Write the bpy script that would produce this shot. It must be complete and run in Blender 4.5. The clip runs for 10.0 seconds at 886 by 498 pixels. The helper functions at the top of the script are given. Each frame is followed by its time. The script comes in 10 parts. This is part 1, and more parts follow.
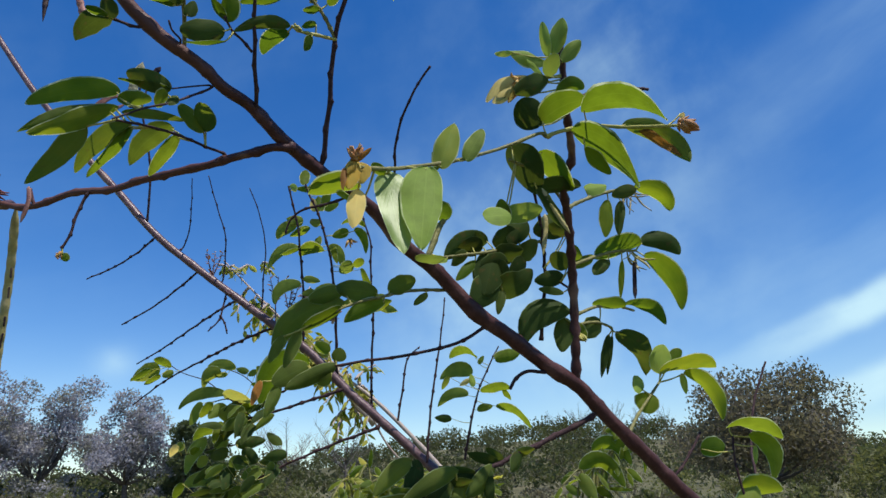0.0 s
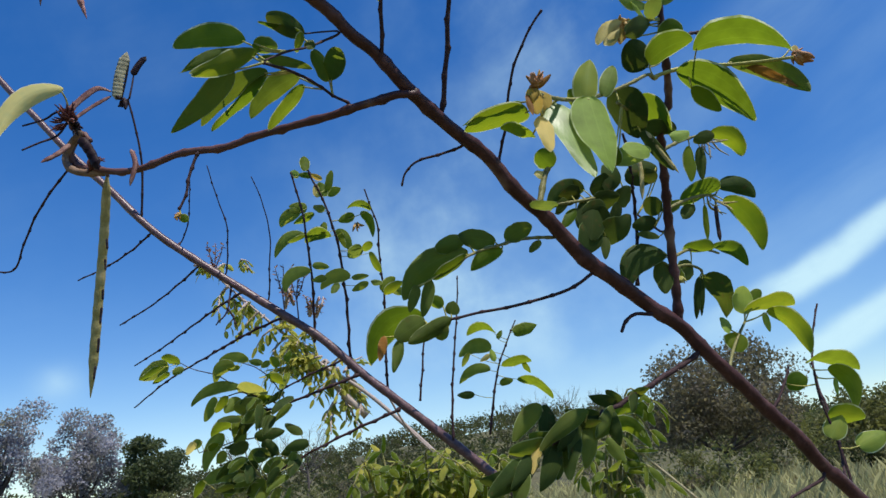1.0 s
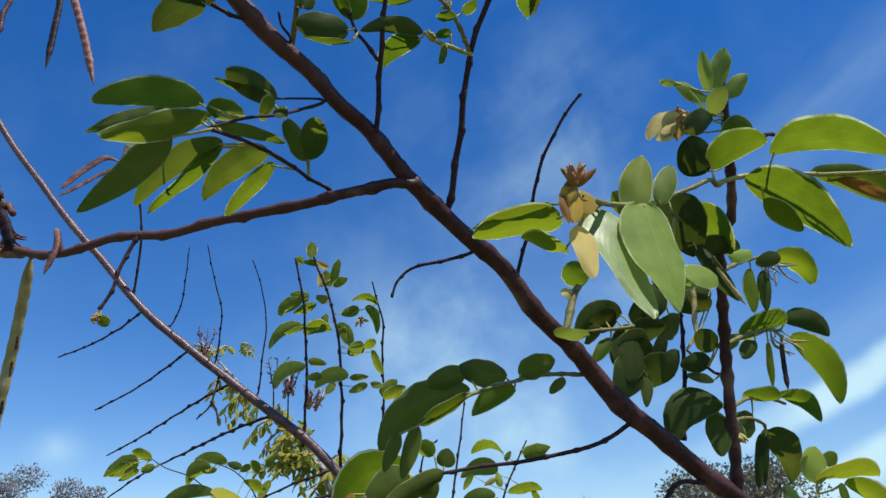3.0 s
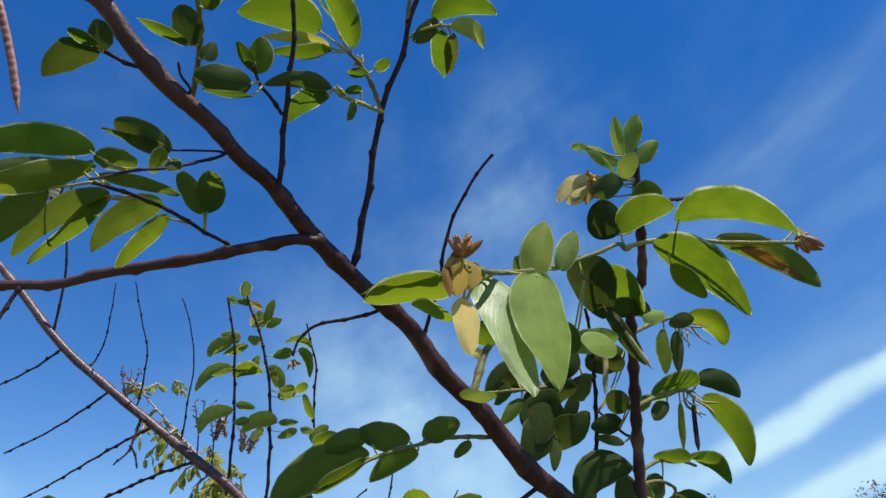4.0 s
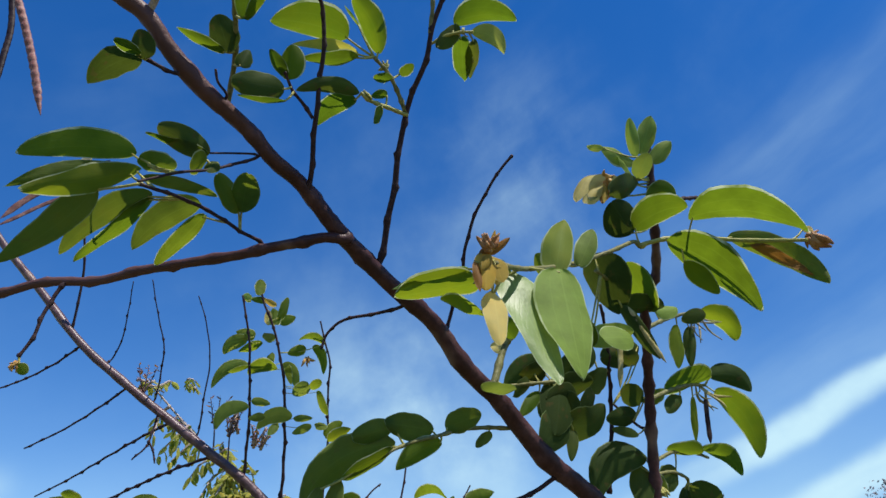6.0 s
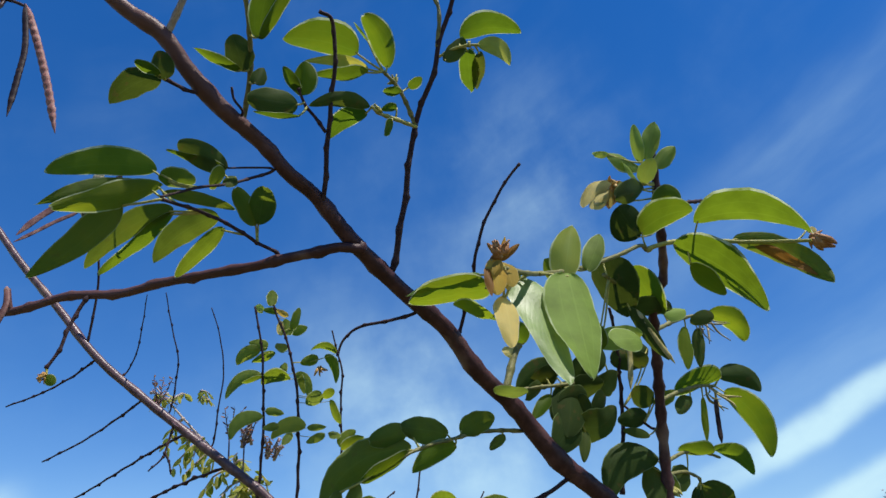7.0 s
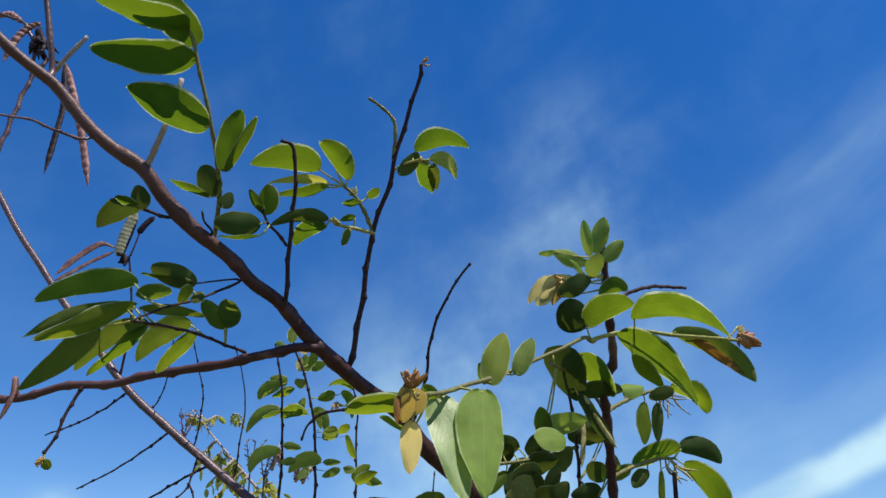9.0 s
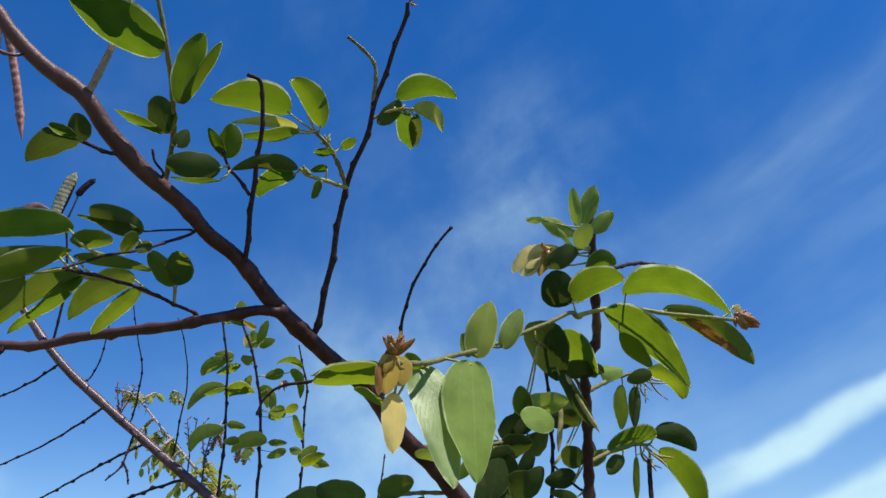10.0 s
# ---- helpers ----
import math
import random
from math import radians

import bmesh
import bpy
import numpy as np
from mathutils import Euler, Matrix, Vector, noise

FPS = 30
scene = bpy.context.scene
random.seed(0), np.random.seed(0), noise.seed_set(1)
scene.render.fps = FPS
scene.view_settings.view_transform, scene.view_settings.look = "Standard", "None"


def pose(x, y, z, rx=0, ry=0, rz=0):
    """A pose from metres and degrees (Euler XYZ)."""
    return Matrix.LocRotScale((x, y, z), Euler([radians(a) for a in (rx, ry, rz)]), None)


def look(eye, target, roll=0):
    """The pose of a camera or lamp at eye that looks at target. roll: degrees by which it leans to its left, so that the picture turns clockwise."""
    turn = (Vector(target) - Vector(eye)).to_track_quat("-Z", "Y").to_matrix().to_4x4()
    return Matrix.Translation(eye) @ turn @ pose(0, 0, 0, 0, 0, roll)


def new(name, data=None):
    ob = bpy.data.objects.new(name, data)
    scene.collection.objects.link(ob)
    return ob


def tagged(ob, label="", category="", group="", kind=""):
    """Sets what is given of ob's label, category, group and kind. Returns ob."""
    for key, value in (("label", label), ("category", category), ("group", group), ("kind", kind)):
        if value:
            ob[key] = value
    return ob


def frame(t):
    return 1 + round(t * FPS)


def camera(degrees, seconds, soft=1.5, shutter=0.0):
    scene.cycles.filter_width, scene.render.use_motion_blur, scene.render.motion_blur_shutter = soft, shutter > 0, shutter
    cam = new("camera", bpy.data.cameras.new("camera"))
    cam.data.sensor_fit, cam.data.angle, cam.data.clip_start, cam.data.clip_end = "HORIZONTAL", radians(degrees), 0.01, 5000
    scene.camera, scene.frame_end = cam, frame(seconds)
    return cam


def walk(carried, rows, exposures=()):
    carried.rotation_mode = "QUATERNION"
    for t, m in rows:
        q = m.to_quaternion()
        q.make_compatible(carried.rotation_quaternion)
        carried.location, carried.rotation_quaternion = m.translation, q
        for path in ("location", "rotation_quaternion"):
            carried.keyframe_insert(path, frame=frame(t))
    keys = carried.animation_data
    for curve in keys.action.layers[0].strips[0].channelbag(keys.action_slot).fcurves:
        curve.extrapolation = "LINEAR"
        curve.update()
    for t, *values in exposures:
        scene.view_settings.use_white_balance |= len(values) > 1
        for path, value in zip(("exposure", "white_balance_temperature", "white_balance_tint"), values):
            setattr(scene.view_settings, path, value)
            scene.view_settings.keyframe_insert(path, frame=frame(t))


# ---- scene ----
cam = camera(66.0, 10.0)
PATH = [
    (0, (-0.0455, 0.0144, 1.4744), (0.1004, 1.8870, 2.1615), -1.78),
    (0.5, (-0.1291, -0.0061, 1.4634), (0.2159, 1.8434, 2.1421), -5.06),
    (1, (-0.1881, 0.0434, 1.4463), (0.1053, 1.9061, 2.1129), -6.46),
    (1.5, (-0.1815, 0.0750, 1.4561), (0.0877, 1.9348, 2.1407), -5.91),
    (2, (-0.1634, 0.1378, 1.4711), (0.0820, 1.9610, 2.2559), -4.66),
    (2.5, (-0.1303, 0.1753, 1.5087), (0.1153, 1.9716, 2.3531), -3.79),
    (3, (-0.1579, 0.1465, 1.5116), (0.0872, 1.9088, 2.4250), -1.92),
    (3.2, (-0.1575, 0.1412, 1.5289), (0.1416, 1.8686, 2.4916), -2.67),
    (4.3, (-0.1187, 0.1427, 1.5216), (0.2692, 1.8268, 2.5282), -2.38),
    (4.5, (-0.1160, 0.1341, 1.5180), (0.2359, 1.8386, 2.5032), -0.96),
    (5, (-0.1279, 0.1473, 1.5203), (0.2605, 1.8295, 2.5300), -2.60),
    (5.5, (-0.1554, 0.1525, 1.5300), (0.2184, 1.8097, 2.5854), -2.13),
    (5.7, (-0.1422, 0.1420, 1.5163), (0.2341, 1.8102, 2.5533), -2.29),
    (6.8, (-0.1433, 0.1221, 1.5204), (0.1627, 1.8481, 2.4833), -1.98),
    (7, (-0.1460, 0.1204, 1.5110), (0.1892, 1.8056, 2.5347), -3.01),
    (7.5, (-0.0763, 0.0841, 1.5140), (0.2017, 1.7987, 2.5053), -2.20),
    (8, (-0.0663, 0.0846, 1.5181), (0.2483, 1.7904, 2.5138), -3.45),
    (8.5, (-0.0906, 0.0719, 1.5216), (0.2057, 1.7613, 2.5503), -2.56),
    (9, (-0.0931, 0.0396, 1.5368), (0.1219, 1.7210, 2.5982), -0.83),
    (9.5, (-0.1698, 0.1264, 1.5649), (0.1441, 1.7566, 2.6803), -1.60),
    (10, (-0.1066, 0.0917, 1.5473), (0.2556, 1.7707, 2.5719), -0.91),
]
walk(cam, [(t, look(eye, target, roll)) for t, eye, target, roll in PATH])

# ---------------------------------------------------------------- daylight
SUN_TO = Vector((0.26, -0.32, 0.91)).normalized()
world = bpy.data.worlds.new("sky")
scene.world = world
world.use_nodes = True
wn, wl = world.node_tree.nodes, world.node_tree.links
sky = wn.new("ShaderNodeTexSky")
sky.sky_type = "NISHITA"
sky.sun_disc = False
sky.sun_elevation = math.asin(SUN_TO.z)
sky.sun_rotation = math.atan2(SUN_TO.x, SUN_TO.y)
sky.altitude = 300.0
sky.air_density, sky.dust_density, sky.ozone_density = 1.1, 0.0, 2.5
deep = wn.new("ShaderNodeHueSaturation")
deep.inputs["Hue"].default_value, deep.inputs["Saturation"].default_value = 0.512, 1.39
wl.new(sky.outputs[0], deep.inputs["Color"])
wl.new(deep.outputs[0], wn["Background"].inputs[0])
wn["Background"].inputs[1].default_value = 0.144
sun_data = bpy.data.lights.new("sun", "SUN")
sun_data.energy, sun_data.angle, sun_data.color = 5.0, radians(0.53), (1.0, 0.955, 0.88)
new("sun", sun_data).matrix_world = look(SUN_TO * 50, (0, 0, 0))
scene.view_settings.exposure = 0.0


# ---------------------------------------------------------------- materials
def node_set(name):
    m = bpy.data.materials.new(name)
    m.use_nodes = True
    return m, m.node_tree.nodes, m.node_tree.links


def put(links, nodes, kind, **sockets):
    n = nodes.new(kind)
    for key, value in sockets.items():
        slot = n.inputs[int(key[1:])] if key[0] == "i" and key[1:].isdigit() else n.inputs[key]
        if isinstance(value, bpy.types.NodeSocket):
            links.new(value, slot)
        else:
            slot.default_value = value
    return n


def ramp(links, nodes, fac, *stops):
    n = nodes.new("ShaderNodeValToRGB")
    while len(n.color_ramp.elements) < len(stops):
        n.color_ramp.elements.new(0.5)
    for e, (p, c) in zip(n.color_ramp.elements, stops):
        e.position, e.color = p, (*c, 1)
    links.new(fac, n.inputs[0])
    return n.outputs[0]


def maths(links, nodes, op, a, b=0.0):
    n = nodes.new("ShaderNodeMath")
    n.operation = op
    for slot, value in zip(n.inputs, (a, b)):
        if isinstance(value, bpy.types.NodeSocket):
            links.new(value, slot)
        else:
            slot.default_value = value
    return n.outputs[0]


def blend(links, nodes, fac, a, b, mode="MIX"):
    n = nodes.new("ShaderNodeMix")
    n.data_type, n.blend_type = "RGBA", mode
    for slot, value in ((n.inputs[0], fac), (n.inputs[6], a), (n.inputs[7], b)):
        if isinstance(value, bpy.types.NodeSocket):
            links.new(value, slot)
        elif isinstance(value, tuple):
            slot.default_value = (*value, 1)
        else:
            slot.default_value = value
    return n.outputs[2]


def bark_material(name, dark, mid, light, scale, patch=0.0, rough=0.75, gloss=0.28, lit_end=None):
    """Ringed, streaky bark: long grain, lenticels and pale worn patches; one end can be painted paler, as if sunlit."""
    m, N, L = node_set(name)
    co = put(L, N, "ShaderNodeTexCoord").outputs["Object"]
    grain = put(L, N, "ShaderNodeTexNoise", Vector=co, Scale=scale, Detail=6.0, Roughness=0.65).outputs[0]
    fine = put(L, N, "ShaderNodeTexNoise", Vector=co, Scale=scale * 6, Detail=3.0).outputs[0]
    wide = put(L, N, "ShaderNodeTexNoise", Vector=co, Scale=scale * 0.22, Detail=4.0).outputs[0]
    col = ramp(L, N, grain, (0.22, dark), (0.50, mid), (0.82, light))
    if patch:
        pale = ramp(L, N, wide, (0.60 - patch * 0.1, (0, 0, 0)), (0.66, (1, 1, 1)))
        col = blend(L, N, maths(L, N, "MULTIPLY", pale, 0.75), col, (0.27, 0.165, 0.12))
    col = blend(L, N, 0.35, col, ramp(L, N, fine, (0.3, (0.45, 0.45, 0.45)), (0.7, (1, 1, 1))), "MULTIPLY")
    # lit upper stretch painted paler along X; the rest keeps a shadowed tone
    if lit_end:
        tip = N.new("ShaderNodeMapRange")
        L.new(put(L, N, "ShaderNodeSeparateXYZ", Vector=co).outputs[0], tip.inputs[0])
        tip.inputs[1].default_value, tip.inputs[2].default_value = lit_end[0], lit_end[1]
        col = blend(L, N, tip.outputs[0], col, blend(L, N, 0.35, lit_end[2], ramp(L, N, grain, (0.25, (0.55, 0.5, 0.5)), (0.75, (1, 1, 1))), "MULTIPLY"))
    speck = put(L, N, "ShaderNodeTexVoronoi", Vector=co, Scale=scale * 3.2).outputs["Distance"]
    col = blend(L, N, ramp(L, N, speck, (0.12, (0.16, 0.16, 0.16)), (0.20, (0, 0, 0))), col, light)
    bump = put(L, N, "ShaderNodeBump", Strength=0.4, Distance=0.0010, Height=maths(L, N, "ADD", maths(L, N, "ADD", grain, fine), maths(L, N, "MULTIPLY", speck, -0.5)))
    b = N["Principled BSDF"]
    L.new(col, b.inputs["Base Color"])
    L.new(bump.outputs[0], b.inputs["Normal"])
    b.inputs["Roughness"].default_value = rough
    b.inputs["Specular IOR Level"].default_value = gloss
    return m


def leaf_material(name, top, through_col, share=0.5, rim=(0.60, 0.66, 0.36), rough=0.55, rim_width=0.03, spots=0.0, gloss=0.09):
    """A thin downy blade: veins from the base, light let through it, a paler hairy margin."""
    m, N, L = node_set(name)
    uv = put(L, N, "ShaderNodeUVMap").outputs[0]
    sep = put(L, N, "ShaderNodeSeparateXYZ", Vector=uv)
    u, v = sep.outputs[0], sep.outputs[1]
    rnd = put(L, N, "ShaderNodeObjectInfo").outputs["Random"]
    cross = maths(L, N, "ABSOLUTE", maths(L, N, "SUBTRACT", v, 0.5))
    # side veins run forward from the midrib
    slant = maths(L, N, "ADD", maths(L, N, "MULTIPLY", u, 30.0), maths(L, N, "MULTIPLY", cross, -26.0))
    side = maths(L, N, "SUBTRACT", 1.0, maths(L, N, "POWER", maths(L, N, "ABSOLUTE", maths(L, N, "COSINE", slant)), 0.18))
    main = maths(L, N, "LESS_THAN", cross, 0.018)
    second = maths(L, N, "LESS_THAN", maths(L, N, "ABSOLUTE", maths(L, N, "SUBTRACT", cross, 0.24)), 0.010)
    vein = maths(L, N, "MAXIMUM", maths(L, N, "MAXIMUM", main, maths(L, N, "MULTIPLY", second, 0.7)), maths(L, N, "MULTIPLY", side, 0.45))
    co = put(L, N, "ShaderNodeTexCoord").outputs["Object"]
    blotch = put(L, N, "ShaderNodeTexNoise", Vector=co, Scale=90.0, Detail=5.0).outputs[0]
    fine = put(L, N, "ShaderNodeTexNoise", Vector=co, Scale=900.0, Detail=2.0).outputs[0]
    tone = maths(L, N, "ADD", maths(L, N, "MULTIPLY", blotch, 0.7), maths(L, N, "MULTIPLY", rnd, 0.5))
    edge = maths(L, N, "MAXIMUM", maths(L, N, "GREATER_THAN", cross, 0.5 - rim_width), maths(L, N, "GREATER_THAN", u, 1.0 - rim_width * 0.35))

    def shade(c):
        base = ramp(L, N, tone, (0.15, tuple(x * 0.62 for x in c)), (0.55, c), (1.0, (min(1, c[0] * 1.45), c[1] * 1.2, c[2])))
        base = blend(L, N, maths(L, N, "MULTIPLY", vein, 0.15), base, tuple(min(1, x * 1.5 + 0.02) for x in c))
        if spots:
            spot = ramp(L, N, put(L, N, "ShaderNodeTexNoise", Vector=co, Scale=160.0, Detail=2.0).outputs[0], (0.62, (0, 0, 0)), (0.68, (1, 1, 1)))
            base = blend(L, N, maths(L, N, "MULTIPLY", spot, spots), base, (0.16, 0.09, 0.03))
        worn = ramp(L, N, blotch, (0.35, (0.12, 0.12, 0.12)), (0.6, (0.8, 0.8, 0.8)))
        return blend(L, N, maths(L, N, "MULTIPLY", edge, worn), base, rim)
    b = N["Principled BSDF"]
    L.new(shade(top), b.inputs["Base Color"])
    b.inputs["Roughness"].default_value = rough
    b.inputs["Specular IOR Level"].default_value = gloss
    height = maths(L, N, "ADD", maths(L, N, "MULTIPLY", vein, -0.6), maths(L, N, "ADD", blotch, maths(L, N, "MULTIPLY", fine, 0.35)))
    bump = put(L, N, "ShaderNodeBump", Strength=0.45, Distance=0.0005, Height=height)
    L.new(bump.outputs[0], b.inputs["Normal"])
    t = put(L, N, "ShaderNodeBsdfTranslucent", Color=shade(through_col))
    mix = put(L, N, "ShaderNodeMixShader", i0=share, i1=b.outputs[0], i2=t.outputs[0])
    L.new(mix.outputs[0], N["Material Output"].inputs[0])
    return m


def foliage_material(name, c, through_col, share=0.35, spread=0.5, rough=0.6, alt=None):
    """Small far leaves; each leaf has its own tone."""
    m, N, L = node_set(name)
    isl = put(L, N, "ShaderNodeNewGeometry").outputs["Random Per Island"]
    co = put(L, N, "ShaderNodeTexCoord").outputs["Object"]
    big = put(L, N, "ShaderNodeTexNoise", Vector=co, Scale=0.55, Detail=4.0).outputs[0]
    tone = maths(L, N, "ADD", maths(L, N, "MULTIPLY", isl, spread), maths(L, N, "MULTIPLY", big, 0.6))

    def shade(k):
        return ramp(L, N, tone, (0.1, tuple(x * 0.5 for x in k)), (0.5, k), (0.95, tuple(min(0.9, x * 1.7) for x in k)))
    b = N["Principled BSDF"]
    col = shade(c)
    if alt:
        other = put(L, N, "ShaderNodeTexNoise", Vector=co, Scale=0.9, Detail=3.0).outputs[0]
        col = blend(L, N, ramp(L, N, other, (0.42, (0, 0, 0)), (0.58, (1, 1, 1))), col, shade(alt))
    L.new(col, b.inputs["Base Color"])
    b.inputs["Roughness"].default_value = rough
    t = put(L, N, "ShaderNodeBsdfTranslucent", Color=shade(through_col))
    mix = put(L, N, "ShaderNodeMixShader", i0=share, i1=b.outputs[0], i2=t.outputs[0])
    L.new(mix.outputs[0], N["Material Output"].inputs[0])
    return m


def pod_material(name, a, b_col, c, gloss=0.3):
    m, N, L = node_set(name)
    co = put(L, N, "ShaderNodeTexCoord").outputs["Object"]
    n1 = put(L, N, "ShaderNodeTexNoise", Vector=co, Scale=70.0, Detail=5.0, Roughness=0.7).outputs[0]
    n2 = put(L, N, "ShaderNodeTexNoise", Vector=co, Scale=500.0, Detail=3.0).outputs[0]
    col = ramp(L, N, n1, (0.3, a), (0.5, b_col), (0.7, c))
    b = N["Principled BSDF"]
    L.new(blend(L, N, 0.3, col, ramp(L, N, n2, (0.3, (0.4, 0.4, 0.4)), (0.7, (1, 1, 1))), "MULTIPLY"), b.inputs["Base Color"])
    b.inputs["Roughness"].default_value = 0.6
    b.inputs["Specular IOR Level"].default_value = gloss
    L.new(put(L, N, "ShaderNodeBump", Strength=0.5, Distance=0.0006, Height=n2).outputs[0], b.inputs["Normal"])
    return m


BARK = bark_material("reddish_bark", (0.029, 0.010, 0.009), (0.072, 0.027, 0.024), (0.17, 0.082, 0.074), 55.0, patch=0.03, rough=0.5, gloss=0.25, lit_end=(-0.487, -0.617, (0.145, 0.070, 0.061)))
TWIG = bark_material("dark_twig_bark", (0.023, 0.010, 0.011), (0.050, 0.023, 0.024), (0.115, 0.065, 0.062), 260.0)
PALE = bark_material("grey_twig_bark", (0.26, 0.20, 0.165), (0.44, 0.35, 0.29), (0.60, 0.50, 0.43), 200.0, rough=0.5)
MAUVE = bark_material("mauve_bark", (0.055, 0.025, 0.025), (0.122, 0.062, 0.062), (0.28, 0.175, 0.175), 60.0, patch=0.05, rough=0.40, gloss=0.45)
SHOOT = bark_material("green_shoot", (0.095, 0.090, 0.028), (0.22, 0.205, 0.065), (0.38, 0.34, 0.14), 260.0, rough=0.5)
FRESH = bark_material("yellow_stalk", (0.30, 0.26, 0.05), (0.46, 0.42, 0.10), (0.58, 0.54, 0.2), 300.0, rough=0.5)
TRUNK = bark_material("tree_bark", (0.05, 0.04, 0.035), (0.12, 0.10, 0.085), (0.24, 0.21, 0.18), 9.0)
LEAF = leaf_material("green_blade", (0.070, 0.112, 0.016), (0.215, 0.310, 0.012), 0.53, rim=(0.74, 0.78, 0.50), rim_width=0.048)
# darkest blade, for leaves under other leaves: their shade is in its colour
SHADED = leaf_material("shaded_blade", (0.034, 0.056, 0.015), (0.12, 0.16, 0.018), 0.26, rim=(0.20, 0.26, 0.09), rough=0.7, rim_width=0.02, spots=0.3, gloss=0.06)
# spotted dark blade; the dimness of shaded leaves is put into its colour
DEEP = leaf_material("dim_blade", (0.042, 0.068, 0.018), (0.15, 0.20, 0.020), 0.33, rim=(0.26, 0.32, 0.12), rim_width=0.03, spots=0.35, gloss=0.08)
# paler blades for sun-facing leaves; part of the sunlight is in the base colour
PALE_LIT = leaf_material("pale_lit_blade", (0.265, 0.375, 0.070), (0.40, 0.50, 0.06), 0.40, rough=0.6, gloss=0.12, rim_width=0.03)
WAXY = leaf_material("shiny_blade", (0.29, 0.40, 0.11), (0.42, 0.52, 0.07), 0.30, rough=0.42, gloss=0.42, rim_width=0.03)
YOUNG = leaf_material("cream_blade", (0.72, 0.58, 0.20), (0.82, 0.68, 0.22), 0.5, rim=(0.78, 0.72, 0.50), rough=0.65, gloss=0.15)
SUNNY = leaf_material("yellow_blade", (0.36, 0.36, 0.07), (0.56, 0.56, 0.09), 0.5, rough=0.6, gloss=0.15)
PALE_LEAF = leaf_material("faded_blade", (0.50, 0.50, 0.22), (0.50, 0.52, 0.20), 0.4, rim=(0.70, 0.70, 0.5), rough=0.6, gloss=0.12)
# green raised for front-lit leaves: sunlit brightness put into the colour
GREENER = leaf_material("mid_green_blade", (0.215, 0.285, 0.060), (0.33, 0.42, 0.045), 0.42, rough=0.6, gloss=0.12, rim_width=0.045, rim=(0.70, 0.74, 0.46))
OLIVE = leaf_material("olive_blade", (0.090, 0.125, 0.028), (0.235, 0.30, 0.020), 0.42, rim=(0.40, 0.46, 0.20), rough=0.6, gloss=0.10, rim_width=0.035, spots=0.2)
RIPE = leaf_material("ripe_blade", (0.062, 0.102, 0.014), (0.165, 0.260, 0.010), 0.50, rim=(0.74, 0.78, 0.50), rim_width=0.05)
BACK = leaf_material("back_blade", (0.105, 0.155, 0.032), (0.35, 0.42, 0.045), 0.48, rim_width=0.04)
LIME = leaf_material("lime_blade", (0.110, 0.150, 0.020), (0.30, 0.385, 0.018), 0.53, rim=(0.74, 0.78, 0.50), rim_width=0.045)
GOLDEN = leaf_material("golden_blade", (0.52, 0.36, 0.07), (0.66, 0.46, 0.08), 0.45, rim=(0.74, 0.62, 0.36), rough=0.7, gloss=0.1)
RUSTY = leaf_material("rusty_blade", (0.26, 0.13, 0.035), (0.45, 0.22, 0.04), 0.4, rim=(0.4, 0.28, 0.14))
BUD = pod_material("brown_bud", (0.40, 0.17, 0.04), (0.62, 0.36, 0.10), (0.72, 0.52, 0.22))
RUST = pod_material("rusty_bud", (0.26, 0.095, 0.03), (0.42, 0.19, 0.07), (0.56, 0.35, 0.17))
RIDGED = pod_material("ridged_pod", (0.16, 0.055, 0.045), (0.34, 0.15, 0.12), (0.56, 0.32, 0.26))
POD = pod_material("brown_pod", (0.075, 0.028, 0.026), (0.18, 0.080, 0.065), (0.34, 0.20, 0.155))
WINE = pod_material("wine_calyx", (0.06, 0.015, 0.015), (0.15, 0.045, 0.040), (0.30, 0.14, 0.115))
DARK_POD = pod_material("black_pod", (0.010, 0.006, 0.010), (0.022, 0.012, 0.016), (0.12, 0.08, 0.06), gloss=0.12)
TAN_POD = pod_material("tan_pod", (0.28, 0.24, 0.07), (0.44, 0.37, 0.14), (0.58, 0.48, 0.25))
GREY_POD = pod_material("pale_pod", (0.10, 0.08, 0.045), (0.36, 0.33, 0.20), (0.58, 0.54, 0.36))
TAN_BARK = bark_material("tan_bark", (0.13, 0.075, 0.045), (0.26, 0.165, 0.11), (0.40, 0.28, 0.20), 120.0)
STRAW = pod_material("straw", (0.26, 0.21, 0.11), (0.42, 0.35, 0.2), (0.56, 0.49, 0.32))


# ---------------------------------------------------------------- builders
def part(name, mesh, material, parent, label=""):
    if material is not None:
        mesh.materials.append(material)
    ob = new(name, mesh)
    ob.parent = parent
    if label:
        tagged(ob, label)
    return ob


def thing(name, at, label, category, group="", kind=""):
    ob = new(name)
    ob.location = at
    bpy.context.view_layer.update()
    ob.empty_display_size = 0.05
    return tagged(ob, label, category, group, kind)


def mesh_of(name, verts, faces, smooth=True, uvs=None):
    me = bpy.data.meshes.new(name)
    me.from_pydata([tuple(v) for v in verts], [], faces)
    if uvs is not None:
        layer = me.uv_layers.new(name="UVMap")
        loops = np.zeros(len(me.loops), dtype=np.int32)
        me.loops.foreach_get("vertex_index", loops)
        layer.data.foreach_set("uv", np.asarray(uvs, dtype=np.float32)[loops].ravel())
    if smooth:
        me.polygons.foreach_set("use_smooth", [True] * len(me.polygons))
    me.update()
    return me


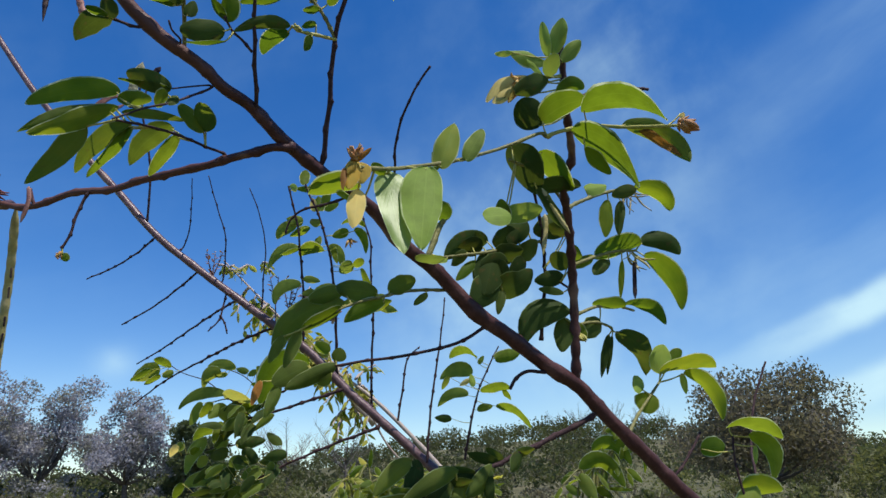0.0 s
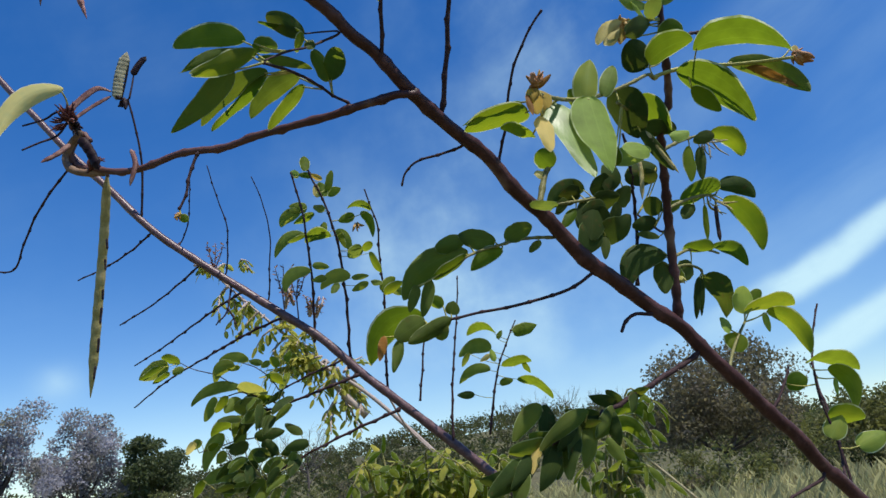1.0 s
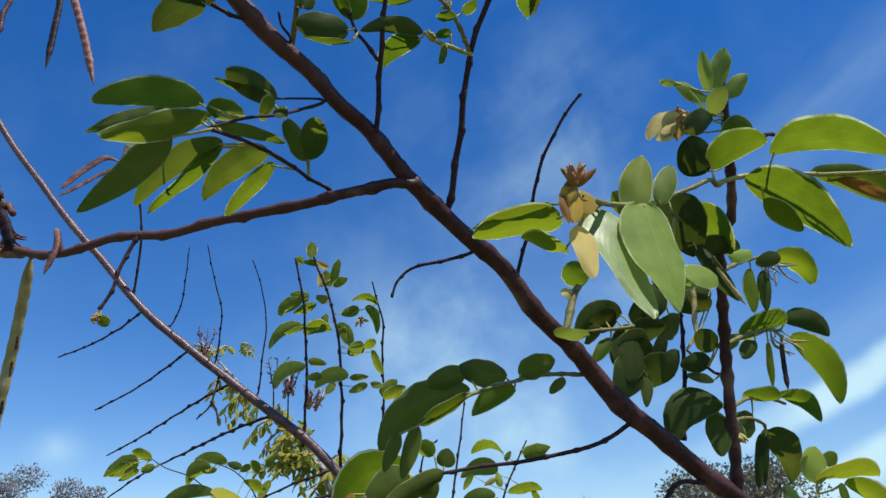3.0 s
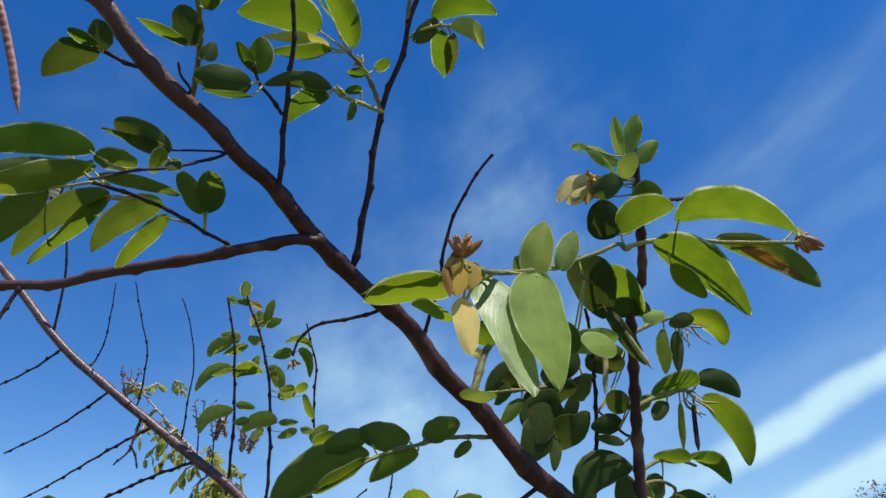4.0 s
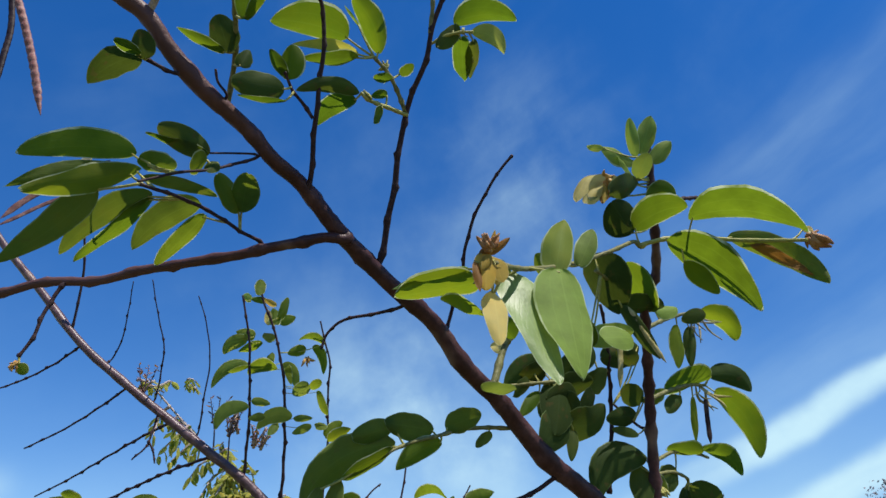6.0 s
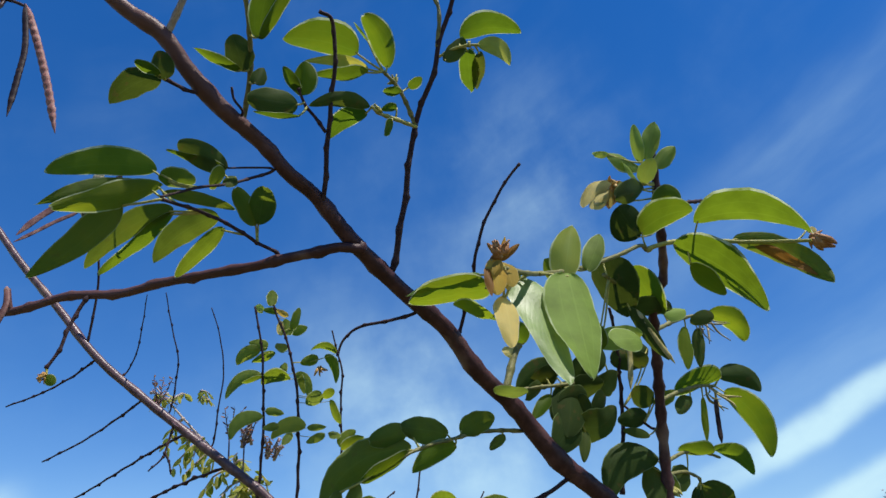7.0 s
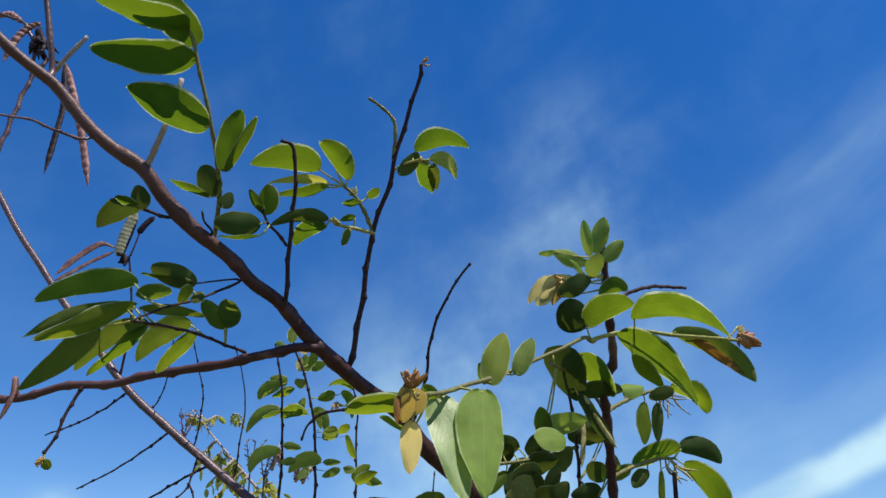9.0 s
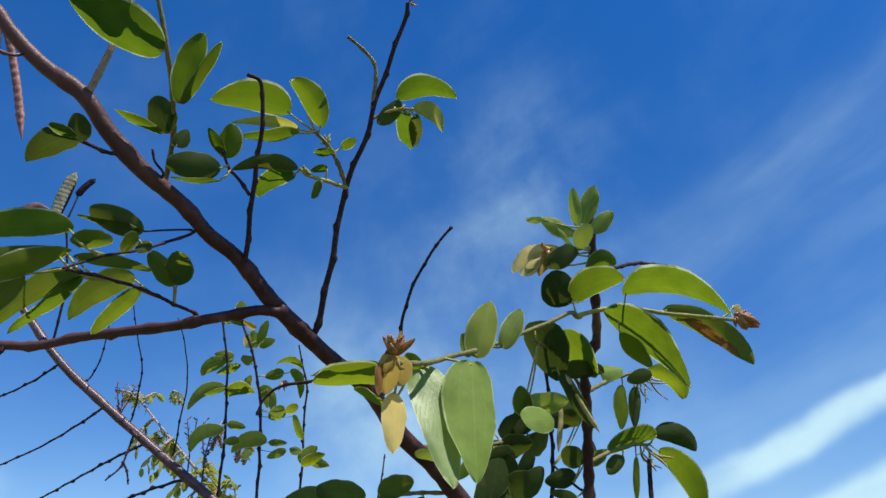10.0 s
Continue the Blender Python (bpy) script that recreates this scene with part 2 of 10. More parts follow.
def spline(points, steps):
    """Catmull-Rom through (x, y, z, r) points."""
    p = [np.array(q, dtype=float) for q in points]
    p = [2 * p[0] - p[1], *p, 2 * p[-1] - p[-2]]
    out = []
    for i in range(1, len(p) - 2):
        a, b, c, d = p[i - 1:i + 3]
        for k in range(steps):
            s = k / steps
            out.append(0.5 * (2 * b + (c - a) * s + (2 * a - 5 * b + 4 * c - d) * s * s + (3 * b - a - 3 * c + d) * s ** 3))
    out.append(p[-2])
    return out


def tube(points, sides=8, steps=6, wobble=0.06, knots=0.0, seed=0, gap=0.03, flat=1.0, zig=0.0):
    """A tapered, slightly uneven round stem with swollen joints; returns vertices and faces."""
    rnd = random.Random(seed)
    line = spline(points, steps)
    verts, faces, run = [], [], 0.0
    side = None
    phase = rnd.random()
    rnd_turn = 2.3 + rnd.random()
    for i, q in enumerate(line):
        c = Vector(q[:3])
        ahead = Vector(line[min(i + 1, len(line) - 1)][:3]) - Vector(line[max(i - 1, 0)][:3])
        ahead.normalize()
        if side is None:
            side = ahead.orthogonal().normalized()
        side = (side - ahead * side.dot(ahead)).normalized()
        up = ahead.cross(side)
        if i:
            run += (c - Vector(line[i - 1][:3])).length
        r = max(q[3], 0.0004)
        if knots:
            d = abs((run / gap + phase) % 1.0 - 0.5) * gap
            swell = math.exp(-(d / (0.8 * r + 0.0006)) ** 2)
            turn = rnd_turn * math.floor(run / gap + phase)
            c = c + (side * math.cos(turn) + up * math.sin(turn)) * (zig * r * (0.6 * swell * knots + 0.35 * (1 - 2 * d / gap)) * min(1.0, run / gap))
            r *= 1 + knots * swell
        for k in range(sides):
            a = 2 * math.pi * k / sides
            w = r * (1 + wobble * (noise.noise(c * (0.6 / max(r, 0.002)) + Vector((k * 1.7, seed % 97, 0)))))
            verts.append(c + side * (math.cos(a) * w) + up * (math.sin(a) * w * flat))
    n = len(line)
    for i in range(n - 1):
        for k in range(sides):
            j = (k + 1) % sides
            faces.append((i * sides + k, i * sides + j, (i + 1) * sides + j, (i + 1) * sides + k))
    faces.append(tuple(range(sides - 1, -1, -1)))
    faces.append(tuple((n - 1) * sides + k for k in range(sides)))
    return verts, faces


COUNT = [0]


def stem(parent, name, material, *points, knots=0.25, sides=8, gap=0.03, label="", wobble=0.10, zig=0.0, steps=6):
    COUNT[0] += 1
    o = parent.matrix_world.translation if parent else Vector()
    v, f = tube([(p[0] - o.x, p[1] - o.y, p[2] - o.z, p[3]) for p in points], sides, steps, wobble, knots, COUNT[0], gap, 1.0, zig)
    ob = part(name, mesh_of(name, v, f), material, parent, label)
    ob["origin"] = tuple(o)
    return ob


SHAPES = {
    "oval": lambda u: max(0.0, math.sin(math.pi * u ** 0.88)) ** 0.48,
    "long": lambda u: max(0.0, math.sin(math.pi * u ** 0.76)) ** 0.58,
    "drop": lambda u: max(0.0, math.sin(math.pi * u ** 0.60)) ** 0.62,
}


def leaf(parent, base, tip, width, facing, material=None, shape="long", bend=0.08, cup=None, root=None, via=None, stalk=None, lop=None, name="leaf", label=""):
    """One lobe of a two-lobed leaf: base to tip (through via) in metres, its visible face towards facing; root: where its stalk leaves the twig."""
    COUNT[0] += 1
    rnd = random.Random(COUNT[0])
    material = material or LEAF
    cup = rnd.uniform(0.08, 0.55) if cup is None else cup
    o = Vector(parent["origin"])
    b, t = Vector(base) - o, Vector(tip) - o
    ax = t - b
    ln = ax.length
    ax.normalize()
    half_way = (b + t) / 2
    pull = (2 * (Vector(via) - o) - half_way) if via is not None else half_way
    n = Vector(facing)
    n = (n - ax * n.dot(ax)).normalized()
    rows, cols = 14, 6
    verts, faces, uvs = [], [], []
    f = SHAPES[shape]
    ph, amp = rnd.uniform(0, 6), rnd.uniform(0.008, 0.028)
    lop, nick, twist = rnd.uniform(-0.12, 0.12) if lop is None else lop, rnd.uniform(0.0, 0.05), rnd.uniform(-0.45, 0.45)
    for i in range(rows + 1):
        u = 0.5 - 0.5 * math.cos(math.pi * i / rows)
        half = 0.5 * width * f(min(max(u, 0.002), 0.998))
        along = (2 * (1 - u) * (pull - b) + 2 * u * (t - pull)).normalized()
        w = along.cross(n).normalized()
        mid = (1 - u) ** 2 * b + 2 * u * (1 - u) * pull + u * u * t + n * (bend * ln * 2.2 * u * (1 - u))
        for k in range(cols + 1):
            s = 2 * k / cols - 1
            lift = cup * half * (abs(s) ** 1.6) + ln * amp * math.sin(ph + 9 * u + 2.2 * s) * abs(s)
            hs = half * (1 + lop * s) * (1 + nick * math.sin(ph * 3 + 17 * u + 5 * s))
            verts.append(mid + w * (hs * s) - n * (lift + twist * hs * s * (u - 0.4)))
            uvs.append((u, 0.5 + 0.5 * s))
    for i in range(rows):
        for k in range(cols):
            a = i * (cols + 1) + k
            faces.append((a, a + 1, a + cols + 2, a + cols + 1))
    nb = len(faces)
    if root is not None:
        r0 = Vector(root) - o
        gap = (b - r0).length
        v2, f2 = tube([(*r0, 0.0009), (*(r0.lerp(b, 0.5) + Vector((0, 0, -0.06 * gap))), 0.0007), (*(b + ax * (0.04 * ln)), 0.0006)], 5, 3, 0.05, 0.0, COUNT[0])
        k0 = len(verts)
        verts += v2
        uvs += [(0.5, 0.5)] * len(v2)
        faces += [tuple(i + k0 for i in q) for q in f2]
    me = mesh_of(name, verts, faces, True, uvs)
    me.materials.append(material)
    me.materials.append(stalk or FRESH)
    idx = np.zeros(len(me.polygons), dtype=np.int32)
    idx[nb:] = 1
    me.polygons.foreach_set("material_index", idx)
    ob = new(name, me)
    ob.parent = parent
    if label:
        tagged(ob, label)
    return ob


def pod(parent, material, *points, width=0.012, seeds=10, name="seed_pod", flat=0.6, label=""):
    """A flat, beaded seed pod, widest before its pointed end."""
    COUNT[0] += 1
    o = Vector(parent["origin"]) if "origin" in parent else parent.matrix_world.translation
    line = spline([(*(Vector(p) - o), 0.0) for p in points], 30)
    n, sides = len(line), 10
    verts, faces = [], []
    ahead = (Vector(line[-1][:3]) - Vector(line[0][:3])).normalized()
    wide = ahead.cross(Vector((0.15, 1, 0.1))).normalized()
    twist = random.Random(COUNT[0]).uniform(-0.5, 0.5)
    for i, q in enumerate(line):
        u = i / (n - 1)
        env = min(1.0, u / 0.10) ** 0.7 * min(1.0, (1 - u) / 0.16 + 0.02) ** 0.8
        ridge = 0.34 if material is RIDGED else 0.10
        bead = 1 + 0.3 * math.cos(2 * math.pi * seeds * u)
        thick = 1 + ridge * (2 * abs(math.cos(math.pi * seeds * u)) - 1)
        d = Matrix.Rotation(twist * u, 3, ahead) @ wide
        e = ahead.cross(d)
        for k in range(sides):
            a = 2 * math.pi * k / sides
            verts.append(Vector(q[:3]) + d * (0.5 * width * env * (0.86 + 0.14 * bead) * math.cos(a)) + e * (0.5 * width * flat * env * thick * math.sin(a)))
    for i in range(n - 1):
        for k in range(sides):
            j = (k + 1) % sides
            faces.append((i * sides + k, i * sides + j, (i + 1) * sides + j, (i + 1) * sides + k))
    faces += [tuple(range(sides - 1, -1, -1)), tuple((n - 1) * sides + k for k in range(sides))]
    return part(name, mesh_of(name, verts, faces), material, parent, label)


def tuft(parent, at, size, count, material, towards, seed, name="bud", spread=0.8, thin=0.16, label=""):
    """A burst of small pointed scales or withered stamens round one point."""
    rnd = random.Random(seed)
    o = Vector(parent["origin"])
    verts, faces = [], []
    t = Vector(towards).normalized()
    for _ in range(count):
        d = (t + Vector((rnd.uniform(-1, 1), rnd.uniform(-1, 1), rnd.uniform(-1, 1))) * spread).normalized()
        ln = size * rnd.uniform(0.5, 1.0)
        c = Vector(at) - o + Vector((rnd.uniform(-1, 1), rnd.uniform(-1, 1), rnd.uniform(-1, 1))) * size * 0.15
        bow = Vector((rnd.uniform(-1, 1), rnd.uniform(-1, 1), -0.6)) * ln * 0.18
        w = ln * thin * rnd.uniform(0.7, 1.3)
        v, f = tube([(*c, w * 0.5), (*(c + d * ln * 0.45 + bow), w), (*(c + d * ln), w * 0.25)], 6, 3, 0.2, 0.0, seed)
        k = len(verts)
        verts += v
        faces += [tuple(i + k for i in q) for q in f]
    return part(name, mesh_of(name, verts, faces), material, parent, label)


def spray(parent, material, points, count, length, width, droop, seed, kinds):
    """A thin twig set with small drooping leaves on short stalks."""
    rnd = random.Random(seed)
    twig = stem(parent, "twig", material, *points, knots=0.6, sides=6, gap=0.02, zig=0.7)
    line = [Vector(q[:3]) for q in spline(points, 8)]
    for i in range(count):
        s = (0.12 + 0.88 * (i + rnd.random()) / count) * (len(line) - 1)
        k = min(int(s), len(line) - 2)
        q = line[k].lerp(line[k + 1], s - k)
        along = (line[k + 1] - line[k]).normalized()
        d = (along * rnd.uniform(0.0, 0.9) + Vector((rnd.uniform(-1, 1), rnd.uniform(-1, 1), rnd.uniform(-0.6, 0.5) - droop))).normalized()
        size = length * rnd.uniform(0.6, 1.2)
        b = q + d * size * 0.18
        t = b + (d + Vector((0, 0, -0.35 * droop))).normalized() * size
        n = Vector((rnd.uniform(-0.7, 0.7), rnd.uniform(-1.0, -0.1), rnd.uniform(0.2, 1.0)))
        leaf(twig, b, t, width * rnd.uniform(0.7, 1.25), n, rnd.choice(kinds), shape=rnd.choice(("oval", "long", "long")), bend=rnd.uniform(0.0, 0.22), cup=rnd.uniform(0.1, 0.6), root=q)
    return twig


# ---------------------------------------------------------------- ground, distance and sky
def land(x, y):
    """Height of the gently rising field and the low wooded hill behind it."""
    r = math.hypot(x, y)
    z = 0.028 * min(r, 70.0) * (1 - math.exp(-r / 6.0))
    hill = 6.6 * math.exp(-((x - 23) / 42) ** 2 - ((y - 95) / 30) ** 2)
    return z + hill + 0.12 * noise.noise(Vector((x * 0.18, y * 0.18, 0))) * min(1, r / 4)


def ground_material():
    m, N, L = node_set("dry_grass_soil")
    co = put(L, N, "ShaderNodeTexCoord").outputs["Object"]
    a = put(L, N, "ShaderNodeTexNoise", Vector=co, Scale=0.35, Detail=6.0).outputs[0]
    b = put(L, N, "ShaderNodeTexNoise", Vector=co, Scale=9.0, Detail=6.0, Roughness=0.7).outputs[0]
    c = blend(L, N, a, ramp(L, N, b, (0.3, (0.08, 0.066, 0.034)), (0.7, (0.18, 0.15, 0.08))), ramp(L, N, b, (0.3, (0.045, 0.055, 0.017)), (0.7, (0.11, 0.12, 0.04))))
    p = N["Principled BSDF"]
    L.new(c, p.inputs["Base Color"])
    p.inputs["Roughness"].default_value = 0.95
    L.new(put(L, N, "ShaderNodeBump", Strength=0.6, Distance=0.05, Height=b).outputs[0], p.inputs["Normal"])
    return m


def build_ground():
    rings = [0.0, 1, 2, 3.5, 5, 7, 10, 14, 19, 25, 32, 40, 50, 60, 70, 82, 95, 110, 130, 160, 220, 400, 900, 2200, 4200]
    verts, faces, seg = [(0, 0, land(0, 0))], [], 64
    for r in rings[1:]:
        for k in range(seg):
            a = 2 * math.pi * k / seg
            x, y = r * math.sin(a), r * math.cos(a)
            verts.append((x, y, land(x, y)))
    for k in range(seg):
        faces.append((0, 1 + (k + 1) % seg, 1 + k))
    for i in range(len(rings) - 2):
        for k in range(seg):
            a, b = 1 + i * seg + k, 1 + i * seg + (k + 1) % seg
            faces.append((a, b, b + seg, a + seg))
    return tagged(part("ground", mesh_of("ground", verts, faces), ground_material(), None), "dry grassy field rising gently towards wooded hill", "ground", kind="structure")


build_ground()


def polar(az, dist):
    """A place on the ground by its bearing from straight ahead (degrees, right positive) and distance."""
    x, y = dist * math.sin(radians(az)), dist * math.cos(radians(az))
    return Vector((x, y, land(x, y)))


FOL_OLIVE = foliage_material("olive_foliage", (0.150, 0.138, 0.072), (0.24, 0.215, 0.11), 0.6, 0.15, alt=(0.200, 0.172, 0.135))
FOL_GREY = foliage_material("greyish_foliage", (0.36, 0.355, 0.40), (0.38, 0.37, 0.40), 0.50, 0.5, alt=(0.17, 0.165, 0.085))
FOL_DARK = foliage_material("dark_foliage", (0.080, 0.105, 0.042), (0.13, 0.165, 0.055), 0.45, 0.3)
FOL_BRUSH = foliage_material("brush_foliage", (0.145, 0.155, 0.046), (0.23, 0.24, 0.065), 0.5, 0.3)
FOL_HILL = foliage_material("hill_foliage", (0.075, 0.090, 0.030), (0.125, 0.145, 0.042), 0.55, 0.25, alt=(0.092, 0.078, 0.036))
FOL_BARE = foliage_material("bare_twigs", (0.17, 0.145, 0.135), (0.18, 0.15, 0.14), 0.15)


def leaf_cloud(blobs, count, size, seed, flat=0.75, slim=0.55):
    """Small bent leaf sprays scattered through uneven clumps: vertices and faces."""
    rs = np.random.RandomState(seed)
    blobs = [np.array(b, dtype=float) for b in blobs]
    weight = np.array([b[3] ** 2 for b in blobs])
    pick = rs.choice(len(blobs), count, p=weight / weight.sum())
    data = np.array(blobs)[pick]
    d = rs.normal(size=(count, 3))
    d /= np.linalg.norm(d, axis=1)[:, None]
    rad = rs.uniform(0.25, 1.0, count) ** 0.6 * rs.uniform(0.82, 1.12, count)
    c = data[:, :3] + d * (rad * data[:, 3])[:, None] * np.array([1, 1, flat])
    ax = rs.normal(size=(count, 3)) + d * 0.5
    ax /= np.linalg.norm(ax, axis=1)[:, None]
    up = np.cross(ax, rs.normal(size=(count, 3)))
    up /= np.linalg.norm(up, axis=1)[:, None]
    s = (size * rs.uniform(0.5, 1.35, count))[:, None]
    nrm = np.cross(ax, up)
    v = np.stack([c - ax * s, c - up * s * slim + nrm * s * 0.15, c + ax * s, c + up * s * slim + nrm * s * 0.15], 1).reshape(-1, 3)
    f = [(4 * i, 4 * i + 1, 4 * i + 2, 4 * i + 3) for i in range(count)]
    return v, f


def tree(name, az, dist, height, spread, crown_low, material, count, size, seed, label, limbs=7, gaps=11, group="trees round the field", category="tree"):
    """A forked tapering trunk with limbs and an uneven crown of many small sprays."""
    rnd = random.Random(seed)
    at = polar(az, dist)
    t = thing(name, at, label, category, group)
    fork = height * rnd.uniform(0.18, 0.26)
    r = height * 0.024
    v, f = tube([(0, 0, -0.15, r * 1.25), (rnd.uniform(-.1, .1), 0, fork * 0.5, r), (rnd.uniform(-.15, .15), 0, fork, r * 0.85)], 8, 4, 0.2, 0, seed)
    part("trunk", mesh_of("trunk", v, f), TRUNK, t)
    blobs = []
    for i in range(limbs):
        a = 2 * math.pi * (i + rnd.random() * 0.6) / limbs
        top = rnd.uniform(0.55, 0.98)
        out = spread * 0.5 * rnd.uniform(0.45, 0.95) * (1.15 - 0.55 * top)
        p = Vector((math.cos(a) * out, math.sin(a) * out, height * top - spread * 0.08))
        b = Vector((0, 0, fork * 0.92))
        m = b.lerp(p, 0.5) + Vector((math.cos(a) * out * 0.18, math.sin(a) * out * 0.18, -height * 0.05))
        v, f = tube([(*b, r * 0.6), (*m, r * 0.4), (*p, r * 0.12)], 6, 4, 0.25, 0, seed + i)
        part("limb", mesh_of("limb", v, f), TRUNK, t)
        blobs.append((*p, spread * rnd.uniform(0.13, 0.22)))
        blobs.append((*m.lerp(p, 0.45), spread * rnd.uniform(0.12, 0.2)))
    for i in range(gaps):
        a, h = rnd.uniform(0, 6.28), rnd.uniform(crown_low, 0.97)
        out = spread * 0.5 * math.sqrt(rnd.random()) * (1.0 - max(0, h - 0.55) * 1.2)
        blobs.append((math.cos(a) * out, math.sin(a) * out, height * h, spread * rnd.uniform(0.07, 0.17)))
    v, f = leaf_cloud(blobs, count, size, seed)
    part("crown", mesh_of("crown", v, f, False), material, t)
    return t


def bare_tree(name, az, dist, height, spread, seed, label, material=None, group="leafless trees"):
    """A leafless tree: trunk, limbs and a haze of fine twigs."""
    rnd = random.Random(seed)
    t = thing(name, polar(az, dist), label, "tree", group)
    r = height * 0.02
    v, f = tube([(0, 0, -0.1, r * 1.2), (0.1, 0, height * 0.3, r * 0.8), (0.0, 0, height * 0.55, r * 0.5)], 7, 4, 0.2, 0, seed)
    part("trunk", mesh_of("trunk", v, f), TRUNK, t)
    tv, tf = [], []
    for i in range(11):
        a, h0 = rnd.uniform(0, 6.28), rnd.uniform(0.22, 0.55) * height
        out = spread * 0.5 * rnd.uniform(0.5, 1.0)
        b = Vector((0.05, 0, h0))
        e = Vector((math.cos(a) * out, math.sin(a) * out, min(height, h0 + height * rnd.uniform(0.3, 0.55))))
        m = b.lerp(e, 0.5) + Vector((0, 0, -0.05 * height))
        v, f = tube([(*b, r * 0.42), (*m, r * 0.27), (*e, r * 0.1)], 5, 4, 0.2, 0, seed + i)
        part("limb", mesh_of("limb", v, f), TRUNK, t)
        for _ in range(26):
            s = rnd.uniform(0.25, 1.0)
            q = b.lerp(e, s)
            d = Vector((rnd.uniform(-1, 1), rnd.uniform(-1, 1), rnd.uniform(0.0, 1.3))).normalized() * spread * rnd.uniform(0.08, 0.2)
            v, f = tube([(*q, r * 0.09), (*(q + d * 0.5 + Vector((0, 0, 0.02 * height))), r * 0.06), (*(q + d), r * 0.03)], 3, 2, 0, 0, 1)
            k = len(tv)
            tv += v
            tf += [tuple(j + k for j in g) for g in f]
    tagged(part("fine_twig", mesh_of("fine_twig", tv, tf), material or FOL_BARE, t), kind="stuff")
    return t


tree("tree", 28.3, 30, 4.65, 7.6, 0.40, FOL_OLIVE, 26000, 0.075, 3, "broad olive-green tree with dense crown on grassy field", limbs=9, gaps=46)
tree("tree", 37.5, 38, 2.9, 6.4, 0.06, FOL_BRUSH, 10000, 0.10, 4, "low spreading pale green tree at edge of field", limbs=7, gaps=26)
tree("tree", -15.4, 40, 4.5, 4.0, 0.04, FOL_DARK, 11000, 0.10, 5, "dense dark green rounded tree beside grey trees", limbs=7, gaps=30)
tree("tree", -20.0, 42, 6.2, 5.4, 0.06, FOL_GREY, 17000, 0.085, 6, "silvery grey-leaved tree with airy crown", limbs=8, gaps=26, group="silvery trees at field edge")
tree("tree", -25.6, 44, 7.4, 6.8, 0.06, FOL_GREY, 18000, 0.085, 7, "tall silvery grey-leaved tree with airy crown", limbs=8, gaps=26, group="silvery trees at field edge")
tree("tree", -31.0, 46, 7.3, 6.6, 0.06, FOL_GREY, 15500, 0.085, 8, "silvery grey-leaved tree with airy crown", limbs=8, gaps=24, group="silvery trees at field edge")
tree("tree", -37.0, 45, 7.0, 6.0, 0.06, FOL_GREY, 12000, 0.085, 18, "silvery grey-leaved tree with airy crown", limbs=8, gaps=20, group="silvery trees at field edge")
bare_tree("tree", -4.0, 44, 4.4, 4.4, 9, "leafless grey tree beyond field")
bare_tree("tree", -8.5, 46, 4.6, 4.8, 19, "leafless grey tree beyond field")
tree("tree", 44.6, 34, 5.6, 4.4, 0.30, FOL_GREY, 3600, 0.075, 10, "tall airy pinkish-grey tree beyond field", limbs=10, gaps=30)
for az, dist, h, s in ((15.0, 92, 4.2, 11), (17.6, 95, 4.4, 12), (19.6, 90, 4.0, 13), (21.6, 96, 4.0, 14), (13.0, 94, 3.4, 15)):
    bare_tree("tree", az, dist, h, h * 0.9, s, "leafless grey tree on hilltop", group="leafless trees on hill")


def build_woods():
    """Scrub and low woods that cover the hill and the field's far edge."""
    rnd = random.Random(21)
    blobs = []
    for _ in range(900):
        az, d = rnd.uniform(-42, 50), rnd.uniform(40, 108)
        p = polar(az, d)
        h = rnd.uniform(1.2, 2.7) * (1.0 if d > 60 else 0.8)
        for _ in range(3):
            blobs.append((p.x + rnd.uniform(-1, 1) * h * .6, p.y + rnd.uniform(-1, 1) * h * .6, p.z + h * rnd.uniform(0.3, 0.85), h * rnd.uniform(0.35, 0.6)))
    v, f = leaf_cloud(blobs, 105000, 0.17, 22)
    tagged(part("far_woods", mesh_of("far_woods", v, f, False), FOL_HILL, None), "olive scrub and low woods covering the hill", "woods", kind="stuff")


build_woods()


def bush(az, dist, height, spread, material, count, size, seed, label):
    rnd = random.Random(seed)
    t = thing("bush", polar(az, dist), label, "bush", "bushes in the field")
    blobs = []
    for i in range(6):
        a, out = rnd.uniform(0, 6.28), spread * 0.5 * rnd.uniform(0.1, 0.8)
        p = Vector((math.cos(a) * out, math.sin(a) * out, height * rnd.uniform(0.45, 0.95)))
        v, f = tube([(0, 0, -0.05, 0.025), (p.x * 0.4, p.y * 0.4, p.z * 0.5, 0.016), (*p, 0.006)], 5, 3, 0.2, 0, seed + i)
        part("branch", mesh_of("branch", v, f), TRUNK, t)
        blobs += [(*p, spread * rnd.uniform(0.14, 0.24)), (p.x * 1.1, p.y * 1.1, p.z * 0.55, spread * rnd.uniform(0.14, 0.22))]
    v, f = leaf_cloud(blobs, count, size, seed)
    part("foliage", mesh_of("foliage", v, f, False), material, t)
    return t


bush_rnd = random.Random(31)
for i in range(60):
    az = bush_rnd.uniform(-36, 48)
    d = bush_rnd.uniform(17, 40)
    h = bush_rnd.uniform(0.6, 1.2) * (0.6 + 0.02 * d)
    bush(az, d, h, h * bush_rnd.uniform(1.2, 2.2), bush_rnd.choice((FOL_BRUSH, FOL_OLIVE, FOL_BRUSH, FOL_HILL)), 900, 0.06, 100 + i, "low leafy green bush growing in dry grass")


